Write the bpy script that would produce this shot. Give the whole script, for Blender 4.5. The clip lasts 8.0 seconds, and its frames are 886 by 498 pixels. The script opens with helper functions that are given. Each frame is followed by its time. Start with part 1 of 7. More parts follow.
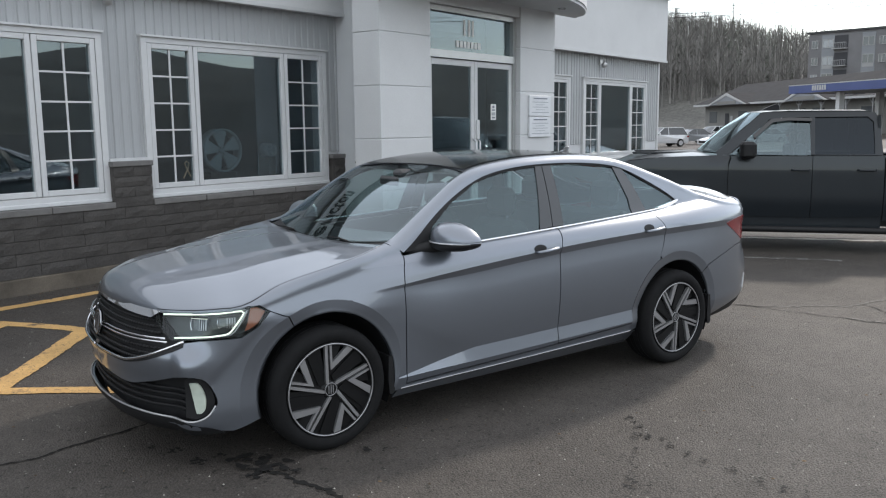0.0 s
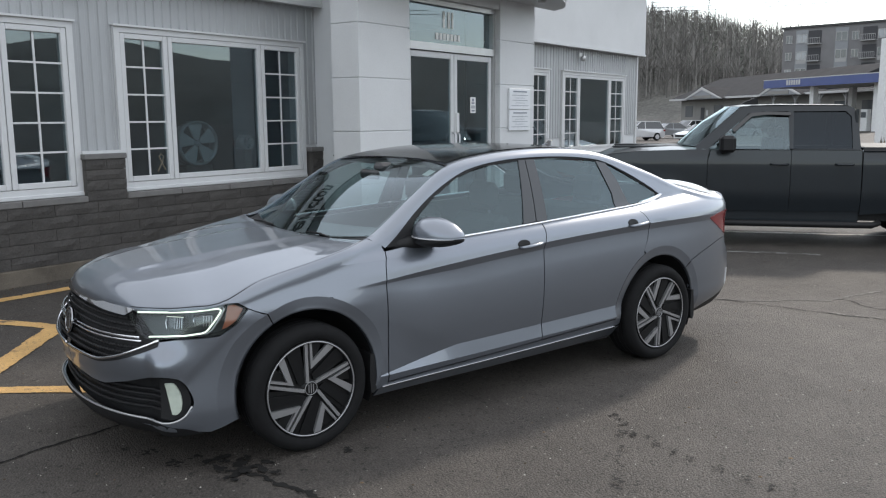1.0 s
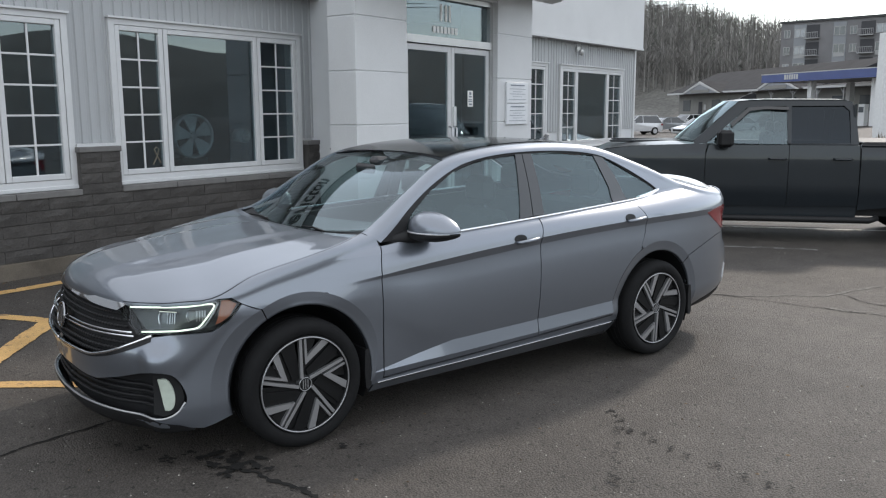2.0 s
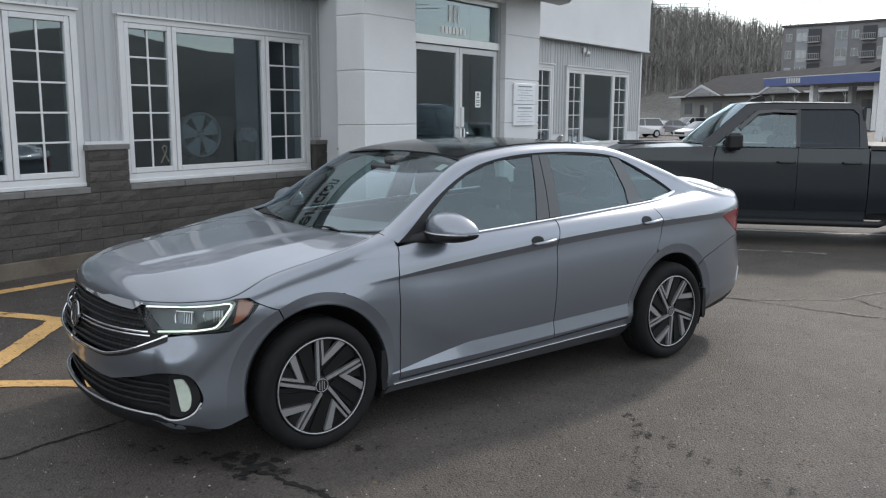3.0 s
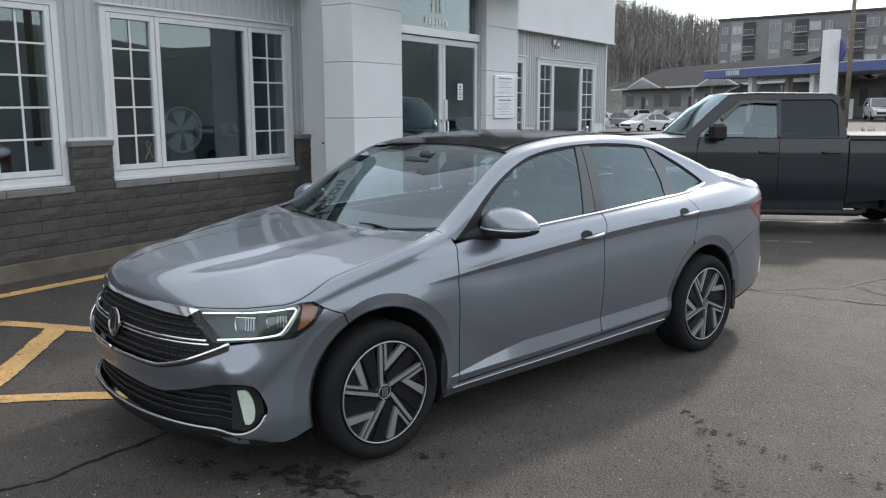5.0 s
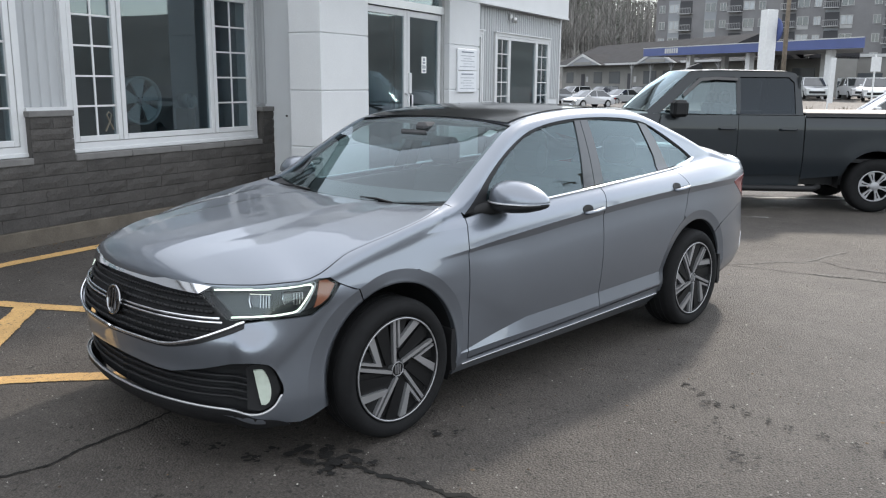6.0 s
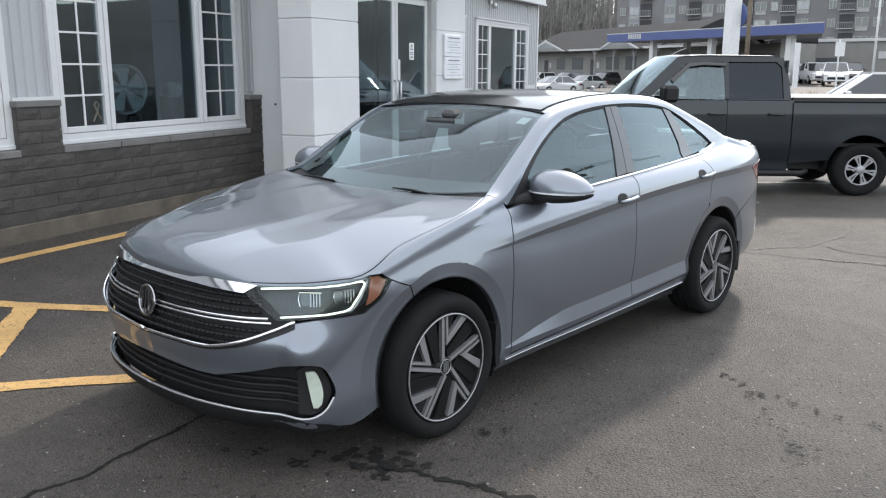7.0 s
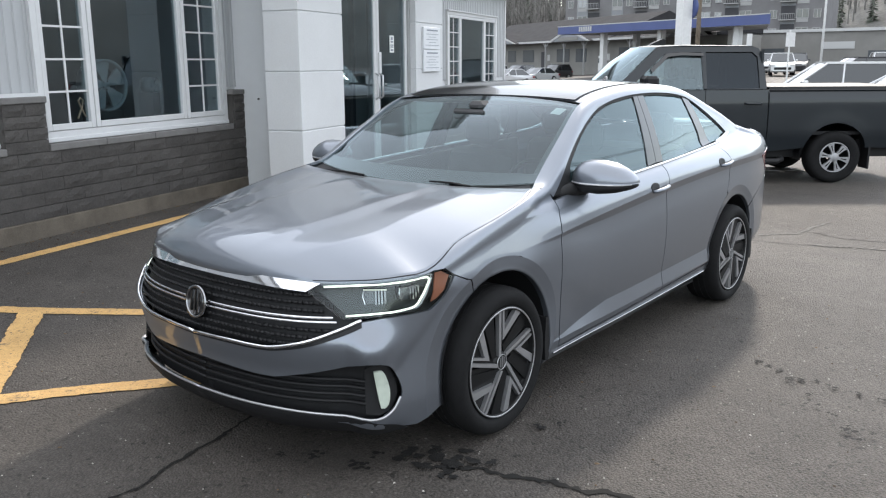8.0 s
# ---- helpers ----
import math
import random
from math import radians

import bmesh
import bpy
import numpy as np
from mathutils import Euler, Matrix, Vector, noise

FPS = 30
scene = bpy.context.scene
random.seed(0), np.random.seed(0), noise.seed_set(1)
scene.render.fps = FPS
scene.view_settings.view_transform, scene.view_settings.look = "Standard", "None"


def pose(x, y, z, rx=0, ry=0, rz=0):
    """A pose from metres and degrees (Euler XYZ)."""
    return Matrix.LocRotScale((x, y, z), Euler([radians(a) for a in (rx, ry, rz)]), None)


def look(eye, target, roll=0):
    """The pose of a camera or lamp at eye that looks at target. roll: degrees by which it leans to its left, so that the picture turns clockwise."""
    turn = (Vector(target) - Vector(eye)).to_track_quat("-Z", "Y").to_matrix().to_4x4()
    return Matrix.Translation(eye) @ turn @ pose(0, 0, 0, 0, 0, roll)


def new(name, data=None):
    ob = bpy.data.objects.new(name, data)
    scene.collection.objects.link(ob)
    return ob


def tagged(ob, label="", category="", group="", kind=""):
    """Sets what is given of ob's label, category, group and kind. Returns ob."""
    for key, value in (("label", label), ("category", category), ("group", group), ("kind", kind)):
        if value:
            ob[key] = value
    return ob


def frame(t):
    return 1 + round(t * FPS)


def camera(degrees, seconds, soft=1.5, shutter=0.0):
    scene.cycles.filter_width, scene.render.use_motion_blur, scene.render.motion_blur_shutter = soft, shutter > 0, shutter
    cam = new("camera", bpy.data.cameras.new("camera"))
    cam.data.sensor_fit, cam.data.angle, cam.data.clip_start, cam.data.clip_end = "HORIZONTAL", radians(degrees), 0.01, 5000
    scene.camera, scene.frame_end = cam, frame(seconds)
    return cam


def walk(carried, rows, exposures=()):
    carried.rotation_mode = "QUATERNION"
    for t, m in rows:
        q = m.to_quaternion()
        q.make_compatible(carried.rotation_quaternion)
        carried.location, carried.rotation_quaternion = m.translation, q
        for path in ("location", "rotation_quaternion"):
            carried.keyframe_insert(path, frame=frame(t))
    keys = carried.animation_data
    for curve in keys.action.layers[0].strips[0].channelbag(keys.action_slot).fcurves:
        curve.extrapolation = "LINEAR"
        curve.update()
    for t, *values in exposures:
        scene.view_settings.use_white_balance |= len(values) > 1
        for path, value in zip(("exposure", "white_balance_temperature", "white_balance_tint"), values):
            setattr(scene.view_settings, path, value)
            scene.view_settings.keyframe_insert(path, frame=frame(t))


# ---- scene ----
cam = camera(55.8, 8.0, soft=1.2)
PATH = [
    (0, (-3.248, -4.631, 1.658), (-2.114, -3.009, 1.364), -0.6),
    (0.5, (-3.252, -4.555, 1.649), (-2.092, -2.954, 1.343), -0.5),
    (1, (-3.216, -4.537, 1.655), (-2.04, -2.949, 1.345), -0.4),
    (1.5, (-3.186, -4.528, 1.656), (-2.006, -2.946, 1.334), -0.4),
    (3, (-3.238, -4.421, 1.647), (-2.058, -2.839, 1.325), 0.2),
    (3.5, (-3.329, -4.326, 1.636), (-2.139, -2.751, 1.314), 0.2),
    (4, (-3.371, -4.201, 1.624), (-2.15, -2.65, 1.3), -0.0),
    (5.5, (-3.698, -3.769, 1.634), (-2.368, -2.319, 1.275), 0.1),
    (6, (-3.78, -3.622, 1.612), (-2.397, -2.232, 1.219), 0.5),
    (6.5, (-3.828, -3.41, 1.618), (-2.422, -2.048, 1.208), 0.2),
    (7, (-3.936, -3.25, 1.606), (-2.497, -1.927, 1.184), 0.2),
    (7.5, (-4.115, -3.056, 1.614), (-2.624, -1.792, 1.189), -0.1),
    (8, (-4.173, -2.87, 1.59), (-2.662, -1.635, 1.154), -0.3),
]
walk(cam, [(t, look(eye, target, roll)) for t, eye, target, roll in PATH], [(0.0, 0.61), (4.0, 0.61), (5.5, 0.74), (6.0, 0.97), (7.0, 1.05), (8.0, 1.08)])

# ---- light ----
SUN_AZ, SUN_EL = 71.0, 33.0   # degrees from +y towards +x, and above the horizon
world = bpy.data.worlds.new("sky")
scene.world = world
world.use_nodes = True
_wn, _wl = world.node_tree.nodes, world.node_tree.links
_wn.clear()
_sky = _wn.new("ShaderNodeTexSky")
_sky.sky_type, _sky.sun_disc = "NISHITA", False
_sky.sun_elevation, _sky.sun_rotation = radians(SUN_EL), radians(SUN_AZ)
_sky.air_density, _sky.dust_density, _sky.ozone_density = 1.0, 0.4, 1.0
_soft = _wn.new("ShaderNodeMixRGB")
_soft.inputs["Fac"].default_value = 0.6
_soft.inputs["Color2"].default_value = (6.3, 6.3, 6.15, 1)
_bg = _wn.new("ShaderNodeBackground")
_bg.inputs["Strength"].default_value = 0.205
_out = _wn.new("ShaderNodeOutputWorld")
_wl.new(_sky.outputs[0], _soft.inputs["Color1"])
_wl.new(_soft.outputs[0], _bg.inputs["Color"])
_wl.new(_bg.outputs[0], _out.inputs["Surface"])
sun = new("sun", bpy.data.lights.new("sun", "SUN"))
sun.data.energy, sun.data.angle, sun.data.color = 1.3, radians(4.0), (1.0, 0.9, 0.79)
_h = (math.sin(radians(SUN_AZ)) * math.cos(radians(SUN_EL)), math.cos(radians(SUN_AZ)) * math.cos(radians(SUN_EL)), math.sin(radians(SUN_EL)))
sun.matrix_world = look(Vector(_h) * 60, (0, 0, 0))


# ---- materials ----
def mat(name, color, rough=0.6, metal=0.0, vary=0.0, scale=8.0, fine=0.0, fine_scale=120.0, bump=0.0, bump_scale=60.0, coat=0.0, spec=0.5, island=0.0, piece=0.0, dark=None, emit=0.0, rough_vary=0.0):
    """A surface with broad stains (vary), grain (fine), relief (bump) and differences from piece to piece."""
    m = bpy.data.materials.new(name)
    m.use_nodes = True
    n, l = m.node_tree.nodes, m.node_tree.links
    b = n["Principled BSDF"]
    b.inputs["Base Color"].default_value = (*color, 1)
    b.inputs["Roughness"].default_value = rough
    b.inputs["Metallic"].default_value = metal
    b.inputs["Coat Weight"].default_value = coat
    b.inputs["Coat Roughness"].default_value = 0.03
    b.inputs["Coat IOR"].default_value = 1.6
    b.inputs["Specular IOR Level"].default_value = spec
    if emit:
        b.inputs["Emission Color"].default_value = (*color, 1)
        b.inputs["Emission Strength"].default_value = emit
    pos = n.new("ShaderNodeNewGeometry").outputs["Position"]
    out = None

    def noise_tex(sc, detail=4.0, rgh=0.6):
        t = n.new("ShaderNodeTexNoise")
        t.inputs["Scale"].default_value, t.inputs["Detail"].default_value, t.inputs["Roughness"].default_value = sc, detail, rgh
        l.new(pos, t.inputs["Vector"])
        return t.outputs["Fac"]

    def darken(prev, fac, amount, other=None):
        ramp = n.new("ShaderNodeMapRange")
        ramp.inputs["From Min"].default_value, ramp.inputs["From Max"].default_value = 0.3, 0.7
        ramp.inputs["To Min"].default_value, ramp.inputs["To Max"].default_value = 1 - amount, 1 + amount * 0.6
        l.new(fac, ramp.inputs["Value"])
        mix = n.new("ShaderNodeVectorMath")
        mix.operation = "SCALE"
        if prev is None:
            mix.inputs[0].default_value = color
        else:
            l.new(prev, mix.inputs[0])
        l.new(ramp.outputs[0], mix.inputs["Scale"])
        return mix.outputs[0]

    if vary:
        out = darken(out, noise_tex(scale), vary)
    if fine:
        out = darken(out, noise_tex(fine_scale, 2.0), fine)
    if piece or island:
        src = n.new("ShaderNodeObjectInfo").outputs["Random"] if piece else n.new("ShaderNodeNewGeometry").outputs["Random Per Island"]
        out = darken(out, src, piece or island)
    if out is not None:
        l.new(out, b.inputs["Base Color"])
    if rough_vary:
        r = n.new("ShaderNodeMapRange")
        r.inputs["From Min"].default_value, r.inputs["From Max"].default_value = 0.3, 0.7
        r.inputs["To Min"].default_value, r.inputs["To Max"].default_value = max(rough - rough_vary, 0.02), min(rough + rough_vary, 1)
        l.new(noise_tex(scale * 1.7), r.inputs["Value"])
        l.new(r.outputs[0], b.inputs["Roughness"])
    if bump:
        bp = n.new("ShaderNodeBump")
        bp.inputs["Strength"].default_value, bp.inputs["Distance"].default_value = bump, 0.01
        l.new(noise_tex(bump_scale, 3.0), bp.inputs["Height"])
        l.new(bp.outputs[0], b.inputs["Normal"])
    return m


def glass(name, tint, gloss=0.06, sheen=(1.0, 1.0, 1.0)):
    """Thin glazing: tinted see-through with mirror gloss that grows at grazing angles."""
    m = bpy.data.materials.new(name)
    m.use_nodes = True
    n, l = m.node_tree.nodes, m.node_tree.links
    n.clear()
    t, g = n.new("ShaderNodeBsdfTransparent"), n.new("ShaderNodeBsdfGlossy")
    t.inputs["Color"].default_value = (*tint, 1)
    g.inputs["Roughness"].default_value = 0.01
    g.inputs["Color"].default_value = (*sheen, 1)
    lw = n.new("ShaderNodeLayerWeight")
    lw.inputs["Blend"].default_value = 0.5
    pw, sc = n.new("ShaderNodeMath"), n.new("ShaderNodeMath")
    pw.operation, sc.operation = "POWER", "MULTIPLY_ADD"
    pw.inputs[1].default_value = 4.4
    sc.inputs[1].default_value, sc.inputs[2].default_value = 0.9 - gloss, gloss
    l.new(lw.outputs["Facing"], pw.inputs[0])
    l.new(pw.outputs[0], sc.inputs[0])
    mx, o = n.new("ShaderNodeMixShader"), n.new("ShaderNodeOutputMaterial")
    l.new(sc.outputs[0], mx.inputs[0])
    l.new(t.outputs[0], mx.inputs[1])
    l.new(g.outputs[0], mx.inputs[2])
    l.new(mx.outputs[0], o.inputs["Surface"])
    return m


def wear_through(m, under, scale=9.0, lo=0.56, hi=0.64):
    """Lets the ground show where the coat has worn and chipped off."""
    n, l = m.node_tree.nodes, m.node_tree.links
    b = n["Principled BSDF"]
    src = b.inputs["Base Color"].links[0].from_socket
    pos = n.new("ShaderNodeNewGeometry").outputs["Position"]
    parts = []
    for sc, det in ((scale, 8.0), (scale * 7, 4.0)):
        t = n.new("ShaderNodeTexNoise")
        t.inputs["Scale"].default_value, t.inputs["Detail"].default_value, t.inputs["Roughness"].default_value = sc, det, 0.68
        l.new(pos, t.inputs["Vector"])
        r = n.new("ShaderNodeMapRange")
        r.inputs["From Min"].default_value, r.inputs["From Max"].default_value = lo, hi
        l.new(t.outputs["Fac"], r.inputs["Value"])
        parts.append(r.outputs[0])
    mx = n.new("ShaderNodeMath")
    mx.operation = "MAXIMUM"
    l.new(parts[0], mx.inputs[0])
    l.new(parts[1], mx.inputs[1])
    mix = n.new("ShaderNodeMixRGB")
    mix.inputs["Color2"].default_value = (*under, 1)
    l.new(mx.outputs[0], mix.inputs["Fac"])
    l.new(src, mix.inputs["Color1"])
    l.new(mix.outputs[0], b.inputs["Base Color"])
    return m


M_PAINT = mat("silver metallic paint", (0.197, 0.216, 0.249), 0.36, 0.76, fine=0.06, fine_scale=900, coat=0.85)
M_BLACKGLOSS = mat("gloss black", (0.012, 0.012, 0.013), 0.12, coat=0.6)
M_BLACK = mat("black plastic", (0.012, 0.012, 0.013), 0.55, spec=0.3, vary=0.15, bump=0.1, bump_scale=300)
M_RUBBER = mat("tyre rubber", (0.010, 0.010, 0.0105), 0.85, spec=0.2, vary=0.2, scale=20, bump=0.15, bump_scale=200)
M_CHROME = mat("chrome", (0.78, 0.78, 0.8), 0.08, 1.0)
M_DARKCHROME = mat("dark chrome", (0.34, 0.34, 0.35), 0.2, 1.0)
M_SATIN = mat("satin aluminium", (0.52, 0.52, 0.53), 0.36, 0.7, fine=0.06, fine_scale=400)
M_DARKMETAL = mat("dark alloy", (0.005, 0.005, 0.0055), 0.5, 0.0, spec=0.3, coat=0.08)
M_MACHINED = mat("machined spoke face", (0.4, 0.4, 0.41), 0.34, 0.7, fine=0.06, fine_scale=400)
M_DISC = mat("brake disc steel", (0.28, 0.27, 0.26), 0.45, 0.9)
M_WINDOW = glass("car window glass", (0.5, 0.61, 0.61), 0.1, (0.78, 0.92, 0.96))
M_SCREEN = glass("windscreen glass", (0.48, 0.57, 0.57), 0.1, (0.74, 0.82, 0.86))
M_PILLAR = mat("satin slate pillar film", (0.026, 0.028, 0.031), 0.3, coat=0.3, fine=0.08, fine_scale=300)
M_ROOFGLASS = mat("dark roof glass", (0.008, 0.009, 0.01), 0.1, spec=0.3)
M_LENS = glass("lamp lens", (0.84, 0.89, 0.88), 0.03)
M_CABIN = mat("cabin trim", (0.05, 0.05, 0.052), 0.8, vary=0.15)
M_SEAT = mat("seat cloth", (0.07, 0.07, 0.072), 0.9, vary=0.2, bump=0.2, bump_scale=200)
M_HEADLINE = mat("pale headlining", (0.42, 0.41, 0.39), 0.9)
M_LAMP = mat("white running light", (0.93, 1.0, 0.88), 0.3, emit=0.7)
M_REFLECT = mat("lamp reflector", (0.3, 0.3, 0.31), 0.2, 1.0)
M_AMBER = mat("amber lens", (0.27, 0.09, 0.05), 0.12, coat=0.5)
M_RED = mat("red lamp lens", (0.2, 0.009, 0.014), 0.12, coat=0.6)
M_FOG = mat("pale lamp reflector", (0.46, 0.51, 0.44), 0.3, coat=0.4, vary=0.08, scale=30)
M_WHITE = mat("white vinyl", (0.78, 0.78, 0.76), 0.35, vary=0.06, scale=5)


# ---- building blocks ----
def spline(pts, u):
    """Value of a smooth curve through rows (u, a, b, ...), at u."""
    n = len(pts)
    if u <= pts[0][0]:
        i = 0
    elif u >= pts[-1][0]:
        i = n - 2
    else:
        i = 0
        while pts[i + 1][0] < u:
            i += 1
    p0, p1 = pts[i], pts[i + 1]
    h = p1[0] - p0[0]
    f = min(max((u - p0[0]) / h, 0.0), 1.0)
    out = []
    for k in range(1, len(p0)):
        d = (p1[k] - p0[k]) / h
        da = (p1[k] - pts[i - 1][k]) / (p1[0] - pts[i - 1][0]) if i > 0 else d
        db = (pts[i + 2][k] - p0[k]) / (pts[i + 2][0] - p0[0]) if i + 2 < n else d
        f2, f3 = f * f, f * f * f
        out.append((2 * f3 - 3 * f2 + 1) * p0[k] + (f3 - 2 * f2 + f) * h * da + (3 * f2 - 2 * f3) * p1[k] + (f3 - f2) * h * db)
    return out[0] if len(out) == 1 else out


def ease(a, b, u):
    """Smooth step from 0 at a to 1 at b."""
    f = min(max((u - a) / (b - a), 0.0), 1.0)
    return f * f * (3 - 2 * f)


def thing(name, label, category, group="", at=(0, 0, 0), turn=0.0):
    ob = new(name)
    ob.matrix_world = pose(*at, 0, 0, turn)
    return tagged(ob, label, category, group)


def part(name, bm, material, parent=None, label="", smooth=False):
    me = bpy.data.meshes.new(name)
    bm.to_mesh(me)
    bm.free()
    me.materials.append(material)
    if smooth:
        for p in me.polygons:
            p.use_smooth = True
    ob = new(name, me)
    if parent is not None:
        ob.parent = parent
    return tagged(ob, label)


def box(bm, x0, y0, z0, x1, y1, z1, m=None):
    vs = [bm.verts.new((x, y, z)) for x in (x0, x1) for y in (y0, y1) for z in (z0, z1)]
    for f in ((0, 1, 3, 2), (4, 6, 7, 5), (0, 4, 5, 1), (2, 3, 7, 6), (0, 2, 6, 4), (1, 5, 7, 3)):
        bm.faces.new([vs[i] for i in f])
    if m is not None:
        bmesh.ops.transform(bm, matrix=m, verts=vs)
    return vs


def boxes(*rows, bevel=0.0):
    bm = bmesh.new()
    for r in rows:
        box(bm, *r)
    if bevel:
        bmesh.ops.bevel(bm, geom=bm.edges[:], offset=bevel, segments=1, affect="EDGES", profile=0.6)
    return bm


def prism(outline, depth0, depth1, place):
    """A solid of a flat outline (a, b), from depth0 to depth1; place(a, b, d) gives the point."""
    bm = bmesh.new()
    lo = [bm.verts.new(place(a, b, depth0)) for a, b in outline]
    hi = [bm.verts.new(place(a, b, depth1)) for a, b in outline]
    bm.faces.new(lo)
    bm.faces.new(hi[::-1])
    n = len(lo)
    for i in range(n):
        bm.faces.new((lo[i], hi[i], hi[(i + 1) % n], lo[(i + 1) % n]))
    bmesh.ops.recalc_face_normals(bm, faces=bm.faces[:])
    return bm


def turned(profile, steps=32, axis="y", centre=(0, 0, 0), close=False):
    """A solid of revolution from rows (radius, along)."""
    bm = bmesh.new()
    rings = []
    for r, a in profile:
        ring = []
        for k in range(steps):
            c, s = math.cos(2 * math.pi * k / steps), math.sin(2 * math.pi * k / steps)
            p = {"y": (r * c, a, r * s), "z": (r * c, r * s, a), "x": (a, r * c, r * s)}[axis]
            ring.append(bm.verts.new((p[0] + centre[0], p[1] + centre[1], p[2] + centre[2])))
        rings.append(ring)
    if close:
        rings.append(rings[0])
    for a, b in zip(rings, rings[1:]):
        for k in range(steps):
            bm.faces.new((a[k], a[(k + 1) % steps], b[(k + 1) % steps], b[k]))
    if not close:
        for ring in (rings[0], rings[-1]):
            if max((v.co - ring[0].co).length for v in ring) > 1e-5:
                bm.faces.new(ring)
    bmesh.ops.remove_doubles(bm, verts=bm.verts[:], dist=1e-6)
    bmesh.ops.recalc_face_normals(bm, faces=bm.faces[:])
    return bm


def tube(bm, pts, r, steps=8):
    rings = []
    pts = [Vector(p) for p in pts]
    for i, p in enumerate(pts):
        d = (pts[min(i + 1, len(pts) - 1)] - pts[max(i - 1, 0)]).normalized()
        a = d.orthogonal().normalized() if i == 0 else (prev - d * prev.dot(d)).normalized()
        prev = a
        b = d.cross(a)
        rr = r[i] if isinstance(r, (list, tuple)) else r
        rings.append([bm.verts.new(p + (a * math.cos(2 * math.pi * k / steps) + b * math.sin(2 * math.pi * k / steps)) * rr) for k in range(steps)])
    for a, b in zip(rings, rings[1:]):
        for k in range(steps):
            bm.faces.new((a[k], a[(k + 1) % steps], b[(k + 1) % steps], b[k]))
    bm.faces.new(rings[0][::-1])
    bm.faces.new(rings[-1])
    return bm


def arc(cx, cz, r, a0, a1, n=18):
    return [(cx + r * math.cos(radians(a0 + (a1 - a0) * i / n)), cz + r * math.sin(radians(a0 + (a1 - a0) * i / n))) for i in range(n + 1)]


def smoothline(pts, n=6):
    """Points along a smooth curve through pts."""
    rows = [(i, *p) for i, p in enumerate(pts)]
    return [tuple(spline(rows, i / n)) for i in range((len(pts) - 1) * n + 1)]


def patch(outline, place, step=0.04, thick=0.012, sharp=()):
    """A sheet over a flat outline (a, b) that is bent by place(a, b, inward), with a returned rim; sharp: values of b with a hard crease."""
    bm = bmesh.new()
    out, last = [], None
    for p in outline:
        if last is None or abs(p[0] - last[0]) + abs(p[1] - last[1]) > 1e-4:
            out.append(p)
            last = p
    if abs(out[0][0] - out[-1][0]) + abs(out[0][1] - out[-1][1]) < 1e-4:
        out.pop()
    bm.faces.new([bm.verts.new((a, b, 0)) for a, b in out])
    for k in (0, 1):
        vals = [p[k] for p in out]
        st = step if not isinstance(step, tuple) else step[k]
        c = math.floor(min(vals) / st + 1) * st
        while c < max(vals) - 1e-4:
            no = (1, 0, 0) if k == 0 else (0, 1, 0)
            co = (c, 0, 0) if k == 0 else (0, c, 0)
            bmesh.ops.bisect_plane(bm, geom=bm.verts[:] + bm.edges[:] + bm.faces[:], dist=1e-5, plane_co=co, plane_no=no)
            c += st
    rim = [(e.verts[0], e.verts[1]) for e in bm.edges if e.is_boundary]
    flat = {v: (v.co.x, v.co.y) for v in bm.verts}
    bmesh.ops.triangulate(bm, faces=[f for f in bm.faces if len(f.verts) > 4])
    for v, (a, b) in flat.items():
        v.co = place(a, b, 0.0)
    for e in bm.edges:
        b0, b1 = flat[e.verts[0]][1], flat[e.verts[1]][1]
        if abs(b0 - b1) < 1e-5 and any(abs(b0 - k) < 1e-4 for k in sharp):
            e.smooth = False
    bm.normal_update()
    agree = sum(1 if fc.normal.dot(Vector(place(*flat[fc.verts[0]], 0.0)) - Vector(place(*flat[fc.verts[0]], 0.01))) > 0 else -1 for fc in bm.faces)
    if agree < 0:
        bmesh.ops.reverse_faces(bm, faces=bm.faces[:])
    if thick:
        made = {}
        for v in {v for pair in rim for v in pair}:
            a, b = flat[v]
            made[v] = (bm.verts.new(place(a, b, 0.0)), bm.verts.new(place(a, b, thick)))
        for a, b in rim:
            bm.faces.new((made[a][0], made[b][0], made[b][1], made[a][1]))
    return bm


def both(make):
    """One mesh of a left half and its mirror image; make(side) gives a bmesh."""
    bm = make(-1)
    other = make(1)
    me = bpy.data.meshes.new("half")
    other.to_mesh(me)
    other.free()
    bm.from_mesh(me)
    bpy.data.meshes.remove(me)
    bmesh.ops.remove_doubles(bm, verts=[v for v in bm.verts if abs(v.co.y) < 1e-4], dist=1e-4)
    return bm


def face_up(bm):
    """Turns every face of an open sheet to look upward."""
    bm.normal_update()
    bmesh.ops.reverse_faces(bm, faces=[f for f in bm.faces if f.normal.z < 0])
    return bm


def loft(rows):
    """A sheet over rows of points."""
    bm = bmesh.new()
    vs = [[bm.verts.new(p) for p in row] for row in rows]
    for a, b in zip(vs, vs[1:]):
        for i in range(len(a) - 1):
            bm.faces.new((a[i], a[i + 1], b[i + 1], b[i]))
    return bm


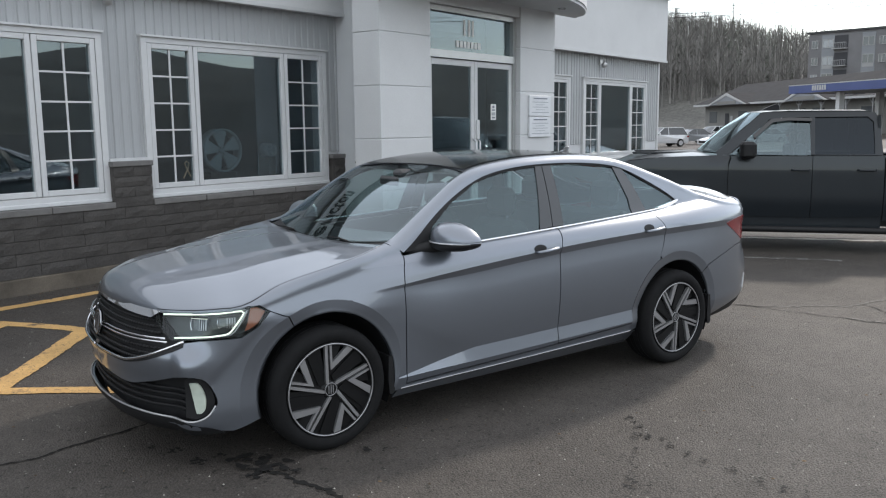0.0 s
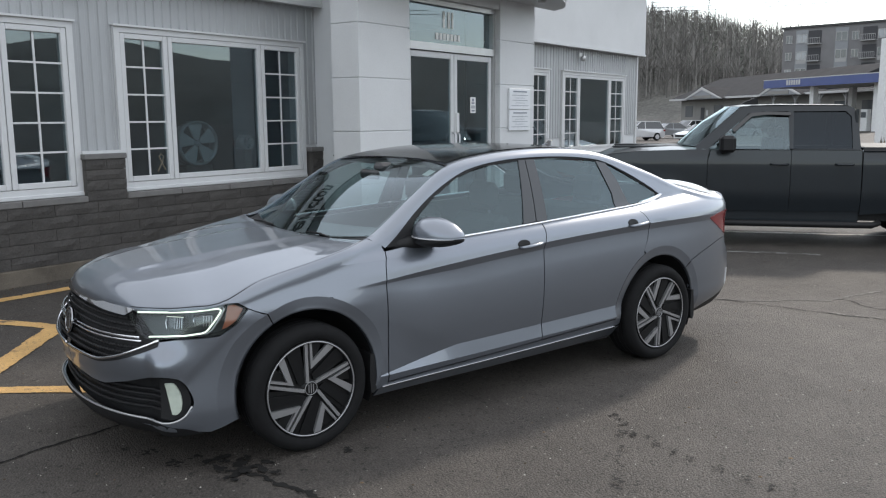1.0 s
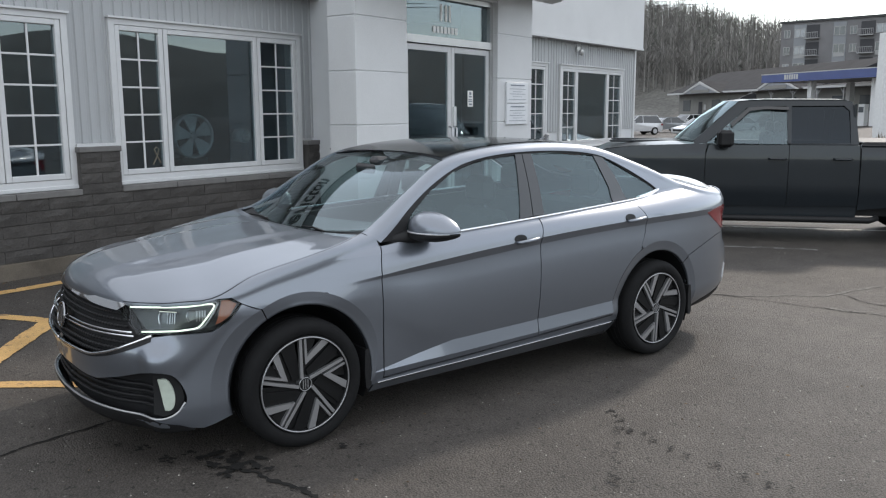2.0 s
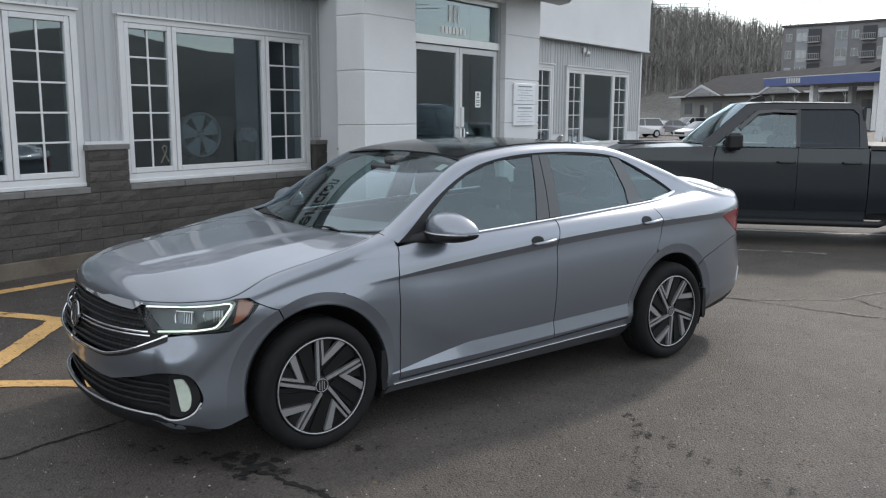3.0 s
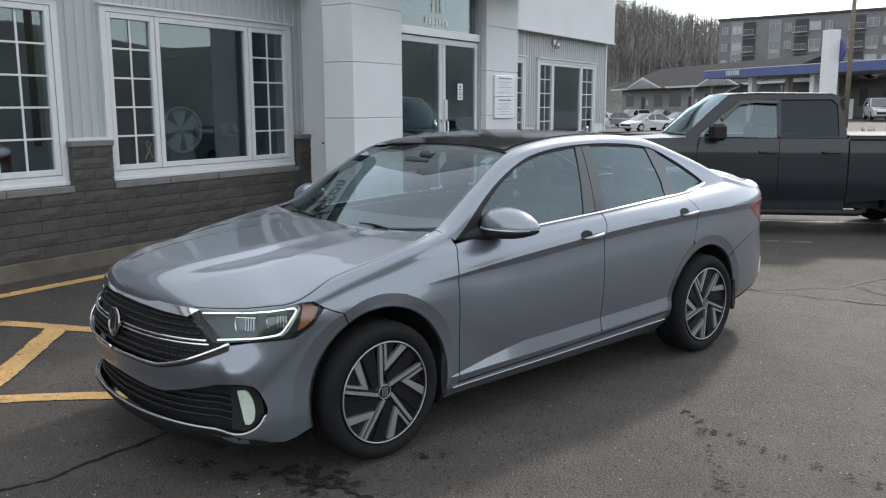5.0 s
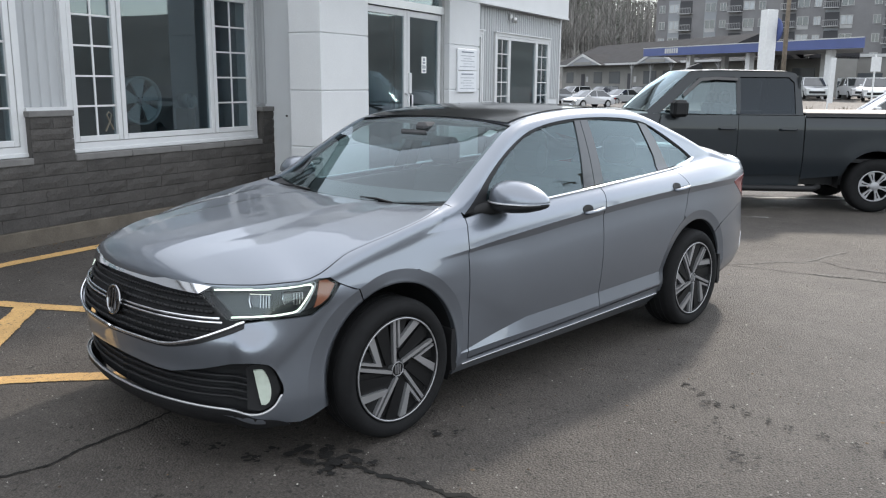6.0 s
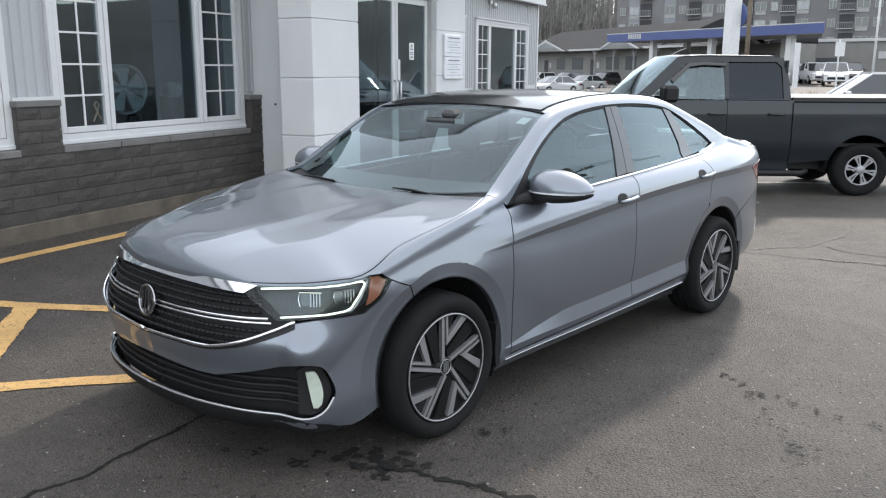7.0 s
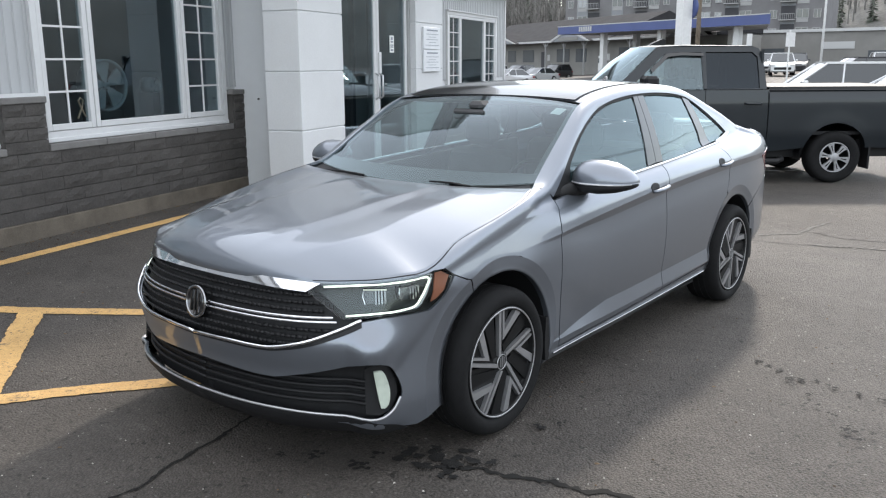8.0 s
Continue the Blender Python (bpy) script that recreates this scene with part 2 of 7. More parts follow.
def letters(text, size, material, parent, matrix, depth=0.004, name="lettering"):
    cu = bpy.data.curves.new(name, "FONT")
    cu.body, cu.size, cu.extrude, cu.align_x, cu.align_y = text, size, depth, "CENTER", "CENTER"
    cu.resolution_u = 2
    tmp = new(name, cu)
    me = bpy.data.meshes.new_from_object(tmp.evaluated_get(bpy.context.evaluated_depsgraph_get()))
    bpy.data.objects.remove(tmp)
    me.materials.clear()
    me.materials.append(material)
    ob = new(name, me)
    ob.parent = parent
    ob.matrix_local = matrix
    return ob


# ---- ground ----
B_TURN = 17.3
B_AT = (-0.651, 4.504, 0.0)
BM = pose(*B_AT, 0, 0, B_TURN)
B_INV = BM.inverted()


def ground_z(x, y):
    """The lot: level round the sedan, a little higher along the building, falling away towards the truck."""
    p = B_INV @ Vector((x, y, 0))
    f = min(max((p.y + 2.8) / 2.7, 0), 1)
    rise = 0.12 * f * f * (3 - 2 * f)
    dip = -0.015 - 0.035 * min(max(x - 1.8, 0), 2.8) - 0.0035 * min(max(x - 4.6, 0), 6.0)
    d = math.hypot(x, y)
    k = min(max((d - 25) / 45, 0), 1)
    return rise * (1 - min(max((d - 15) / 15, 0), 1)) + dip * (1 - k) + (-0.45 + 0.95 * ease(57, 68, math.degrees(math.atan2(x, y)))) * k * k * (3 - 2 * k)


def asphalt():
    m = mat("asphalt", (0.088, 0.086, 0.082), 0.7, vary=0.0)
    n, l = m.node_tree.nodes, m.node_tree.links
    b = n["Principled BSDF"]
    pos = n.new("ShaderNodeNewGeometry").outputs["Position"]

    def tex(kind, sc, **kw):
        t = n.new(kind)
        t.inputs["Scale"].default_value = sc
        for k, v in kw.items():
            t.inputs[k].default_value = v
        l.new(pos, t.inputs["Vector"])
        return t

    broad = tex("ShaderNodeTexNoise", 0.45, Detail=5.0, Roughness=0.6)
    patchy = tex("ShaderNodeTexNoise", 3.0, Detail=4.0, Roughness=0.65)
    grit = tex("ShaderNodeTexNoise", 210.0, Detail=3.0, Roughness=0.75)
    stones = tex("ShaderNodeTexVoronoi", 92.0)
    big = tex("ShaderNodeTexVoronoi", 62.0)
    ramp = n.new("ShaderNodeValToRGB")
    ramp.color_ramp.elements[0].position, ramp.color_ramp.elements[1].position = 0.36, 0.66
    ramp.color_ramp.elements[0].color, ramp.color_ramp.elements[1].color = (0.053, 0.0462, 0.0405, 1), (0.094, 0.0825, 0.0725, 1)

    def math_node(op, a, b_):
        q = n.new("ShaderNodeMath")
        q.operation = op
        for k, v in enumerate((a, b_)):
            if isinstance(v, float):
                q.inputs[k].default_value = v
            else:
                l.new(v, q.inputs[k])
        return q.outputs[0]

    def ranged(src, a, b_, c, d):
        q = n.new("ShaderNodeMapRange")
        for k, v in zip(("From Min", "From Max", "To Min", "To Max"), (a, b_, c, d)):
            q.inputs[k].default_value = v
        l.new(src, q.inputs["Value"])
        return q.outputs[0]

    l.new(math_node("MULTIPLY", math_node("ADD", broad.outputs["Fac"], patchy.outputs["Fac"]), 0.5), ramp.inputs["Fac"])
    # each stone of the aggregate has its own tone; a few are pale, a few are pits
    tone = math_node("MULTIPLY", ranged(stones.outputs["Color"], 0.0, 1.0, 0.72, 1.28), ranged(grit.outputs["Fac"], 0.3, 0.7, 0.62, 1.38))
    pits = math_node("MULTIPLY", ranged(big.outputs["Color"], 0.1, 0.16, 0.4, 1.0), ranged(stones.outputs["Distance"], 0.3, 0.75, 1.08, 0.7))
    sc1 = n.new("ShaderNodeVectorMath")
    sc1.operation = "SCALE"
    l.new(ramp.outputs[0], sc1.inputs[0])
    l.new(math_node("MULTIPLY", tone, pits), sc1.inputs["Scale"])
    mx = n.new("ShaderNodeMixRGB")
    mx.inputs["Color2"].default_value = (0.25, 0.24, 0.22, 1)
    l.new(ranged(stones.outputs["Color"], 0.93, 0.97, 0.0, 0.75), mx.inputs["Fac"])
    l.new(sc1.outputs[0], mx.inputs["Color1"])
    l.new(mx.outputs[0], b.inputs["Base Color"])
    b.inputs["Specular IOR Level"].default_value = 0.36
    bp = n.new("ShaderNodeBump")
    bp.inputs["Strength"].default_value, bp.inputs["Distance"].default_value = 0.75, 0.009
    bp.invert = True
    l.new(stones.outputs["Distance"], bp.inputs["Height"])
    bp2 = n.new("ShaderNodeBump")
    bp2.inputs["Strength"].default_value, bp2.inputs["Distance"].default_value = 0.7, 0.004
    l.new(grit.outputs["Fac"], bp2.inputs["Height"])
    l.new(bp.outputs[0], bp2.inputs["Normal"])
    l.new(bp2.outputs[0], b.inputs["Normal"])
    return m


M_ASPHALT = asphalt()
_near = [-8 + 0.2 * i for i in range(91)] + [-14 + 0.5 * i for i in range(69)]
_far = [25, 32, 40, 55, 80, 120, 200, 400, 900, 2200]
gx = [-a for a in _far[::-1]] + _near + _far
gx = sorted({round(a, 3) for a in gx})
bm = bmesh.new()
_vs = [[bm.verts.new((x, y, ground_z(x, y))) for y in gx] for x in gx]
for a, b in zip(_vs, _vs[1:]):
    for i in range(len(gx) - 1):
        bm.faces.new((a[i], b[i], b[i + 1], a[i + 1]))
ground = tagged(part("ground", bm, M_ASPHALT, None, "grey worn asphalt parking lot", True), category="ground", kind="structure")

M_YELLOW = wear_through(mat("worn yellow paint", (0.58, 0.355, 0.135), 0.7, vary=0.2, scale=5, fine=0.2, fine_scale=90, bump=0.4, bump_scale=150), (0.075, 0.066, 0.055), 7.0, 0.6, 0.66)
M_LINE = wear_through(mat("worn white paint", (0.3, 0.3, 0.29), 0.75, vary=0.35, scale=5, fine=0.3, fine_scale=90), (0.08, 0.075, 0.068), 6.0, 0.46, 0.58)
M_BRIGHTLINE = wear_through(mat("white line paint", (0.6, 0.6, 0.58), 0.7, vary=0.2, scale=5, fine=0.2), (0.1, 0.095, 0.088), 6.0, 0.56, 0.64)
M_STAIN = mat("oil stain", (0.036, 0.034, 0.032), 0.9, vary=0.3, scale=20, fine=0.3, bump=0.4, bump_scale=120, spec=0.2)
M_OIL = mat("wet oil patch", (0.014, 0.0135, 0.013), 0.75, spec=0.25, vary=0.3, scale=15, bump=0.4, bump_scale=120)
M_CRACK = mat("crack filler", (0.016, 0.0155, 0.0145), 0.9, vary=0.2, spec=0.2)


def strip_on_ground(name, pts, width, material, label, lift=0.005, ragged=0.0, seed=1, cat="marking"):
    rnd = random.Random(seed)
    rows = []
    drift = 0.0
    for (x0, y0), (x1, y1) in zip(pts, pts[1:]):
        ln = math.hypot(x1 - x0, y1 - y0)
        n = max(int(ln / (0.022 if ragged else 0.25)), 1)
        nx, ny = -(y1 - y0) / ln, (x1 - x0) / ln
        for i in range(n + (1 if (x1, y1) == pts[-1] else 0)):
            f = i / n
            x, y = x0 + (x1 - x0) * f, y0 + (y1 - y0) * f
            a, b = width / 2 * (1 + ragged * rnd.uniform(-1, 1)), width / 2 * (1 + ragged * rnd.uniform(-1, 1))
            drift = 0.8 * drift + rnd.uniform(-0.45, 0.45)
            o = ragged * width * drift
            rows.append([(x + nx * (a + o), y + ny * (a + o), ground_z(x + nx * a, y + ny * a) + lift), (x - nx * (b - o), y - ny * (b - o), ground_z(x - nx * b, y - ny * b) + lift)])
    return tagged(part(name, loft(rows), material, None, label), category=cat, kind="structure")


def blot(pts, seed, material, name="oil_stain", lift=0.004):
    """Irregular dark patches on the ground, each row x, y, radius."""
    rnd = random.Random(seed)
    bm = bmesh.new()
    spots = []
    for x, y, r in pts:
        spots += [(x + r * rnd.gauss(0, 0.5), y + r * rnd.gauss(0, 0.5), r * rnd.uniform(0.2, 0.55)) for _ in range(8)]
    for i, (x, y, r) in enumerate(spots):
        ring = []
        n = 12
        ph = [rnd.uniform(0, 6.28) for _ in range(4)]
        sq = rnd.uniform(0.55, 1.0)
        tr = rnd.uniform(0, 3.14)
        for k in range(n):
            a = 2 * math.pi * k / n
            rr = 0.8 * r * (1 + 0.2 * math.sin(2 * a + ph[0]) + 0.13 * math.sin(3 * a + ph[1]) + 0.07 * math.sin(7 * a + ph[2]) + rnd.uniform(-0.05, 0.05))
            dx, dy = rr * math.cos(a), rr * sq * math.sin(a)
            px, py = x + dx * math.cos(tr) - dy * math.sin(tr), y + dx * math.sin(tr) + dy * math.cos(tr)
            ring.append(bm.verts.new((px, py, ground_z(px, py) + lift + 0.00012 * i)))
        bm.faces.new(ring)
    bmesh.ops.triangulate(bm, faces=bm.faces[:])
    return tagged(part(name, bm, material, None, "dark oil stains on the asphalt"), category="stain", kind="structure")


# ---- the dealership building; local axes: u along the front, v into the building, z up ----
M_SIDING = mat("white ribbed metal siding", (0.39, 0.4, 0.41), 0.45, vary=0.05, scale=1.5, bump=0.05, bump_scale=20)
M_STUCCO = mat("white stucco panel", (0.64, 0.645, 0.65), 0.8, vary=0.05, scale=1.2, fine=0.03, fine_scale=60, bump=0.12, bump_scale=180)
M_STUCCO2 = mat("pale grey render", (0.60, 0.61, 0.62), 0.85, vary=0.05, scale=1.5, bump=0.15, bump_scale=150)
M_BRICK = mat("dark grey split block", (0.067, 0.062, 0.058), 0.9, vary=0.22, scale=5, piece=0.07, fine=0.22, fine_scale=70, bump=1.0, bump_scale=38)
M_MORTAR = mat("grey mortar", (0.075, 0.07, 0.065), 0.95, vary=0.2)
M_CAP = mat("grey concrete cap", (0.16, 0.155, 0.15), 0.85, vary=0.2, scale=6, bump=0.3, bump_scale=80)
M_CONC = mat("stained concrete footing", (0.125, 0.106, 0.084), 0.9, vary=0.35, scale=3.5, fine=0.15, bump=0.4, bump_scale=60)
M_FRAME = mat("white window frame", (0.58, 0.585, 0.59), 0.4, vary=0.04)
M_ALU = mat("silver aluminium door frame", (0.5, 0.5, 0.5), 0.35, 0.7, vary=0.05)
M_PANE = glass("shop window glass", (0.6, 0.68, 0.7), 0.12, (0.72, 0.79, 0.83))
M_ROOM = mat("dark showroom wall", (0.2, 0.22, 0.24), 0.9, vary=0.2, scale=1.5)
M_FLOOR = mat("showroom floor tile", (0.14, 0.14, 0.14), 0.4, vary=0.2)
M_GREYSIGN = mat("pale grey sign plate", (0.72, 0.73, 0.75), 0.5, vary=0.05)
M_INK = mat("dark blue-grey print", (0.2, 0.22, 0.26), 0.6)
M_DARKINK = mat("black print", (0.03, 0.03, 0.03), 0.6)
M_COPING = mat("dark grey metal coping", (0.045, 0.047, 0.05), 0.5, vary=0.1)
M_SHOWALLOY = mat("pale display alloy", (0.5, 0.51, 0.53), 0.4, 0.35, vary=0.12, scale=14)
M_RIBBON = mat("yellow ribbon decal", (0.2, 0.165, 0.12), 0.6)

FLOOR_Z, EAVE, U0, U1, DEPTH = 0.12, 3.06, -12.0, 13.22, 9.0


def structure(name, bm, material, label, cat="wall", smooth=False):
    ob = part(name, bm, material, None, label, smooth)
    ob.matrix_world = BM
    return tagged(ob, category=cat, kind="structure")


WINDOWS = [(-3.13, -0.515), (-0.01, 2.605), (6.42, 9.05), (9.62, 12.49)]
SILL_Z, HEAD_Z = 0.985, 2.575
SILL_R, HEAD_R = 0.985, 2.505   # the windows past the entrance


def wall_with_openings(u0, u1, v0, v1, z0, z1, holes, sill, head):
    """Upright wall pieces round the openings."""
    rows, at = [], u0
    for a, b in holes:
        if a > at:
            rows.append((at, v0, z0, a, v1, z1))
        rows.append((a, v0, z0, b, v1, sill - 0.02))
        rows.append((a, v0, head + 0.02, b, v1, z1))
        at = b
    rows.append((at, v0, z0, u1, v1, z1))
    return boxes(*rows)


structure("wall_front_left", wall_with_openings(U0, 2.88, 0.05, 0.25, 0.05, 3.9, WINDOWS[:2], SILL_Z, HEAD_Z), M_STUCCO2, "pale front wall behind ribbed siding")
structure("wall_front_right", wall_with_openings(6.3, U1, 0.05, 0.25, 0.0, 3.9, WINDOWS[2:], SILL_R, HEAD_R), M_STUCCO2, "pale front wall behind ribbed siding")
structure("wall_end", boxes((U1 - 0.25, 0.25, -0.2, U1, DEPTH, 3.9), (U0, 0.25, -0.2, U0 + 0.25, DEPTH, 3.9)), M_STUCCO2, "pale end wall")
structure("wall_back", boxes((U0, DEPTH, -0.2, U1, DEPTH + 0.25, 3.9)), M_STUCCO2, "pale back wall")
structure("floor", boxes((U0 + 0.25, 0.25, 0.02, U1 - 0.25, DEPTH, FLOOR_Z + 0.02), (2.9, -0.9, 0.02, 6.3, 0.25, FLOOR_Z + 0.02)), M_FLOOR, "grey showroom floor", "floor")
structure("ceiling", boxes((U0 + 0.25, 0.25, 3.1, U1 - 0.25, DEPTH, 3.2), (2.9, -0.9, 3.3, 6.3, 0.25, 3.4)), M_STUCCO2, "pale showroom ceiling", "ceiling")
structure("partition", boxes((U0 + 0.25, 4.2, FLOOR_Z, U1 - 0.25, 4.35, 3.1), (-0.35, 0.3, FLOOR_Z, -0.25, 4.2, 3.1), (2.75, 0.3, FLOOR_Z, 2.87, 4.2, 3.1), (6.2, 0.3, FLOOR_Z, 6.3, 4.2, 3.1), (9.3, 0.3, FLOOR_Z, 9.4, 4.2, 3.1)), M_ROOM, "dark partition wall inside the showroom")
structure("roof", boxes((U0 - 0.1, 0.3, 3.62, 2.9, DEPTH + 0.3, 3.78), (6.56, 0.4, 4.42, U1 + 0.4, DEPTH + 0.3, 4.6), (2.9, 0.3, 4.5, 6.56, DEPTH + 0.3, 4.6)), M_STUCCO2, "flat roof", "roof")


# ribbed siding: one folded sheet per stretch
def ribbed(u0, u1, z0, z1, pitch=0.105, depth=0.014, v=0.045):
    bm = bmesh.new()
    pts, u = [], u0
    while u < u1 - 1e-6:
        for f, d in ((0.0, 0.0), (0.52, 0.0), (0.62, depth), (0.9, depth)):
            if u + f * pitch < u1:
                pts.append((u + f * pitch, v - depth + (d if d else 0.0)))
        u += pitch
    pts.append((u1, v - depth))
    lo = [bm.verts.new((a, b, z0)) for a, b in pts]
    hi = [bm.verts.new((a, b, z1)) for a, b in pts]
    for i in range(len(pts) - 1):
        bm.faces.new((lo[i], lo[i + 1], hi[i + 1], hi[i]))
    return bm


CAP_Z = 1.32
for name, a, b, z0, z1 in (("siding", -12.0, WINDOWS[0][0] - 0.03, CAP_Z, EAVE), ("siding", WINDOWS[0][0] - 0.03, WINDOWS[0][1] + 0.03, HEAD_Z + 0.03, EAVE), ("siding", WINDOWS[0][1] + 0.03, WINDOWS[1][0] - 0.03, CAP_Z, EAVE),
                           ("siding", WINDOWS[1][0] - 0.03, WINDOWS[1][1] + 0.03, HEAD_Z + 0.03, EAVE), ("siding", WINDOWS[1][1] + 0.03, 2.88, CAP_Z, EAVE),
                           ("siding", 6.3, WINDOWS[2][0] - 0.03, 1.25, EAVE), ("siding", WINDOWS[2][0] - 0.03, WINDOWS[2][1] + 0.03, HEAD_R + 0.03, EAVE), ("siding", WINDOWS[2][1] + 0.03, WINDOWS[3][0] - 0.03, 1.25, EAVE),
                           ("siding", WINDOWS[3][0] - 0.03, WINDOWS[3][1] + 0.03, HEAD_R + 0.03, EAVE), ("siding", WINDOWS[3][1] + 0.03, U1, 1.25, EAVE)):
    structure(name, ribbed(a, b, z0, z1), M_SIDING, "white vertical ribbed metal siding")
bm = bmesh.new()
box(bm, U1 - 0.06, 0.015, 0.0, U1 + 0.012, 0.09, EAVE)
structure("corner_trim", bm, M_FRAME, "white corner trim", "trim")
# fascia over the siding, and the footing
structure("fascia_left", boxes((U0, -0.12, EAVE, 2.9, 0.3, 3.6), bevel=0.01), M_STUCCO, "white stucco fascia band", "wall")
structure("roof_coping", boxes((U0 - 0.1, -0.16, 3.604, 2.43, 0.3, 3.84), bevel=0.01), M_COPING, "dark metal coping along the roof edge", "trim")
structure("fascia_right", boxes((6.56, -0.14, 3.0, U1 + 0.03, 0.3, 4.4), bevel=0.01), M_STUCCO, "white stucco fascia block", "wall")
structure("roof_eave", boxes((6.6, -0.32, 4.405, U1 + 0.42, 0.4, 4.62), bevel=0.01), M_STUCCO, "white boxed roof eave at the corner", "roof")
structure("fascia_side", boxes((U1 - 0.2, 0.3, 3.0, U1 + 0.03, DEPTH, 4.4)), M_STUCCO, "white stucco fascia", "wall")
structure("drip_trim", boxes((U0, -0.135, EAVE - 0.012, 2.9, -0.1, EAVE + 0.03), (6.56, -0.155, 2.99, U1 + 0.045, -0.12, 3.03)), M_FRAME, "white metal drip edge", "trim")
structure("footing", boxes((U0, -0.075, -0.3, 2.93, 0.3, 0.265), (6.6, -0.075, -0.4, U1 + 0.05, 0.3, 0.2), bevel=0.012), M_CONC, "stained concrete footing along the ground", "wall")


# ---- windows ----
def window(index, u0, u1, sill, head):
    win = new(f"window_{index}")
    win.matrix_world = BM
    tagged(win, "white framed three-part window with grilles in the side sashes", "window", "front windows", "structure")
    t = 0.055
    part("outer_trim", boxes((u0 - 0.03, -0.005, sill - 0.035, u0 + 0.035, 0.12, head + 0.03), (u1 - 0.035, -0.005, sill - 0.035, u1 + 0.03, 0.12, head + 0.03), (u0 + 0.035, -0.005, head - 0.03, u1 - 0.035, 0.12, head + 0.03), (u0 - 0.045, -0.035, head + 0.03, u1 + 0.045, 0.03, head + 0.05), (u0 + 0.035, -0.005, sill - 0.035, u1 - 0.035, 0.12, sill + 0.02)), M_FRAME, win)
    part("window_sill", boxes((u0 - 0.03, -0.02, sill - 0.075, u1 + 0.03, 0.05, sill - 0.035), bevel=0.006), M_FRAME, win)
    w = u1 - u0
    cuts = [u0 + 0.035, u0 + 0.035 + 0.222 * w, u0 + 0.035 + 0.7266 * w, u1 - 0.035]
    for k in range(3):
        a, b = cuts[k] + 0.004, cuts[k + 1] - 0.004
        z0, z1 = sill + 0.024, head - 0.034
        sash = part("sash", boxes((a, 0.0, z0, a + t, 0.07, z1), (b - t, 0.0, z0, b, 0.07, z1), (a + t, 0.0, z0, b - t, 0.07, z0 + t), (a + t, 0.0, z1 - t, b - t, 0.07, z1), bevel=0.005), M_FRAME, win, "white sash")
        pane = part("pane", boxes((a + t - 0.004, 0.035, z0 + t - 0.004, b - t + 0.004, 0.041, z1 - t + 0.004)), M_PANE, sash, "dark glass")
        pane.visible_shadow = False
        if k != 1:
            g0, g1, h0, h1 = a + t, b - t, z0 + t, z1 - t
            part("grille_bar", boxes(((g0 + g1) / 2 - 0.01, 0.024, h0, (g0 + g1) / 2 + 0.01, 0.034, h1)), M_FRAME, sash)
            for r in range(1, 5):
                zz = h0 + (h1 - h0) * r / 5
                part("grille_bar", boxes((g0, 0.022, zz - 0.009, g1, 0.032, zz + 0.009)), M_FRAME, sash)
    return win


for i, (a, b) in enumerate(WINDOWS):
    window(i + 1, a, b, *((SILL_Z, HEAD_Z) if i < 2 else (SILL_R, HEAD_R)))

# ---- entrance block ----
COL_F, DOOR_V = -1.115, -1.0


def stucco_column(name, u0, u1, v0, v1, label):
    ob = new(name)
    ob.matrix_world = BM
    tagged(ob, label, "column", "entrance columns", "structure")
    z, joints = -0.15, [0.215, 0.855, 1.495, 2.135, 2.775, 3.6]
    part("core", boxes((u0 + 0.012, v0 + 0.012, -0.2, u1 - 0.012, v1, 4.5)), M_STUCCO2, ob)
    for zj in joints:
        part("panel", boxes((u0, v0, z + 0.006, u1, v1 - 0.002, zj - 0.006), bevel=0.005), M_STUCCO, ob)
        z = zj
    return ob


stucco_column("column_left", 2.44, 3.42, COL_F, -0.67, "white stucco column with grooved joints")
stucco_column("column_right", 5.56, 6.56, COL_F, -0.67, "white stucco column with grooved joints")
structure("entrance_wall_left", boxes((2.87, -0.67, -0.15, 3.05, 0.05, 4.5)), M_STUCCO2, "pale grey rendered side wall of the entrance")
structure("entrance_wall_right", boxes((6.35, -0.67, -0.2, 6.56, 0.05, 4.5)), M_STUCCO2, "pale grey rendered side wall of the entrance")
# Unseen upper part, raised to 5.8 so the hood mirrors wall instead of sky.
structure("entrance_head", boxes((3.42, COL_F + 0.02, 3.21, 5.56, -0.67, 3.6), (2.44, COL_F - 0.03, 3.61, 6.56, 0.3, 5.8)), M_STUCCO, "white stucco head over the doors")
structure("entrance_roof", boxes((2.4, -1.2, 5.805, 6.6, 0.3, 5.9)), M_STUCCO2, "flat entrance roof", "roof")

door = new("door_1")
door.matrix_world = BM
tagged(door, "glazed double entrance door with aluminium frame and transom", "door", "", "structure")
D0, D1, DM = 3.42, 5.56, 4.53
part("door_frame", boxes((D0, DOOR_V - 0.03, 0.1, D0 + 0.07, DOOR_V + 0.09, 3.21), (D1 - 0.07, DOOR_V - 0.03, 0.1, D1, DOOR_V + 0.09, 3.21), (D0 + 0.07, DOOR_V - 0.03, 3.14, D1 - 0.07, DOOR_V + 0.09, 3.21), (D0 + 0.07, DOOR_V - 0.05, 2.54, D1 - 0.07, DOOR_V + 0.09, 2.64)), M_ALU, door)
part("transom_pane", boxes((D0 + 0.07, DOOR_V + 0.03, 2.64, D1 - 0.07, DOOR_V + 0.04, 3.14)), M_PANE, door, "dark glass").visible_shadow = False
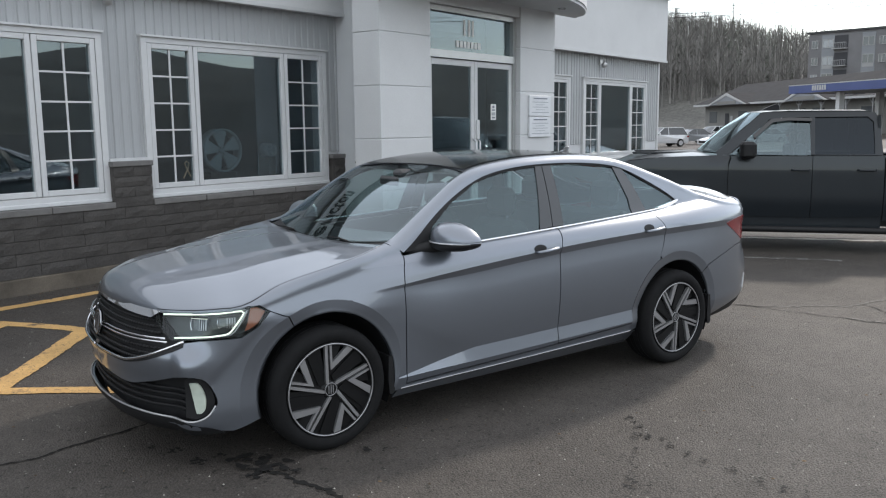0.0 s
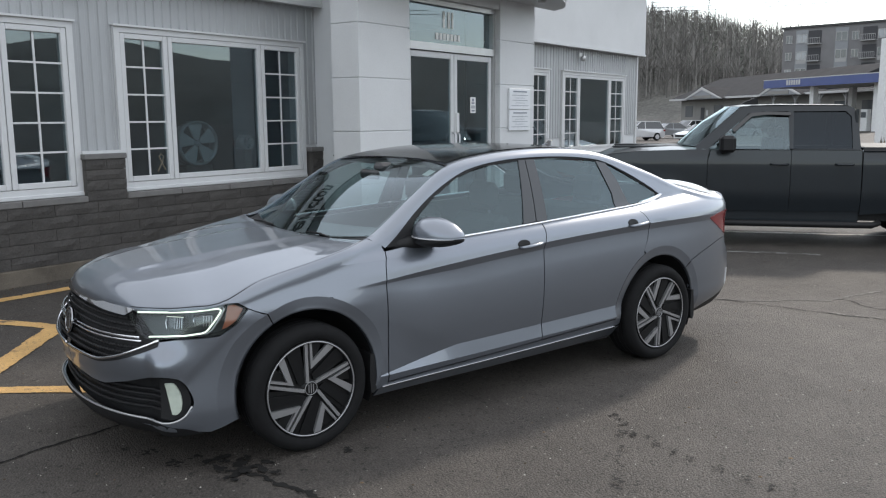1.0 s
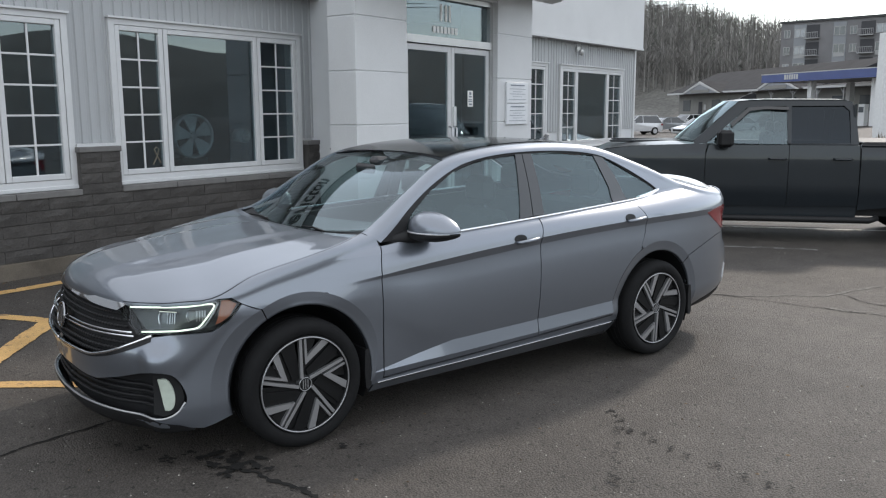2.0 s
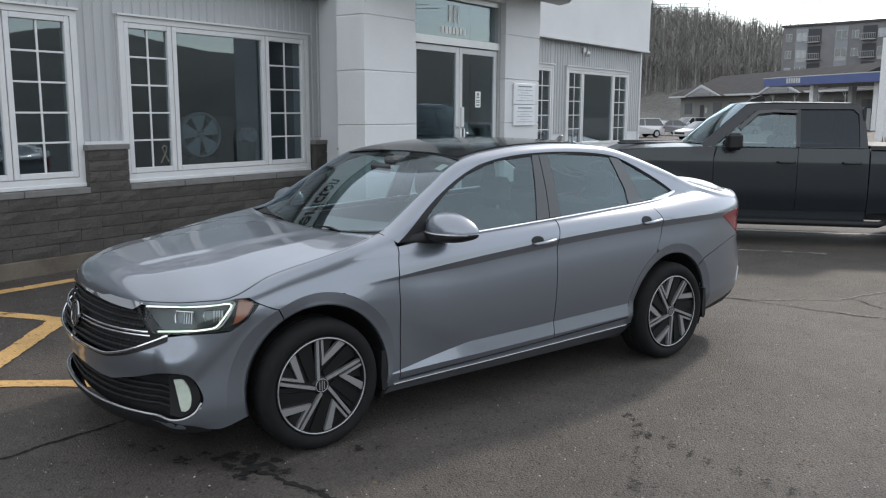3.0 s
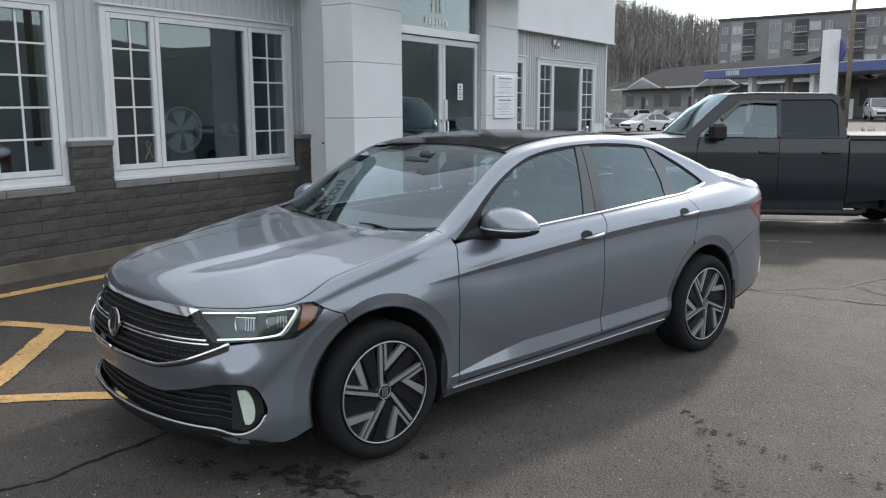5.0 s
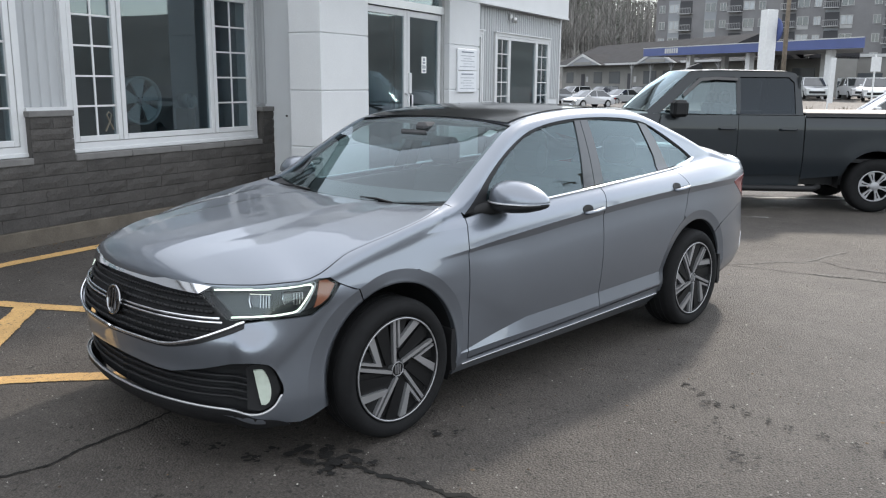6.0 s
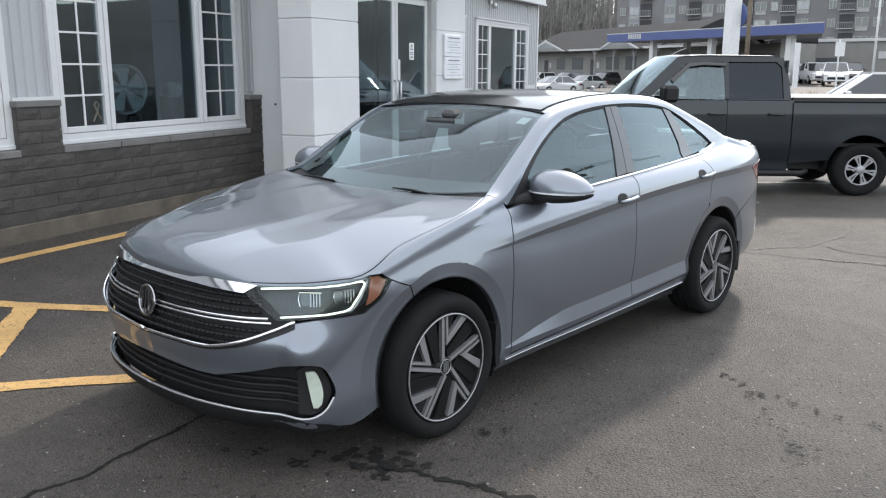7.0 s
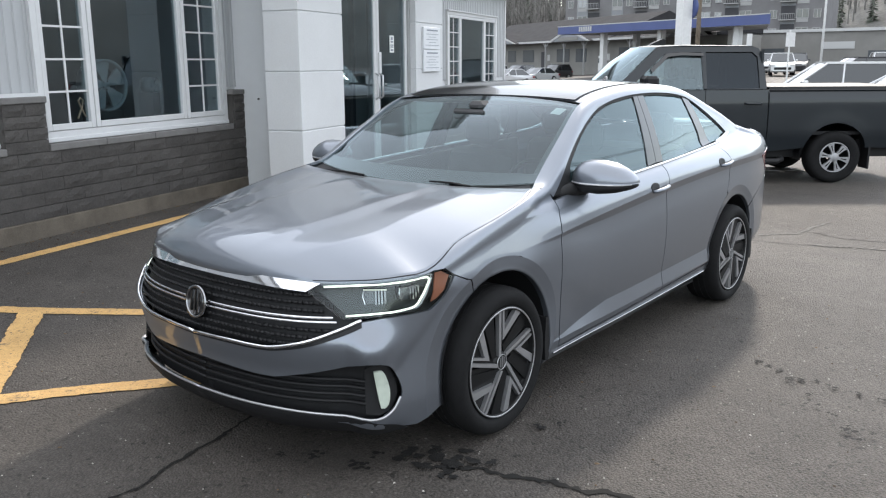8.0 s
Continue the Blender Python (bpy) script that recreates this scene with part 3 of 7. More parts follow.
for a, b, hx in ((D0 + 0.075, DM - 0.004, DM - 0.05), (DM + 0.004, D1 - 0.075, DM + 0.05)):
    leaf = part("door_leaf", boxes((a, DOOR_V - 0.01, 0.14, a + 0.075, DOOR_V + 0.04, 2.53), (b - 0.075, DOOR_V - 0.01, 0.14, b, DOOR_V + 0.04, 2.53), (a + 0.075, DOOR_V - 0.01, 0.14, b - 0.075, DOOR_V + 0.04, 0.34), (a + 0.075, DOOR_V - 0.01, 2.45, b - 0.075, DOOR_V + 0.04, 2.53), bevel=0.004), M_FRAME, door, "white framed glass leaf")
    part("pane", boxes((a + 0.073, DOOR_V + 0.01, 0.34, b - 0.073, DOOR_V + 0.018, 2.45)), M_PANE, leaf, "dark glass").visible_shadow = False
    bm = bmesh.new()
    tube(bm, [(hx, DOOR_V - 0.012, 1.12), (hx, DOOR_V - 0.065, 1.15), (hx, DOOR_V - 0.065, 1.42), (hx, DOOR_V - 0.012, 1.45)], 0.012, 8)
    part("door_handle", bm, M_SATIN, leaf, "steel pull handle", True)
bm = bmesh.new()
tube(bm, [(DM + 0.09, DOOR_V + 0.06, 1.2), (D1 - 0.16, DOOR_V + 0.06, 1.2)], 0.016, 8)
part("push_bar", bm, M_ALU, door, "aluminium push bar", True)
part("lock_plate", boxes((DM + 0.03, DOOR_V - 0.03, 1.45, DM + 0.1, DOOR_V - 0.005, 1.72), bevel=0.004), M_FRAME, door, "white lock plate")


# house number, drawn as bars, and the street name on the transom
structure("number_bars", boxes((4.33, DOOR_V + 0.024, 2.86, 4.37, DOOR_V + 0.028, 3.08), (4.44, DOOR_V + 0.024, 2.86, 4.48, DOOR_V + 0.028, 3.08), (4.53, DOOR_V + 0.024, 2.86, 4.57, DOOR_V + 0.028, 3.08)), M_WHITE, "white bars on the transom glass", "sign")
structure("name_bars", boxes(*[(4.16 + 0.085 * i, DOOR_V + 0.024, 2.70, 4.22 + 0.085 * i, DOOR_V + 0.028, 2.79) for i in range(7)]), M_WHITE, "white bars on the transom glass", "sign")

# notice on the door leaf: plain bars
notice = thing("door_notice", "white paper notice taped inside the glass door", "notice")
notice.matrix_world = BM
part("sheet", boxes((4.95, DOOR_V + 0.002, 1.72, 5.085, DOOR_V + 0.006, 1.945)), M_WHITE, notice)
for z0, z1, a, b in ((1.885, 1.925, 4.99, 5.04), (1.85, 1.872, 4.98, 5.05), (1.81, 1.825, 4.97, 5.06), (1.785, 1.8, 4.97, 5.06), (1.74, 1.765, 4.98, 5.055)):
    part("print_bar", boxes((a, DOOR_V - 0.001, z0, b, DOOR_V + 0.0015, z1)), M_INK, notice)

# sign plates with opening hours, too small to read: bars
for z0, z1 in ((1.775, 2.085), (1.455, 1.765)):
    plate = thing("hours_sign", "pale grey sign plate with rows of small print on the column", "sign", "hours signs")
    plate.matrix_world = BM
    part("plate", boxes((5.77, COL_F - 0.035, z0, 6.39, COL_F - 0.004, z1), bevel=0.004), M_GREYSIGN, plate)
    for k, (zz, w, h) in enumerate(((0.045, 0.2, 0.018), (0.1, 0.23, 0.006), (0.14, 0.13, 0.005), (0.175, 0.22, 0.006), (0.215, 0.13, 0.005), (0.255, 0.25, 0.006))):
        part("print_bar", boxes((6.08 - w, COL_F - 0.039, z1 - zz - h / 2, 6.08 + w, COL_F - 0.0355, z1 - zz + h / 2)), M_INK, plate)

# curved canopy over the doors
def canopy_outline(r_add=0.0, n=28):
    out = []
    for i in range(n + 1):
        f = i / n
        u = 1.75 + 5.55 * f
        v = -1.05 - (1.05 + r_add) * math.sin(math.pi * f) ** 0.6
        out.append((u, v))
    return out


cano = new("entrance_canopy")
cano.matrix_world = BM
tagged(cano, "white curved canopy over the entrance with downlights", "canopy", "", "structure")
part("soffit", prism(canopy_outline(-0.03), 3.36, 3.40, lambda a, b, d: (a, b, d)), M_STUCCO2, cano)
part("canopy_edge", prism(canopy_outline(), 3.402, 3.95, lambda a, b, d: (a, b, d)), M_STUCCO, cano)
for u, v in ((3.6, -1.6), (4.9, -1.75), (6.1, -1.5)):
    lamp = part("downlight", turned([(0.0, 3.33), (0.05, 3.33), (0.06, 3.36), (0.0, 3.36)], 20, "z", (u, v, 0)), M_ALU, cano, "dark round downlight", True)

# place name on the upper fascia
sign = thing("fascia_sign", "dark raised place name letters on the white fascia", "sign")
sign.matrix_world = BM
SIGN_U, SIGN_Z = -0.02, 3.34
letters("Fredericton", 0.52, M_DARKINK, sign, pose(SIGN_U, -0.15, SIGN_Z, 90, 0, 0), 0.02)

# small wall lamps under the eaves
for u, z in ((0.32 - 0.75, 2.98), (10.3, 2.86)):
    lamp = thing("wall_lamp", "small grey wall lamp under the eave", "lamp", "wall lamps")
    lamp.matrix_world = BM @ pose(u, -0.02, z)
    part("base_plate", boxes((-0.05, 0.0, -0.04, 0.05, 0.045, 0.06), bevel=0.006), M_ALU, lamp)
    part("lamp_head", turned([(0.0, -0.12), (0.045, -0.11), (0.05, -0.03), (0.03, 0.0), (0.0, 0.0)], 16, "z", (0, -0.06, 0)), M_ALU, lamp, "", True)
mark = thing("wall_mark", "small dark pipe end in the rendered wall", "pipe")
mark.matrix_world = BM
part("pipe_end", turned([(0.0, 2.855), (0.012, 2.855), (0.012, 2.87), (0.0, 2.87)], 12, "x", (0, -0.28, 1.18)), M_CABIN, mark)

# inside: alloy wheels on display behind the glass
for u, v, z, r, turn in ((1.41, 0.6, 1.37, 0.27, -6), (2.33, 0.76, 1.35, 0.09, 0)):
    dw = thing("display_wheel", "bright alloy wheel on show behind the window", "wheel", "display wheels")
    dw.matrix_world = BM @ pose(u, v, z, 0, 0, turn)
    part("rim_ring", turned([(r, -0.01), (r, 0.14), (r * 0.86, 0.14), (r * 0.9, 0.03), (r * 0.91, -0.01)], 48, "y", close=True), M_SHOWALLOY, dw, "", True)
    part("hub_cap", turned([(0.0, 0.0), (r * 0.13, 0.0), (r * 0.14, 0.012), (r * 0.2, 0.014), (r * 0.22, 0.03), (r * 0.22, 0.07), (0.0, 0.07)], 24, "y"), M_SHOWALLOY, dw, "", True)
    for k in range(5):
        t = 360 * k / 5 + 24
        wedge = arc(0, 0, r * 0.2, t - 30, t + 30, 4) + arc(0, 0, r * 0.89, t + 23, t - 23, 8)
        part("spoke", prism(wedge, 0.018, 0.045, lambda a, b, d: (a, d, b)), M_SHOWALLOY, dw)
        nut = turned([(0.0, 0.006), (r * 0.028, 0.006), (r * 0.03, 0.03), (0.0, 0.03)], 10, "y", (r * 0.16 * math.cos(radians(t + 36)), 0, r * 0.16 * math.sin(radians(t + 36))))
        part("wheel_nut_hole", nut, M_CABIN, dw, "dark nut hole")
    part("stand", boxes((-0.2 * r / 0.3, 0.0, FLOOR_Z - z + 0.02, 0.2 * r / 0.3, 0.2, -r + 0.004)), M_CABIN, dw, "dark plinth")
ribbon = thing("ribbon_decal", "yellow ribbon decal stuck inside the window", "decal")
ribbon.matrix_world = BM
bm = bmesh.new()
tube(bm, [(0.42, 0.043, 1.10), (0.48, 0.043, 1.2), (0.50, 0.043, 1.26), (0.47, 0.043, 1.285), (0.445, 0.043, 1.26), (0.47, 0.043, 1.2), (0.52, 0.043, 1.11)], 0.011, 4)
part("loop", bm, M_RIBBON, ribbon)

# ---- dark split-face blocks: caps and courses ----
for a, b, z in ((WINDOWS[0][1] + 0.03, WINDOWS[1][0] - 0.03, CAP_Z), (WINDOWS[1][1] + 0.05, 2.9, 1.29)):
    structure("block_cap", boxes((a - 0.012, -0.085, z - 0.055, b + 0.012, 0.05, z), bevel=0.006), M_CAP, "grey concrete cap on the block pier", "trim")
structure("cap_trim", boxes((WINDOWS[0][1] + 0.03, -0.03, CAP_Z, WINDOWS[1][0] - 0.03, 0.02, CAP_Z + 0.03)), M_FRAME, "white metal flashing", "trim")
for (a, b) in WINDOWS[:2]:
    n = 4
    for k in range(n):
        structure("sill_cap", boxes((a - 0.03 + (b - a + 0.06) * k / n + 0.003, -0.085, SILL_Z - 0.14, a - 0.03 + (b - a + 0.06) * (k + 1) / n - 0.003, 0.04, SILL_Z - 0.078), bevel=0.006), M_CAP, "grey concrete sill cap", "trim")
structure("block_backing", boxes((U0, -0.045, 0.26, 2.905, 0.06, SILL_Z - 0.14), (WINDOWS[0][1] + 0.03, -0.045, SILL_Z - 0.14, WINDOWS[1][0] - 0.03, 0.05, CAP_Z - 0.055), (2.675, -0.045, SILL_Z - 0.14, 2.905, 0.05, 1.235), (U0, -0.045, SILL_Z - 0.14, WINDOWS[0][0] - 0.03, 0.05, CAP_Z - 0.055), (6.57, -0.045, 0.19, U1, 0.06, SILL_Z - 0.14)), M_MORTAR, "dark mortar joints behind the blocks")
block_wall = bpy.data.objects["block_backing"]
COURSE, BLOCK = 0.1165, 0.46
_rb = random.Random(5)
_shapes = {}


def block_mesh(w, variant):
    key = (round(w, 3), variant)
    if key not in _shapes:
        r = random.Random(variant * 7 + int(w * 1000))
        bm = bmesh.new()
        h = COURSE - 0.005
        nx = 4
        front = [[bm.verts.new((w * i / nx, -0.022 - (r.uniform(0.002, 0.016) if 0 < i < nx and j == 1 else r.uniform(0.0, 0.005)), h * j / 2)) for i in range(nx + 1)] for j in range(3)]
        back = [[bm.verts.new((w * i / nx, 0.0, h * j / 2)) for i in range(nx + 1)] for j in (0, 2)]
        for j in range(2):
            for i in range(nx):
                bm.faces.new((front[j][i], front[j][i + 1], front[j + 1][i + 1], front[j + 1][i]))
        for i in range(nx):
            bm.faces.new((front[2][i], front[2][i + 1], back[1][i + 1], back[1][i]))
            bm.faces.new((front[0][i + 1], front[0][i], back[0][i], back[0][i + 1]))
        bm.faces.new((front[0][0], front[1][0], front[2][0], back[1][0], back[0][0]))
        bm.faces.new((front[0][nx], back[0][nx], back[1][nx], front[2][nx], front[1][nx]))
        me = bpy.data.meshes.new("block")
        bm.to_mesh(me)
        bm.free()
        me.materials.append(M_BRICK)
        _shapes[key] = me
    return _shapes[key]


def lay(u0, u1, z, k, squat=1.0):
    at = u0 - (BLOCK / 2 if k % 2 else 0.0)
    while at < u1 - 0.01:
        a, b = max(at, u0), min(at + BLOCK, u1)
        if b - a > 0.02:
            ob = new("block", block_mesh(b - a - 0.003, _rb.randint(0, 7)))
            ob.parent = block_wall
            ob.location = (a + 0.0015, -0.045, z + 0.0025)
            ob.scale = (1, 1, squat)
        at += BLOCK


for k in range(5):
    lay(-3.6, 2.9, 0.265 + COURSE * k, k)
for k in range(4):
    lay(WINDOWS[0][1] + 0.03, WINDOWS[1][0] - 0.03, 0.848 + COURSE * 0.895 * k, k, 0.895)
    lay(2.68, 2.9, 0.848 + COURSE * 0.83 * k, k, 0.83)


# ---- distance: slopes, woods, filling station, blocks of flats ----
M_SLOPE = mat("leaf-strewn slope", (0.14, 0.136, 0.125), 0.95, vary=0.35, scale=0.06, fine=0.3, fine_scale=1.5)
M_BARK = mat("grey birch bark", (0.2, 0.192, 0.18), 0.9, island=0.45)
M_NEEDLE = mat("dark conifer needles", (0.075, 0.09, 0.068), 0.9, island=0.4)
M_TWIG = mat("bare twigs", (0.155, 0.147, 0.138), 0.9, island=0.4)
M_FLAT = mat("grey brick flats", (0.16, 0.157, 0.162), 0.85, vary=0.15, scale=0.4)
M_FLATPALE = mat("grey cladding", (0.22, 0.23, 0.245), 0.8, vary=0.1, scale=0.4)
M_FLATFRAME = mat("grey far window frame", (0.3, 0.3, 0.3), 0.6)
M_FARGLASS = mat("far window glass", (0.07, 0.08, 0.09), 0.1, coat=0.3)
M_FARWHITE = mat("white far trim", (0.42, 0.42, 0.42), 0.6)
M_ROOFING = mat("grey shingle roof", (0.037, 0.037, 0.04), 0.9, vary=0.2, scale=0.8, spec=0.08)
M_STORE = mat("grey-beige store wall", (0.2, 0.195, 0.185), 0.85, vary=0.12, scale=0.6)
M_BLUE = mat("blue canopy fascia", (0.05, 0.072, 0.2), 0.4, vary=0.08, scale=0.5)
M_POST = mat("pale painted steel", (0.6, 0.6, 0.6), 0.5, vary=0.08)
M_POLEWOOD = mat("weathered pole wood", (0.16, 0.13, 0.10), 0.9, vary=0.3, scale=3)
M_BRUSH = mat("dry brush", (0.15, 0.12, 0.075), 0.95, island=0.5)


def at_az(az, dist):
    """A place seen in the direction az (degrees from +y towards +x) at that distance."""
    return -3.6 + dist * math.sin(radians(az)), -3.8 + dist * math.cos(radians(az))


def slope_height(az):
    return spline([(-180, 26), (-120, 15), (-60, 20), (0, 30), (35, 33), (50, 30.5), (58, 22), (66, 17), (73, 18), (77, 27), (82, 34), (92, 34), (105, 28), (118, 25), (130, 30), (142, 26), (160, 32), (180, 30)], az)


bm = bmesh.new()
rings = []
for r, f in ((185, 0.0), (205, 0.25), (235, 0.55), (280, 0.85), (340, 1.0), (520, 1.05)):
    ring = []
    for k in range(144):
        az = -180 + 2.5 * k
        x, y = at_az(az, r * (1 + 0.03 * math.sin(az * 0.21) + 0.02 * math.sin(az * 0.57)))
        ring.append(bm.verts.new((x, y, 0.3 + f * slope_height(az) * 1.0 * (1 + 0.08 * math.sin(az * 0.33 + f * 3)))))
    rings.append(ring)
for a, b in zip(rings, rings[1:]):
    for k in range(144):
        bm.faces.new((a[k], a[(k + 1) % 144], b[(k + 1) % 144], b[k]))
tagged(part("wooded_slope", bm, M_SLOPE, None, "leaf-strewn wooded slope round the lot", True), category="hill", kind="structure")


def slope_z(r, az):
    f = spline([(185, 0.0), (205, 0.25), (235, 0.55), (280, 0.85), (340, 1.0), (520, 1.05)], r)
    return 0.3 + f * slope_height(az)


# bare hardwoods and conifers, joined as woods past counting
_rw = random.Random(11)
wood, twigs, firs = bmesh.new(), bmesh.new(), bmesh.new()


def sliver(bm, a, b, w0, w1):
    a, b = Vector(a), Vector(b)
    d = (b - a).normalized()
    s = d.cross(Vector((0.6, -0.8, 0.1))).normalized()
    t = d.cross(s)
    rows = []
    for p, w in ((a, w0), (b, w1)):
        rows.append([bm.verts.new(p + s * w), bm.verts.new(p - s * 0.5 * w + t * 0.86 * w), bm.verts.new(p - s * 0.5 * w - t * 0.86 * w)])
    for k in range(3):
        bm.faces.new((rows[0][k], rows[0][(k + 1) % 3], rows[1][(k + 1) % 3], rows[1][k]))


def bare_tree(x, y, z, h, limbs):
    lean = _rw.uniform(-0.04, 0.04)
    top = (x + h * lean, y + h * lean * 0.5, z + h)
    sliver(wood, (x, y, z), top, 0.16 + h * 0.008, 0.03)
    for _ in range(limbs):
        f = _rw.uniform(0.35, 0.97)
        ln = h * (1 - f) * 0.6 + 0.9
        a = _rw.uniform(0, 6.28)
        p = (x + h * lean * f, y + h * lean * 0.5 * f, z + h * f)
        q = (p[0] + ln * 0.55 * math.cos(a), p[1] + ln * 0.55 * math.sin(a), p[2] + ln * _rw.uniform(0.5, 0.9))
        sliver(twigs, p, q, 0.05, 0.015)
        for _ in range(2):
            a2 = a + _rw.uniform(-0.9, 0.9)
            g = _rw.uniform(0.4, 0.9)
            m = [p[i] + (q[i] - p[i]) * g for i in range(3)]
            sliver(twigs, m, (m[0] + ln * 0.35 * math.cos(a2), m[1] + ln * 0.35 * math.sin(a2), m[2] + ln * _rw.uniform(0.25, 0.5)), 0.03, 0.01)


def fir(x, y, z, h):
    sliver(wood, (x, y, z), (x, y, z + h), 0.2, 0.03)
    n = int(h * 2.2)
    for i in range(n):
        f = 0.12 + 0.86 * i / n
        reach = (1 - f) * h * 0.2 + 0.25
        for k in range(6):
            a = _rw.uniform(0, 6.28)
            r = reach * _rw.uniform(0.6, 1.15)
            p = Vector((x, y, z + h * f))
            q = p + Vector((r * math.cos(a), r * math.sin(a), -r * 0.35))
            s = Vector((-math.sin(a), math.cos(a), 0)) * (0.16 + 0.14 * r)
            m = p.lerp(q, 0.6)
            firs.faces.new([firs.verts.new(v) for v in (p, m + s + Vector((0, 0, -0.1)), q, m - s + Vector((0, 0, -0.1)))])


for _ in range(2300):
    az = 47 + 37 * _rw.random() ** 1.7
    r = 192 + 140 * _rw.random() ** 1.3
    if az > 60 and r < 212:
        continue
    x, y = at_az(az, r)
    bare_tree(x, y, slope_z(r, az) - 0.4, _rw.uniform(8, 12.5), 9 if r < 270 else 6)
for _ in range(230):
    az = 47 + 33 * _rw.random() ** 1.5
    r = 200 + 130 * _rw.random()
    x, y = at_az(az, r)
    fir(x, y, slope_z(r, az) - 0.4, _rw.uniform(7, 12.5))
for az, r, h in ((49.6, 300, 16.0), (50.4, 296, 14.0), (53.9, 290, 16.5), (54.3, 296, 13.5), (51.6, 310, 12), (56.6, 300, 13), (58.0, 300, 12.5)):
    x, y = at_az(az, r)
    fir(x, y, slope_z(r, az) - 0.4, h)
tagged(part("woods_trunks", wood, M_BARK, None, "grey bare trunks of the far woods"), category="woods", kind="stuff")
tagged(part("woods_twigs", twigs, M_TWIG, None, "bare branches of the far woods"), category="woods", kind="stuff")
tagged(part("woods_conifers", firs, M_NEEDLE, None, "dark conifers in the far woods"), category="woods", kind="stuff")


# ---- block of flats on the slope ----
def frame_between(p0, p1, z):
    """A pose at p0 whose x axis runs to p1; y points away from the lot."""
    a = math.degrees(math.atan2(p1[1] - p0[1], p1[0] - p0[0]))
    return pose(p0[0], p0[1], z, 0, 0, a), math.hypot(p1[0] - p0[0], p1[1] - p0[1])


FP1, FP0 = at_az(58.5, 172), at_az(74.2, 159)
FM, FL = frame_between(FP1, FP0, 1.8)
flats = thing("apartment_building", "dark five-storey block of flats with balconies on the slope", "building")
flats.matrix_world = FM
# local x runs from the far left end to the right; -y of that frame faces away, so depth goes to +y
part("wall", boxes((0, 0, 0, FL, 16, 15.6)), M_FLAT, flats, "dark brick wall")
part("roof", boxes((-0.3, -0.3, 15.6, FL + 0.3, 16.3, 15.95)), M_CABIN, flats, "dark flat roof edge")
# Sky mirrored in some far windows is put into a pale base colour.
M_FARPANE = mat("far glass with painted sky reflection", (0.22, 0.235, 0.26), 0.15, coat=0.5)
M_DEEP = mat("dark recess shade and door", (0.05, 0.05, 0.055), 0.9)
# bays along the front: s small window, w wide window, b balcony bay, n blank
_rf = random.Random(3)
BAYS = "swbnwsbwsnbwsbwnsbws"
BAY_W = FL / len(BAYS)
for i, kind in enumerate(BAYS):
    x = BAY_W * (i + 0.5)
    if kind in "bw" and i % 4 < 2:
        part("cladding", boxes((x - BAY_W * 0.48, -0.05, 0.2 if i % 3 else 6.4, x + BAY_W * 0.48, 0.0, 15.2)), M_FLATPALE, flats, "grey cladding bay")
    for st in range(5):
        z = 0.8 + st * 3.05
        if kind == "n":
            continue
        if kind == "b":
            # Flat panel; the shade of the recess is put into its colour.
            part("balcony_recess", boxes((x - 1.15, -0.09, z - 0.25, x + 1.15, -0.055, z + 2.0)), M_DEEP, flats, "dark panel for the shaded balcony opening")
            part("balcony", boxes((x - 1.25, -1.2, z - 0.45, x + 1.25, -0.095, z - 0.3), (x - 1.25, -1.2, z + 0.6, x + 1.25, -1.14, z + 0.68), *[(x - 1.25 + 0.31 * k, -1.19, z - 0.3, x - 1.21 + 0.31 * k, -1.15, z + 0.6) for k in range(9)]), M_FLATFRAME, flats, "pale balcony with railing")
            continue
        hw, hh = (0.95, 1.35) if kind == "w" else (0.55, 1.25)
        w = part("window", boxes((x - hw, -0.1, z, x + hw, -0.065, z + hh)), M_FARPANE if _rf.random() < 0.4 else M_FARGLASS, flats, "paned window")
        rows = [(x - hw - 0.1, -0.13, z - 0.1, x + hw + 0.1, -0.1, z), (x - hw - 0.1, -0.13, z + hh, x + hw + 0.1, -0.1, z + hh + 0.1)]
        rows += [(c - 0.06, -0.13, z, c + 0.06, -0.1, z + hh) for c in (x - hw, x, x + hw)]
        part("frame", boxes(*rows), M_FLATFRAME, w, "pale frame")
        if kind == "w" and st < 4:
            part("spandrel", boxes((x - hw, -0.1, z - 0.75, x + hw, -0.065, z - 0.15)), M_FLATFRAME, flats, "pale panel under the window")

# ---- long low store with gables ----
SP0, SP1 = at_az(52.6, 142.24), at_az(69.5, 88)
SM = frame_between(SP0, SP1, 1.0)[0]
store = thing("roadside_store", "long low store with grey roof and white gables", "building")
store.matrix_world = SM


def along_store(az):
    """Distance along the store's front at which the direction az meets it."""
    o, d = SM.inverted() @ Vector((-3.6, -3.8, 0)), SM.inverted().to_3x3() @ Vector((math.sin(radians(az)), math.cos(radians(az)), 0))
    return o.x - d.x * o.y / d.y


S_STEP, S_END = along_store(61.8), along_store(68.5)
part("wall", boxes((0, 0, -2, S_STEP, 14, 3.3), (S_STEP, 0, -2, S_END, 4, 3.3)), M_STORE, store)
part("eave_board", boxes((-0.8, -1.72, 3.05, S_END, -1.6, 3.3)), M_FARWHITE, store, "white eave board")
part("roof", prism([(-1.6, 3.3), (7, 6.6), (15.5, 3.3), (15.5, 3.1), (-1.6, 3.1)], -0.8, S_STEP, lambda a, b, d: (d, a, b)), M_ROOFING, store, "grey shingle roof")
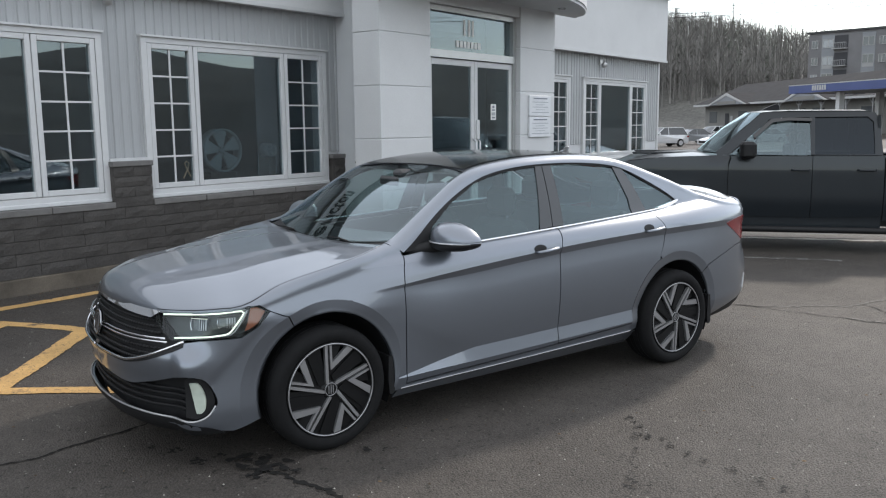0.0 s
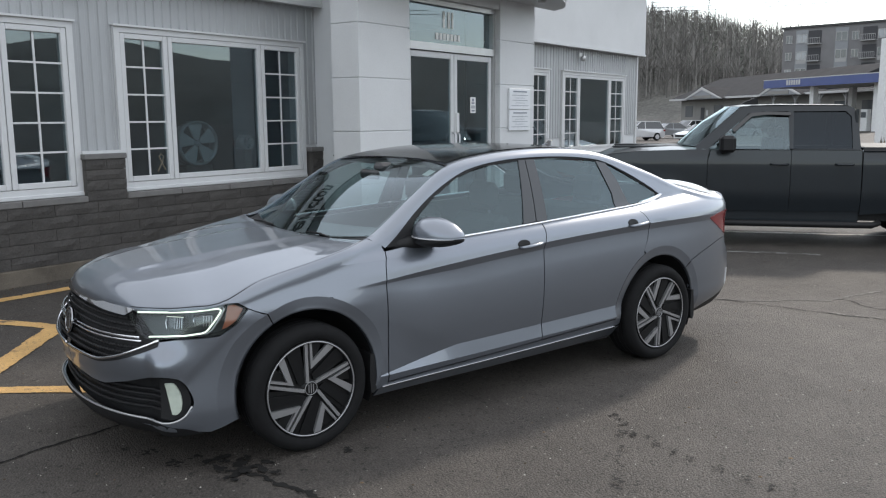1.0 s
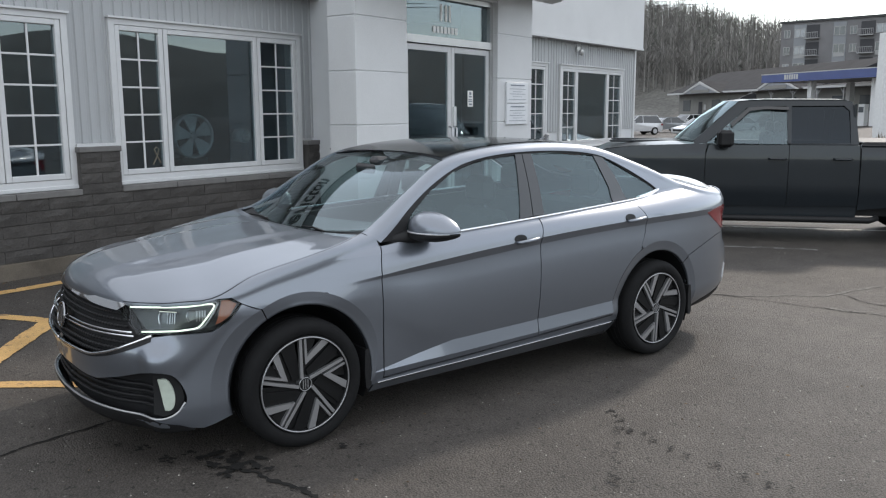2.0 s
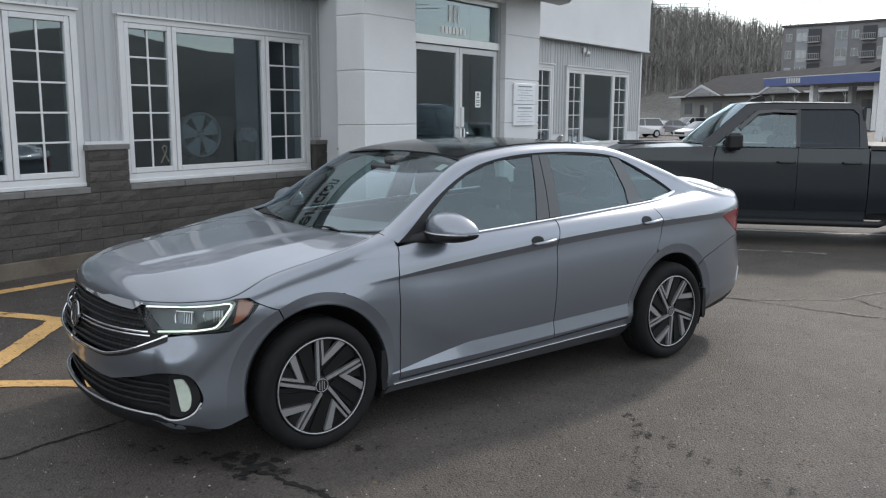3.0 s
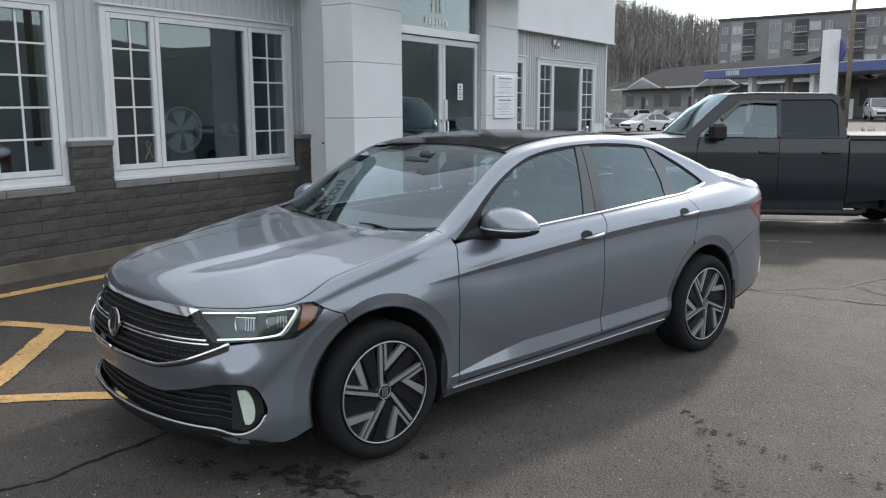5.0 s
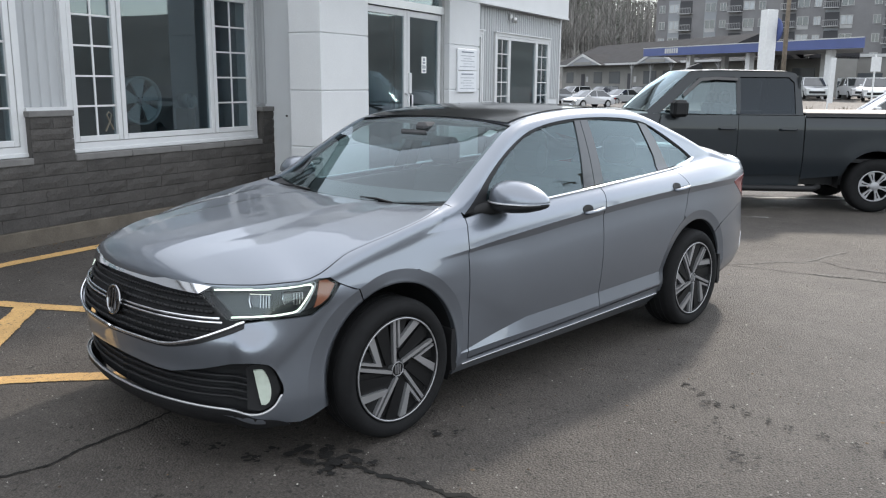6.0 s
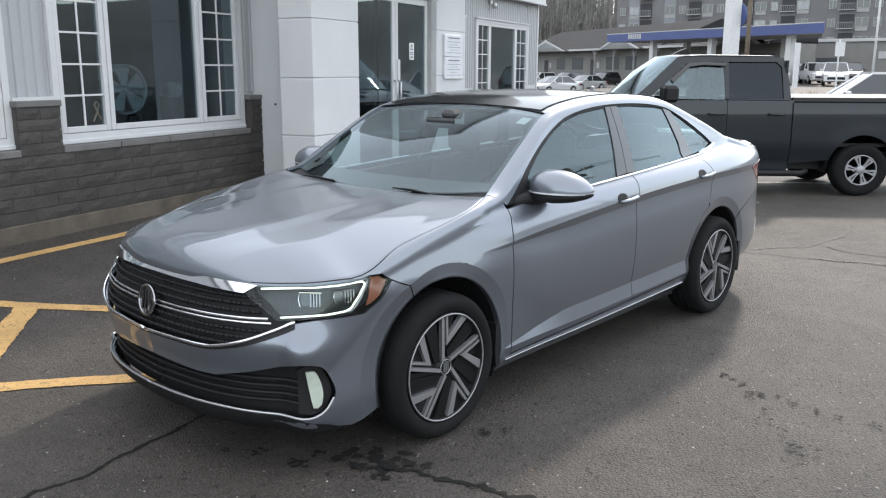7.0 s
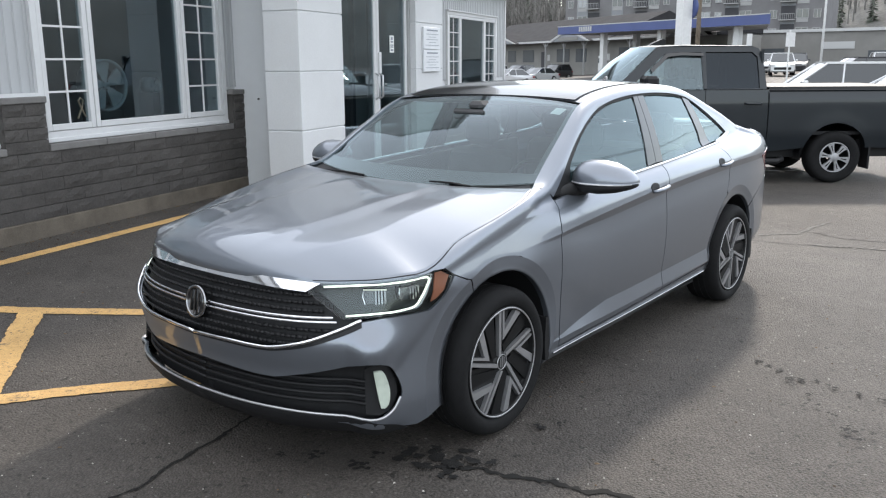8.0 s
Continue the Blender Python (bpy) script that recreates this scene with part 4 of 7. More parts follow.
part("roof", prism([(-1.6, 3.3), (1.2, 4.0), (4.2, 4.0), (4.2, 3.1), (-1.6, 3.1)], S_STEP, S_END, lambda a, b, d: (d, a, b)), M_ROOFING, store, "low grey shingle roof")
for az0, az1 in ((53.65, 56.0), (58.3, 60.8), (65.7, 68.2)):
    g0, g1 = along_store(az0), along_store(az1)
    gx0, gw = (g0 + g1) / 2, (g1 - g0) / 2
    g = part("gable", prism([(gx0 - gw - 0.4, 3.1), (gx0, 4.85), (gx0 + gw + 0.4, 3.1)], -2.2, 3.5, lambda a, b, d: (a, d, b)), M_ROOFING, store)
    rake = [(gx0 - gw - 0.4, 3.05), (gx0, 4.8), (gx0 + gw + 0.4, 3.05), (gx0 + gw - 0.3, 3.05), (gx0, 4.42), (gx0 - gw + 0.3, 3.05)]
    part("gable_front", prism([(gx0 - gw, 3.1), (gx0, 4.6), (gx0 + gw, 3.1)], -2.24, -2.21, lambda a, b, d: (a, d, b)), M_FLATPALE, g, "grey gable")
    part("rake_board", prism(rake, -2.32, -2.25, lambda a, b, d: (a, d, b)), M_FARWHITE, g, "white rake board")
    part("gable_sign", boxes((gx0 - gw * 0.5, -2.3, 3.2, gx0 + gw * 0.5, -2.25, 3.6)), M_STORE, g, "grey sign board")
for k in range(int(S_END / 5)):
    if k > 4:
        part("porch_post", boxes((1 + 5 * k, -1.5, -2, 1.16 + 5 * k, -1.34, 3.1)), M_FLATFRAME, store, "pale post")
        for lean in (-1, 1):
            bm = bmesh.new()
            tube(bm, [(1.08 + 5 * k, -1.42, 2.3), (1.08 + 5 * k + lean * 0.75, -1.42, 3.05)], 0.06, 4)
            part("post_brace", bm, M_FLATFRAME, store, "pale brace")
    if k % 3 != 1:
        part("shop_window", boxes((1.8 + 5 * k, -0.06, 0.5, 4.4 + 5 * k + 0.7 * (k % 2), 0.0, 2.2)), M_FARGLASS, store, "dark shop window")
    else:
        part("shop_door", boxes((2.4 + 5 * k, -0.06, -1.2, 3.6 + 5 * k, 0.0, 1.9)), M_DEEP, store, "dark shop door")
        part("shop_notice", boxes((4.2 + 5 * k, -0.05, 0.7, 4.8 + 5 * k, 0.0, 1.5)), M_FARWHITE, store, "white notice")

BP0, BP1 = at_az(69.4, 98), at_az(84, 92)
KM, KL = frame_between(BP0, BP1, 0.4)
annex = thing("annex_building", "low grey commercial building beside the station", "building")
annex.matrix_world = KM
part("wall", boxes((0, 0, -1.5, KL, 12, 4.1)), M_STORE, annex)
part("roof", boxes((-0.2, -0.15, 4.1, KL + 0.2, 12.2, 4.2)), M_ROOFING, annex, "flat grey roof")
part("roof_edge", boxes((-0.2, -0.22, 4.0, KL + 0.2, -0.16, 4.3)), M_FARWHITE, annex, "pale roof edge")
part("door", boxes((2.0, -0.05, 0, 4.4, 0.0, 2.4)), M_FARGLASS, annex, "dark door")
part("sign_board", boxes((8.0, -0.08, 2.3, 11.2, 0.0, 3.0)), M_FARWHITE, annex, "white sign board")
for k in range(3):
    part("window", boxes((12.5 + 2.6 * k, -0.05, 1.0, 14.3 + 2.6 * k, 0.0, 2.1)), M_FARGLASS, annex, "dark window")

# ---- filling station canopy ----
CP0, CP1 = at_az(57.75, 94), at_az(70.65, 73)
CM, CL = frame_between(CP0, CP1, 0.3)
station = thing("station_canopy", "filling station canopy with blue fascia on pale posts", "canopy")
station.matrix_world = CM
part("deck", prism([(0.05, 0.05), (CL - 0.1, 0.05), (CL - 8, 9), (0.05, 9)], 4.14, 4.86, lambda a, b, d: (a, b, d)), M_FARWHITE, station)
part("fascia", boxes((0, -0.05, 4.1, CL, 0.05, 4.92), (0, 0.05, 4.1, 0.05, 9, 4.92)), M_BLUE, station, "blue fascia")
part("fascia_edge", boxes((0, -0.08, 4.86, CL, -0.05, 4.94)), M_FARWHITE, station, "white edge line")
for k in range(6):
    part("name_bar", boxes((3.7 + 0.36 * k, -0.09, 4.3, 3.94 + 0.36 * k, -0.052, 4.78)), M_FARWHITE, station, "white bar")
for f in (0.2, 0.5, 0.83):
    part("post", boxes((CL * f, 1.2, -0.4, CL * f + 0.55, 1.75, 4.1)), M_POST, station, "pale post")
    part("post", boxes((CL * f * 0.75, 6.8, -0.4, CL * f * 0.75 + 0.55, 7.35, 4.1)), M_POST, station, "pale post")
for f in (0.16, 0.42, 0.62, 0.86):
    pump = thing("fuel_pump", "pale fuel pump under the canopy", "pump", "fuel pumps")
    pump.matrix_world = CM @ pose(CL * f, 2.5, 0.1)
    part("cabinet", boxes((-0.4, -0.25, -0.3, 0.4, 0.25, 1.75), bevel=0.04), M_POST, pump)
    part("display", boxes((-0.3, -0.28, 1.0, 0.3, -0.252, 1.5)), M_FARGLASS, pump, "dark display")

# tall pylon sign, poles
px, py = at_az(65.1, 50)
pylon = thing("pylon_sign", "tall white pylon sign with a round emblem", "sign", at=(px, py, 0.2), turn=-25)
part("mast", boxes((-0.32, -0.28, -0.6, 0.36, 0.3, 5.35), bevel=0.02), M_POST, pylon)
part("emblem", turned([(0.0, 0.37), (0.62, 0.37), (0.68, 0.41), (0.62, 0.46), (0.0, 0.46)], 28, "x", (0, 0, 4.3)), M_BLUE, pylon, "round blue emblem", True)
for az, d, h, r, name, label, m in ((66.2, 58, 10.5, 0.16, "utility_pole", "brown wooden utility pole", M_POLEWOOD), (73.25, 45, 9.0, 0.06, "lamp_pole", "pale steel lamp pole", M_POST)):
    x, y = at_az(az, d)
    pole = thing(name, label, "pole", at=(x, y, ground_z(x, y) - 0.2))
    bm = bmesh.new()
    tube(bm, [(0, 0, 0), (0, 0, h * 0.5), (0, 0, h)], [r, r * 0.85, r * 0.7], 12)
    part("shaft", bm, m, pole, "", True)
    if name == "lamp_pole":
        part("luminaire", boxes((-0.5, -0.12, h - 0.08, 0.5, 0.12, h + 0.06), bevel=0.02), M_POST, pole)
    else:
        part("crossarm", boxes((-1.1, -0.06, h - 0.9, 1.1, 0.06, h - 0.75)), M_POLEWOOD, pole)
for i, (az, d, z, name) in enumerate(((71.2, 40, 2.1, "road_sign"), (68.8, 42, 2.0, "flag_banner"))):
    x, y = at_az(az, d)
    sg = thing(name, "pale sign board on a thin post" if i == 0 else "white feather banner on a pole", "sign", at=(x, y, ground_z(x, y)), turn=-20)
    bm = bmesh.new()
    tube(bm, [(0, 0, -0.2), (0, 0, z + 0.8)], 0.035, 8)
    part("post", bm, M_POST, sg)
    part("board", boxes((-0.3, -0.05, z + 0.1, 0.3, -0.036, z + 0.7) if i == 0 else (0.0, -0.02, 0.8, 0.3, 0.0, z + 0.8)), M_POST, sg, "pale board")
# utility pole across the lot, behind the walk: it shows in the sedan's side glass
pole = thing("utility_pole", "dark wooden utility pole with a crossarm and lamp arm", "pole", at=(24.6, -17.8, ground_z(24.6, -17.8) - 0.2), turn=35)
bm = bmesh.new()
tube(bm, [(0, 0, 0), (0, 0, 10.6)], 0.17, 10)
part("shaft", bm, M_POLEWOOD, pole, "", True)
part("crossarm", boxes((-1.3, -0.08, 9.5, 1.3, 0.08, 9.68)), M_POLEWOOD, pole)
for dx in (-1.2, -0.6, 0.6, 1.2):
    part("insulator", turned([(0.0, 9.68), (0.05, 9.68), (0.07, 9.8), (0.03, 9.9), (0.0, 9.9)], 10, "z", (dx, 0, 0)), M_CABIN, pole)
part("transformer", turned([(0.0, 7.9), (0.27, 7.9), (0.29, 8.0), (0.29, 8.75), (0.24, 8.85), (0.0, 8.85)], 16, "z", (0.0, 0.46, 0)), M_ROOFING, pole, "grey transformer drum", True)
bm = bmesh.new()
tube(bm, [(0, 0, 8.8), (-0.7, 0, 9.3), (-1.2, 0, 10.2), (-1.6, 0, 10.4)], 0.05, 6)
part("lamp_arm", bm, M_ROOFING, pole, "", True)
for k, (z, dz) in enumerate(((9.9, 0.3), (9.85, 0.0))):
    bm = bmesh.new()
    tube(bm, [(24.6 + 36.0 * i / 16, -17.8 + (2.0 + k) * i / 16, z + 0.02 * i + dz - 1.2 * math.sin(math.pi * i / 16)) for i in range(17)], 0.035, 4)
    tagged(part("overhead_wire", bm, M_CABIN, None, "thin dark overhead wire"), category="wire", group="overhead wires")

# overhead wires on the hill side
for k, z in enumerate((15.6, 16.1, 16.8)):
    bm = bmesh.new()
    a, b = at_az(50, 120), at_az(80, 100)
    pts = [(a[0] + (b[0] - a[0]) * i / 20, a[1] + (b[1] - a[1]) * i / 20, z - 1.1 * math.sin(math.pi * i / 20) - 0.02 * i) for i in range(21)]
    tube(bm, pts, 0.045, 4)
    tagged(part("overhead_wire", bm, M_CABIN, None, "thin dark overhead wire"), category="wire", group="overhead wires")

# dry brush along the lot's edge
_rd = random.Random(9)
bm = bmesh.new()
for _ in range(2600):
    az, d = _rd.uniform(65.5, 74.5), _rd.uniform(31, 36)
    x, y = at_az(az, d)
    z = ground_z(x, y)
    h = _rd.uniform(0.35, 1.0) * (0.7 + 0.3 * math.sin(az * 3))
    a = _rd.uniform(0, 6.28)
    o = Vector((math.cos(a), math.sin(a), 0)) * _rd.uniform(0.02, 0.06)
    tip = Vector((x + _rd.uniform(-0.25, 0.25), y + _rd.uniform(-0.25, 0.25), z + h))
    base = Vector((x, y, z - 0.05))
    mid = base.lerp(tip, 0.55) + Vector((_rd.uniform(-0.1, 0.1), _rd.uniform(-0.1, 0.1), 0))
    bm.faces.new([bm.verts.new(v) for v in (base - o, mid - o * 1.3, tip, mid + o * 1.3, base + o)])
tagged(part("dry_brush", bm, M_BRUSH, None, "dry brown brush along the lot edge"), category="brush", kind="stuff")


# ---- the sedan's outer surface: plan outline, side profile, top edge ----
PLAN = [(0.0, -2.275, 0.0), (0.2, -2.265, 0.2), (0.4, -2.235, 0.4), (0.6, -2.165, 0.59), (0.8, -2.05, 0.745), (1.0, -1.89, 0.84), (1.25, -1.65, 0.888),
        (1.6, -1.3, 0.9), (2.2, -0.7, 0.9), (2.9, 0.0, 0.904), (3.7, 0.8, 0.902), (4.3, 1.4, 0.896), (4.6, 1.7, 0.882), (4.9, 2.01, 0.838), (5.12, 2.25, 0.765),
        (5.32, 2.425, 0.635), (5.55, 2.485, 0.43), (5.8, 2.51, 0.2), (6.0, 2.515, 0.0)]
_dense = []
for _i in range(601):
    _u = _i * 0.01
    _dense.append((_u, *spline(PLAN, _u)))
_arc = [0.0]
for _a, _b in zip(_dense, _dense[1:]):
    _arc.append(_arc[-1] + math.hypot(_b[1] - _a[1], _b[2] - _a[2]))
_zero = _arc[290]
ARC = [(a - _zero, d[1], d[2]) for a, d in zip(_arc, _dense)]
S_FRONT, S_REAR = ARC[0][0], ARC[-1][0]


def plan(s):
    s = min(max(s, S_FRONT), S_REAR)
    lo, hi = 0, len(ARC) - 2
    while lo < hi:
        mid = (lo + hi + 1) // 2
        if ARC[mid][0] <= s:
            lo = mid
        else:
            hi = mid - 1
    a, b = ARC[lo], ARC[lo + 1]
    f = (s - a[0]) / (b[0] - a[0])
    c, d = ARC[max(lo - 2, 0)], ARC[min(lo + 3, len(ARC) - 1)]
    tx, ty = d[1] - c[1], d[2] - c[2]
    ln = math.hypot(tx, ty)
    nx, ny = -ty / ln, tx / ln
    if lo < 3:
        k = lo / 3
        nx, ny = nx * k - (1 - k), ny * k
    if lo > len(ARC) - 5:
        nx, ny = 1, 0
    return a[1] + (b[1] - a[1]) * f, a[2] + (b[2] - a[2]) * f, nx, ny


def crease_high(x):
    return 0.908 + 0.0617 * (x - 0.21) - 0.021 * (x - 0.21) ** 2


def crease_low(x):
    return 0.31 + 0.03 * (x + 0.5)


def ledge(x):
    """Height of the bright ledge over the lower crease: a point behind the front wheel, broad at the doors."""
    return 0.008 + 0.068 * min(max((x + 0.92) / 0.5, 0.0), 1.0)


def belt(x):
    return 1.022 + 0.055 * (x - 0.2)


FRONT = [(0.12, 0.16), (0.18, 0.07), (0.22, 0.02), (0.26, 0.006), (0.32, 0.012), (0.42, 0.016), (0.5, 0.0), (0.56, -0.004), (0.62, 0.018), (0.7, 0.05), (0.78, 0.085), (0.84, 0.13), (0.9, 0.22)]
REAR = [(0.12, 0.2), (0.2, 0.09), (0.28, 0.04), (0.42, -0.006), (0.55, -0.012), (0.66, 0.01), (0.72, 0.05), (0.86, 0.055), (1.0, 0.03), (1.06, 0.06), (1.2, 0.16)]
# top edge of the side: x, half width, height, height of the rounding below it
TOP = [(-1.95, 0.72, 0.845, 0.03), (-1.84, 0.785, 0.815, 0.03), (-1.78, 0.795, 0.822, 0.04), (-1.7, 0.803, 0.845, 0.05), (-1.5, 0.821, 0.9, 0.055), (-1.3, 0.828, 0.942, 0.06), (-1.1, 0.815, 0.985, 0.06), (-0.96, 0.772, 1.018, 0.055),
       (-0.84, 0.722, 1.055, 0.05), (-0.58, 0.674, 1.218, 0.05), (-0.308, 0.628, 1.372, 0.05), (0.0, 0.6, 1.432, 0.06), (0.35, 0.585, 1.455, 0.06), (0.7, 0.575, 1.45, 0.06), (1.0, 0.57, 1.418, 0.06),
       (1.4, 0.585, 1.3, 0.06), (1.8, 0.64, 1.155, 0.05), (2.0, 0.655, 1.105, 0.05), (2.25, 0.62, 1.07, 0.04), (2.42, 0.5, 1.06, 0.03)]


CREST = [(-1.8, 0.81), (-1.607, 0.862), (-1.516, 0.876), (-1.348, 0.899), (-1.172, 0.911), (-0.864, 0.92), (-0.7, 0.93)]


def crest(x):
    """The line along the top of the fender, which runs out into the door."""
    if x > -0.7:
        return crease_high(x) + 0.096
    ytop, ztop, h = spline(TOP, x)
    return max(min(spline(CREST, x), ztop - h - 0.002), crease_high(x) + 0.03)


def side_in(x, z):
    """Inward offset of the flank from the plan outline; the fender has a plain rounded section."""
    wf = 1 - ease(-1.2, -0.84, x)
    d = flank_in(x, z)
    if wf > 0:
        d = d * (1 - wf) + wf * (0.004 + 0.25 * max(z - 0.7, 0.0) ** 2 / (max(z - 0.7, 0.0) + 0.02) + 0.20 * max(0.3 - z, 0.0) ** 1.2)
    # the hollow under the shoulder line, sharp above and soft below, which comes to a point on the fender
    g = crease_high(x) - z
    if g > 0 and x > -1.12:
        w = ease(-1.1, -0.6, x) * (1 - 0.4 * ease(1.4, 2.1, x))
        g /= 0.35 + 0.65 * ease(-1.1, -0.3, x)
        d += w * spline(HOLLOW, min(g, 0.7))
    # a shallow hollow under the fender's top line
    g = crest(x) - z
    if 0 < g < 0.16 and x < -0.7:
        d += 0.0032 * ease(-1.85, -1.6, x) * (1 - ease(-0.9, -0.7, x)) * spline([(0, 0), (0.013, 0.8), (0.024, 1.0), (0.06, 0.8), (0.16, 0)], g)
    return d


HOLLOW = [(0.0, 0.0), (0.014, 0.0042), (0.028, 0.0084), (0.042, 0.0125), (0.05, 0.0122), (0.07, 0.0105), (0.1, 0.0072), (0.15, 0.001), (0.22, -0.005), (0.3, -0.009), (0.38, -0.0105), (0.46, -0.01), (0.56, -0.005), (0.7, 0.0)]


def flank_in(x, z):
    zl, zc, zb, lh = crease_low(x), crease_high(x), belt(x), ledge(x)
    wl = ease(-1.0, -0.5, x) * (1 - ease(0.95, 1.35, x))
    taper = 0.072 * ease(0.15, 1.5, x)
    if z > zb:
        h = z - zb
        return 0.078 + taper + 0.30 * h + 0.33 * h * h
    if z > zc:
        f = (z - zc) / (zb - zc)
        return spline([(0, 0), (0.35, 0.010), (0.7, 0.034), (1.0, 0.078)], f) + taper * f * f
    if z > zl + lh:
        f = (z - zl - lh) / (zc - zl - lh)
        return spline([(0, 0.006 + 0.016 * wl), (0.1, 0.005 + 0.0135 * wl), (0.25, 0.004 + 0.008 * wl), (0.45, 0.003 + 0.003 * wl), (0.7, 0.0015), (1.0, 0.0)], f)
    if z > zl:
        return 0.004 + (0.002 + 0.016 * wl) * (z - zl) / lh
    return spline([(-0.25, 0.24), (-0.16, 0.10), (-0.09, 0.036), (-0.04, 0.014), (0, 0.004)], z - zl)


def flank_rows(x):
    """Heights on which the mesh of a flank panel keeps its hard lines, from the ledge's foot to the fender's top line."""
    zl, zc = crease_low(x), crease_high(x)
    return [(-0.56, zl), (-0.5, zl + ledge(x)), (-0.04, zc - 0.042 * (0.35 + 0.65 * ease(-1.1, -0.3, x))), (0.0, zc), (0.1, crest(x))]


def from_rows(x, b):
    k = flank_rows(x)
    if b <= k[0][0]:
        return k[0][1] + b - k[0][0]
    for (b0, z0), (b1, z1) in zip(k, k[1:]):
        if b <= b1:
            return z0 + (z1 - z0) * (b - b0) / (b1 - b0)
    return k[-1][1] + b - k[-1][0]


def to_rows(x, z):
    k = flank_rows(x)
    if z <= k[0][1]:
        return k[0][0] + z - k[0][1]
    for (b0, z0), (b1, z1) in zip(k, k[1:]):
        if z <= z1:
            return b0 + (b1 - b0) * (z - z0) / (z1 - z0)
    return k[-1][0] + z - k[-1][1]


WHEEL_X, WHEEL_Z, ARCH_R = 1.343, 0.33, 0.388


def lip_r(front, deg):
    """Outer radius of the dished lip round a wheel arch at an angle from the rearward level; in front it runs out towards the sill."""
    return ARCH_R + (0.064 * ease(-30, 38, deg) + 0.03 * ease(112, 150, deg) if front else 0.064)



def body(s, v, off=0.0, side=-1):
    """A point of the outer surface; v is the height up to the rounding, then runs on over it. off: metres inward."""
    x, w, nx, ny = plan(s)
    ytop, ztop, h = spline(TOP, x)
    z0 = ztop - h
    fw, rw = ease(0.25, 0.8, -nx), ease(0.25, 0.85, nx)
    z = min(v, z0) if fw + rw < 0.999 else v
    d = (1 - fw - rw) * side_in(x, z)
    if fw:
        # the bumper's corners stand out squarely below the headlights
        d += fw * spline(FRONT, v) - 0.4 * fw ** 3 * (1 - fw) * ease(0.64, 0.52, v)
    if rw:
        d += rw * spline(REAR, v)
    for wx in (-WHEEL_X, WHEEL_X):
        r = math.hypot(s - wx, z - WHEEL_Z)
        if r < 0.49:
            wide = lip_r(wx < 0, math.degrees(math.atan2(z - WHEEL_Z, s - wx)) % 360 if z > WHEEL_Z or s < wx else math.degrees(math.atan2(z - WHEEL_Z, s - wx))) - ARCH_R
            d += 0.25 * min(max(ARCH_R + wide - r, 0.0), wide * 0.85)
    # the cheek of the bumper: behind a slanting line from the headlight to the lower opening the side falls back
    e = (s + 1.97) * 0.683 - (z - 0.47) * 0.73
    if s < -1.4 and e > 0:
        d += 0.007 * ease(0, 0.035, e) * ease(0.3, 0.5, z) * (1 - ease(0.68, 0.76, z))
    px, py, pz = x - nx * d, w - ny * d, z
    if v > z0 and fw + rw < 0.999:
        reach = max(py - ytop, 0.01)
        a = min((v - z0) / (0.75 * (reach + h)), 1.0) * math.pi / 2
        py -= reach * (1 - math.cos(a))
        pz = z0 + h * math.sin(a)
        k = 1 - fw - rw
        px, py, pz = px, py * k + (w - ny * d) * (1 - k), pz * k + v * (1 - k)
        px -= nx * off * math.cos(a)
        py -= ny * off * math.cos(a)
        pz -= off * math.sin(a)
        return Vector((px, side * max(py, 0), pz))
    return Vector((px - nx * off, side * max(py - ny * off, 0), pz))


def v_top(s):
    x, w, nx, ny = plan(s)
    ytop, ztop, h = spline(TOP, x)
    z0 = ztop - h
    reach = max(w - ny * side_in(x, z0) - ytop, 0.01)
    return z0 + 0.75 * (reach + h)


# ---- the silver sedan ----
sedan = thing("sedan", "silver grey four-door sedan parked on asphalt, running lights on", "car")


def top_run(s0, s1, n=40):
    return [(s0 + (s1 - s0) * i / n, v_top(s0 + (s1 - s0) * i / n) - 1e-3) for i in range(n + 1)]


def skin(side, lift=0.0):
    return lambda a, b, d: body(a, b, d - lift, side)


def panel(name, outline, material, parent, label="", step=0.035, thick=0.014, lift=0.0, creased=False):
    """One panel on each flank; creased: its mesh follows the two hard lines along the flank."""
    made = []
    for side in (-1, 1):
        if creased:
            sheared = [(a, to_rows(plan(a)[0], b)) for a, b in outline]
            bm = patch(sheared, lambda a, b, d, side=side: body(a, from_rows(plan(a)[0], b), d - lift, side), (0.02, 0.01), thick, (0.0, -0.04, -0.5, -0.56, 0.1))
        else:
            bm = patch(outline, skin(side, lift), step, thick)
        made.append(part(name, bm, material, parent, label, True))
    return made


def centre_panel(name, outline, material, parent, label="", step=0.035, thick=0.014, lift=0.0):
    return part(name, both(lambda side: patch(outline, skin(side, lift), step, thick)), material, parent, label, True)


FX, RX, WZ = -WHEEL_X, WHEEL_X, WHEEL_Z
DLO_UP = smoothline([(-0.845, 0.972), (-0.756, 1.033), (-0.616, 1.14), (-0.451, 1.242), (-0.26, 1.329), (-0.077, 1.378), (0.15, 1.405), (0.39, 1.412), (0.62, 1.406), (0.84, 1.388), (1.017, 1.353), (1.214, 1.271), (1.39, 1.181), (1.495, 1.116)], 3)
BELT_LINE = smoothline([(-0.845, 0.966), (-0.33, 0.99), (0.263, 1.021), (0.808, 1.047), (1.154, 1.064), (1.356, 1.08), (1.455, 1.096)], 3)

def lip_run(front, a0, a1, n):
    """The outer edge of an arch lip, as an outline."""
    wx = FX if front else RX
    out = []
    for i in range(n + 1):
        a = a0 + (a1 - a0) * i / n
        r = lip_r(front, a)
        out.append((wx + r * math.cos(radians(a)), WZ + r * math.sin(radians(a))))
    return out


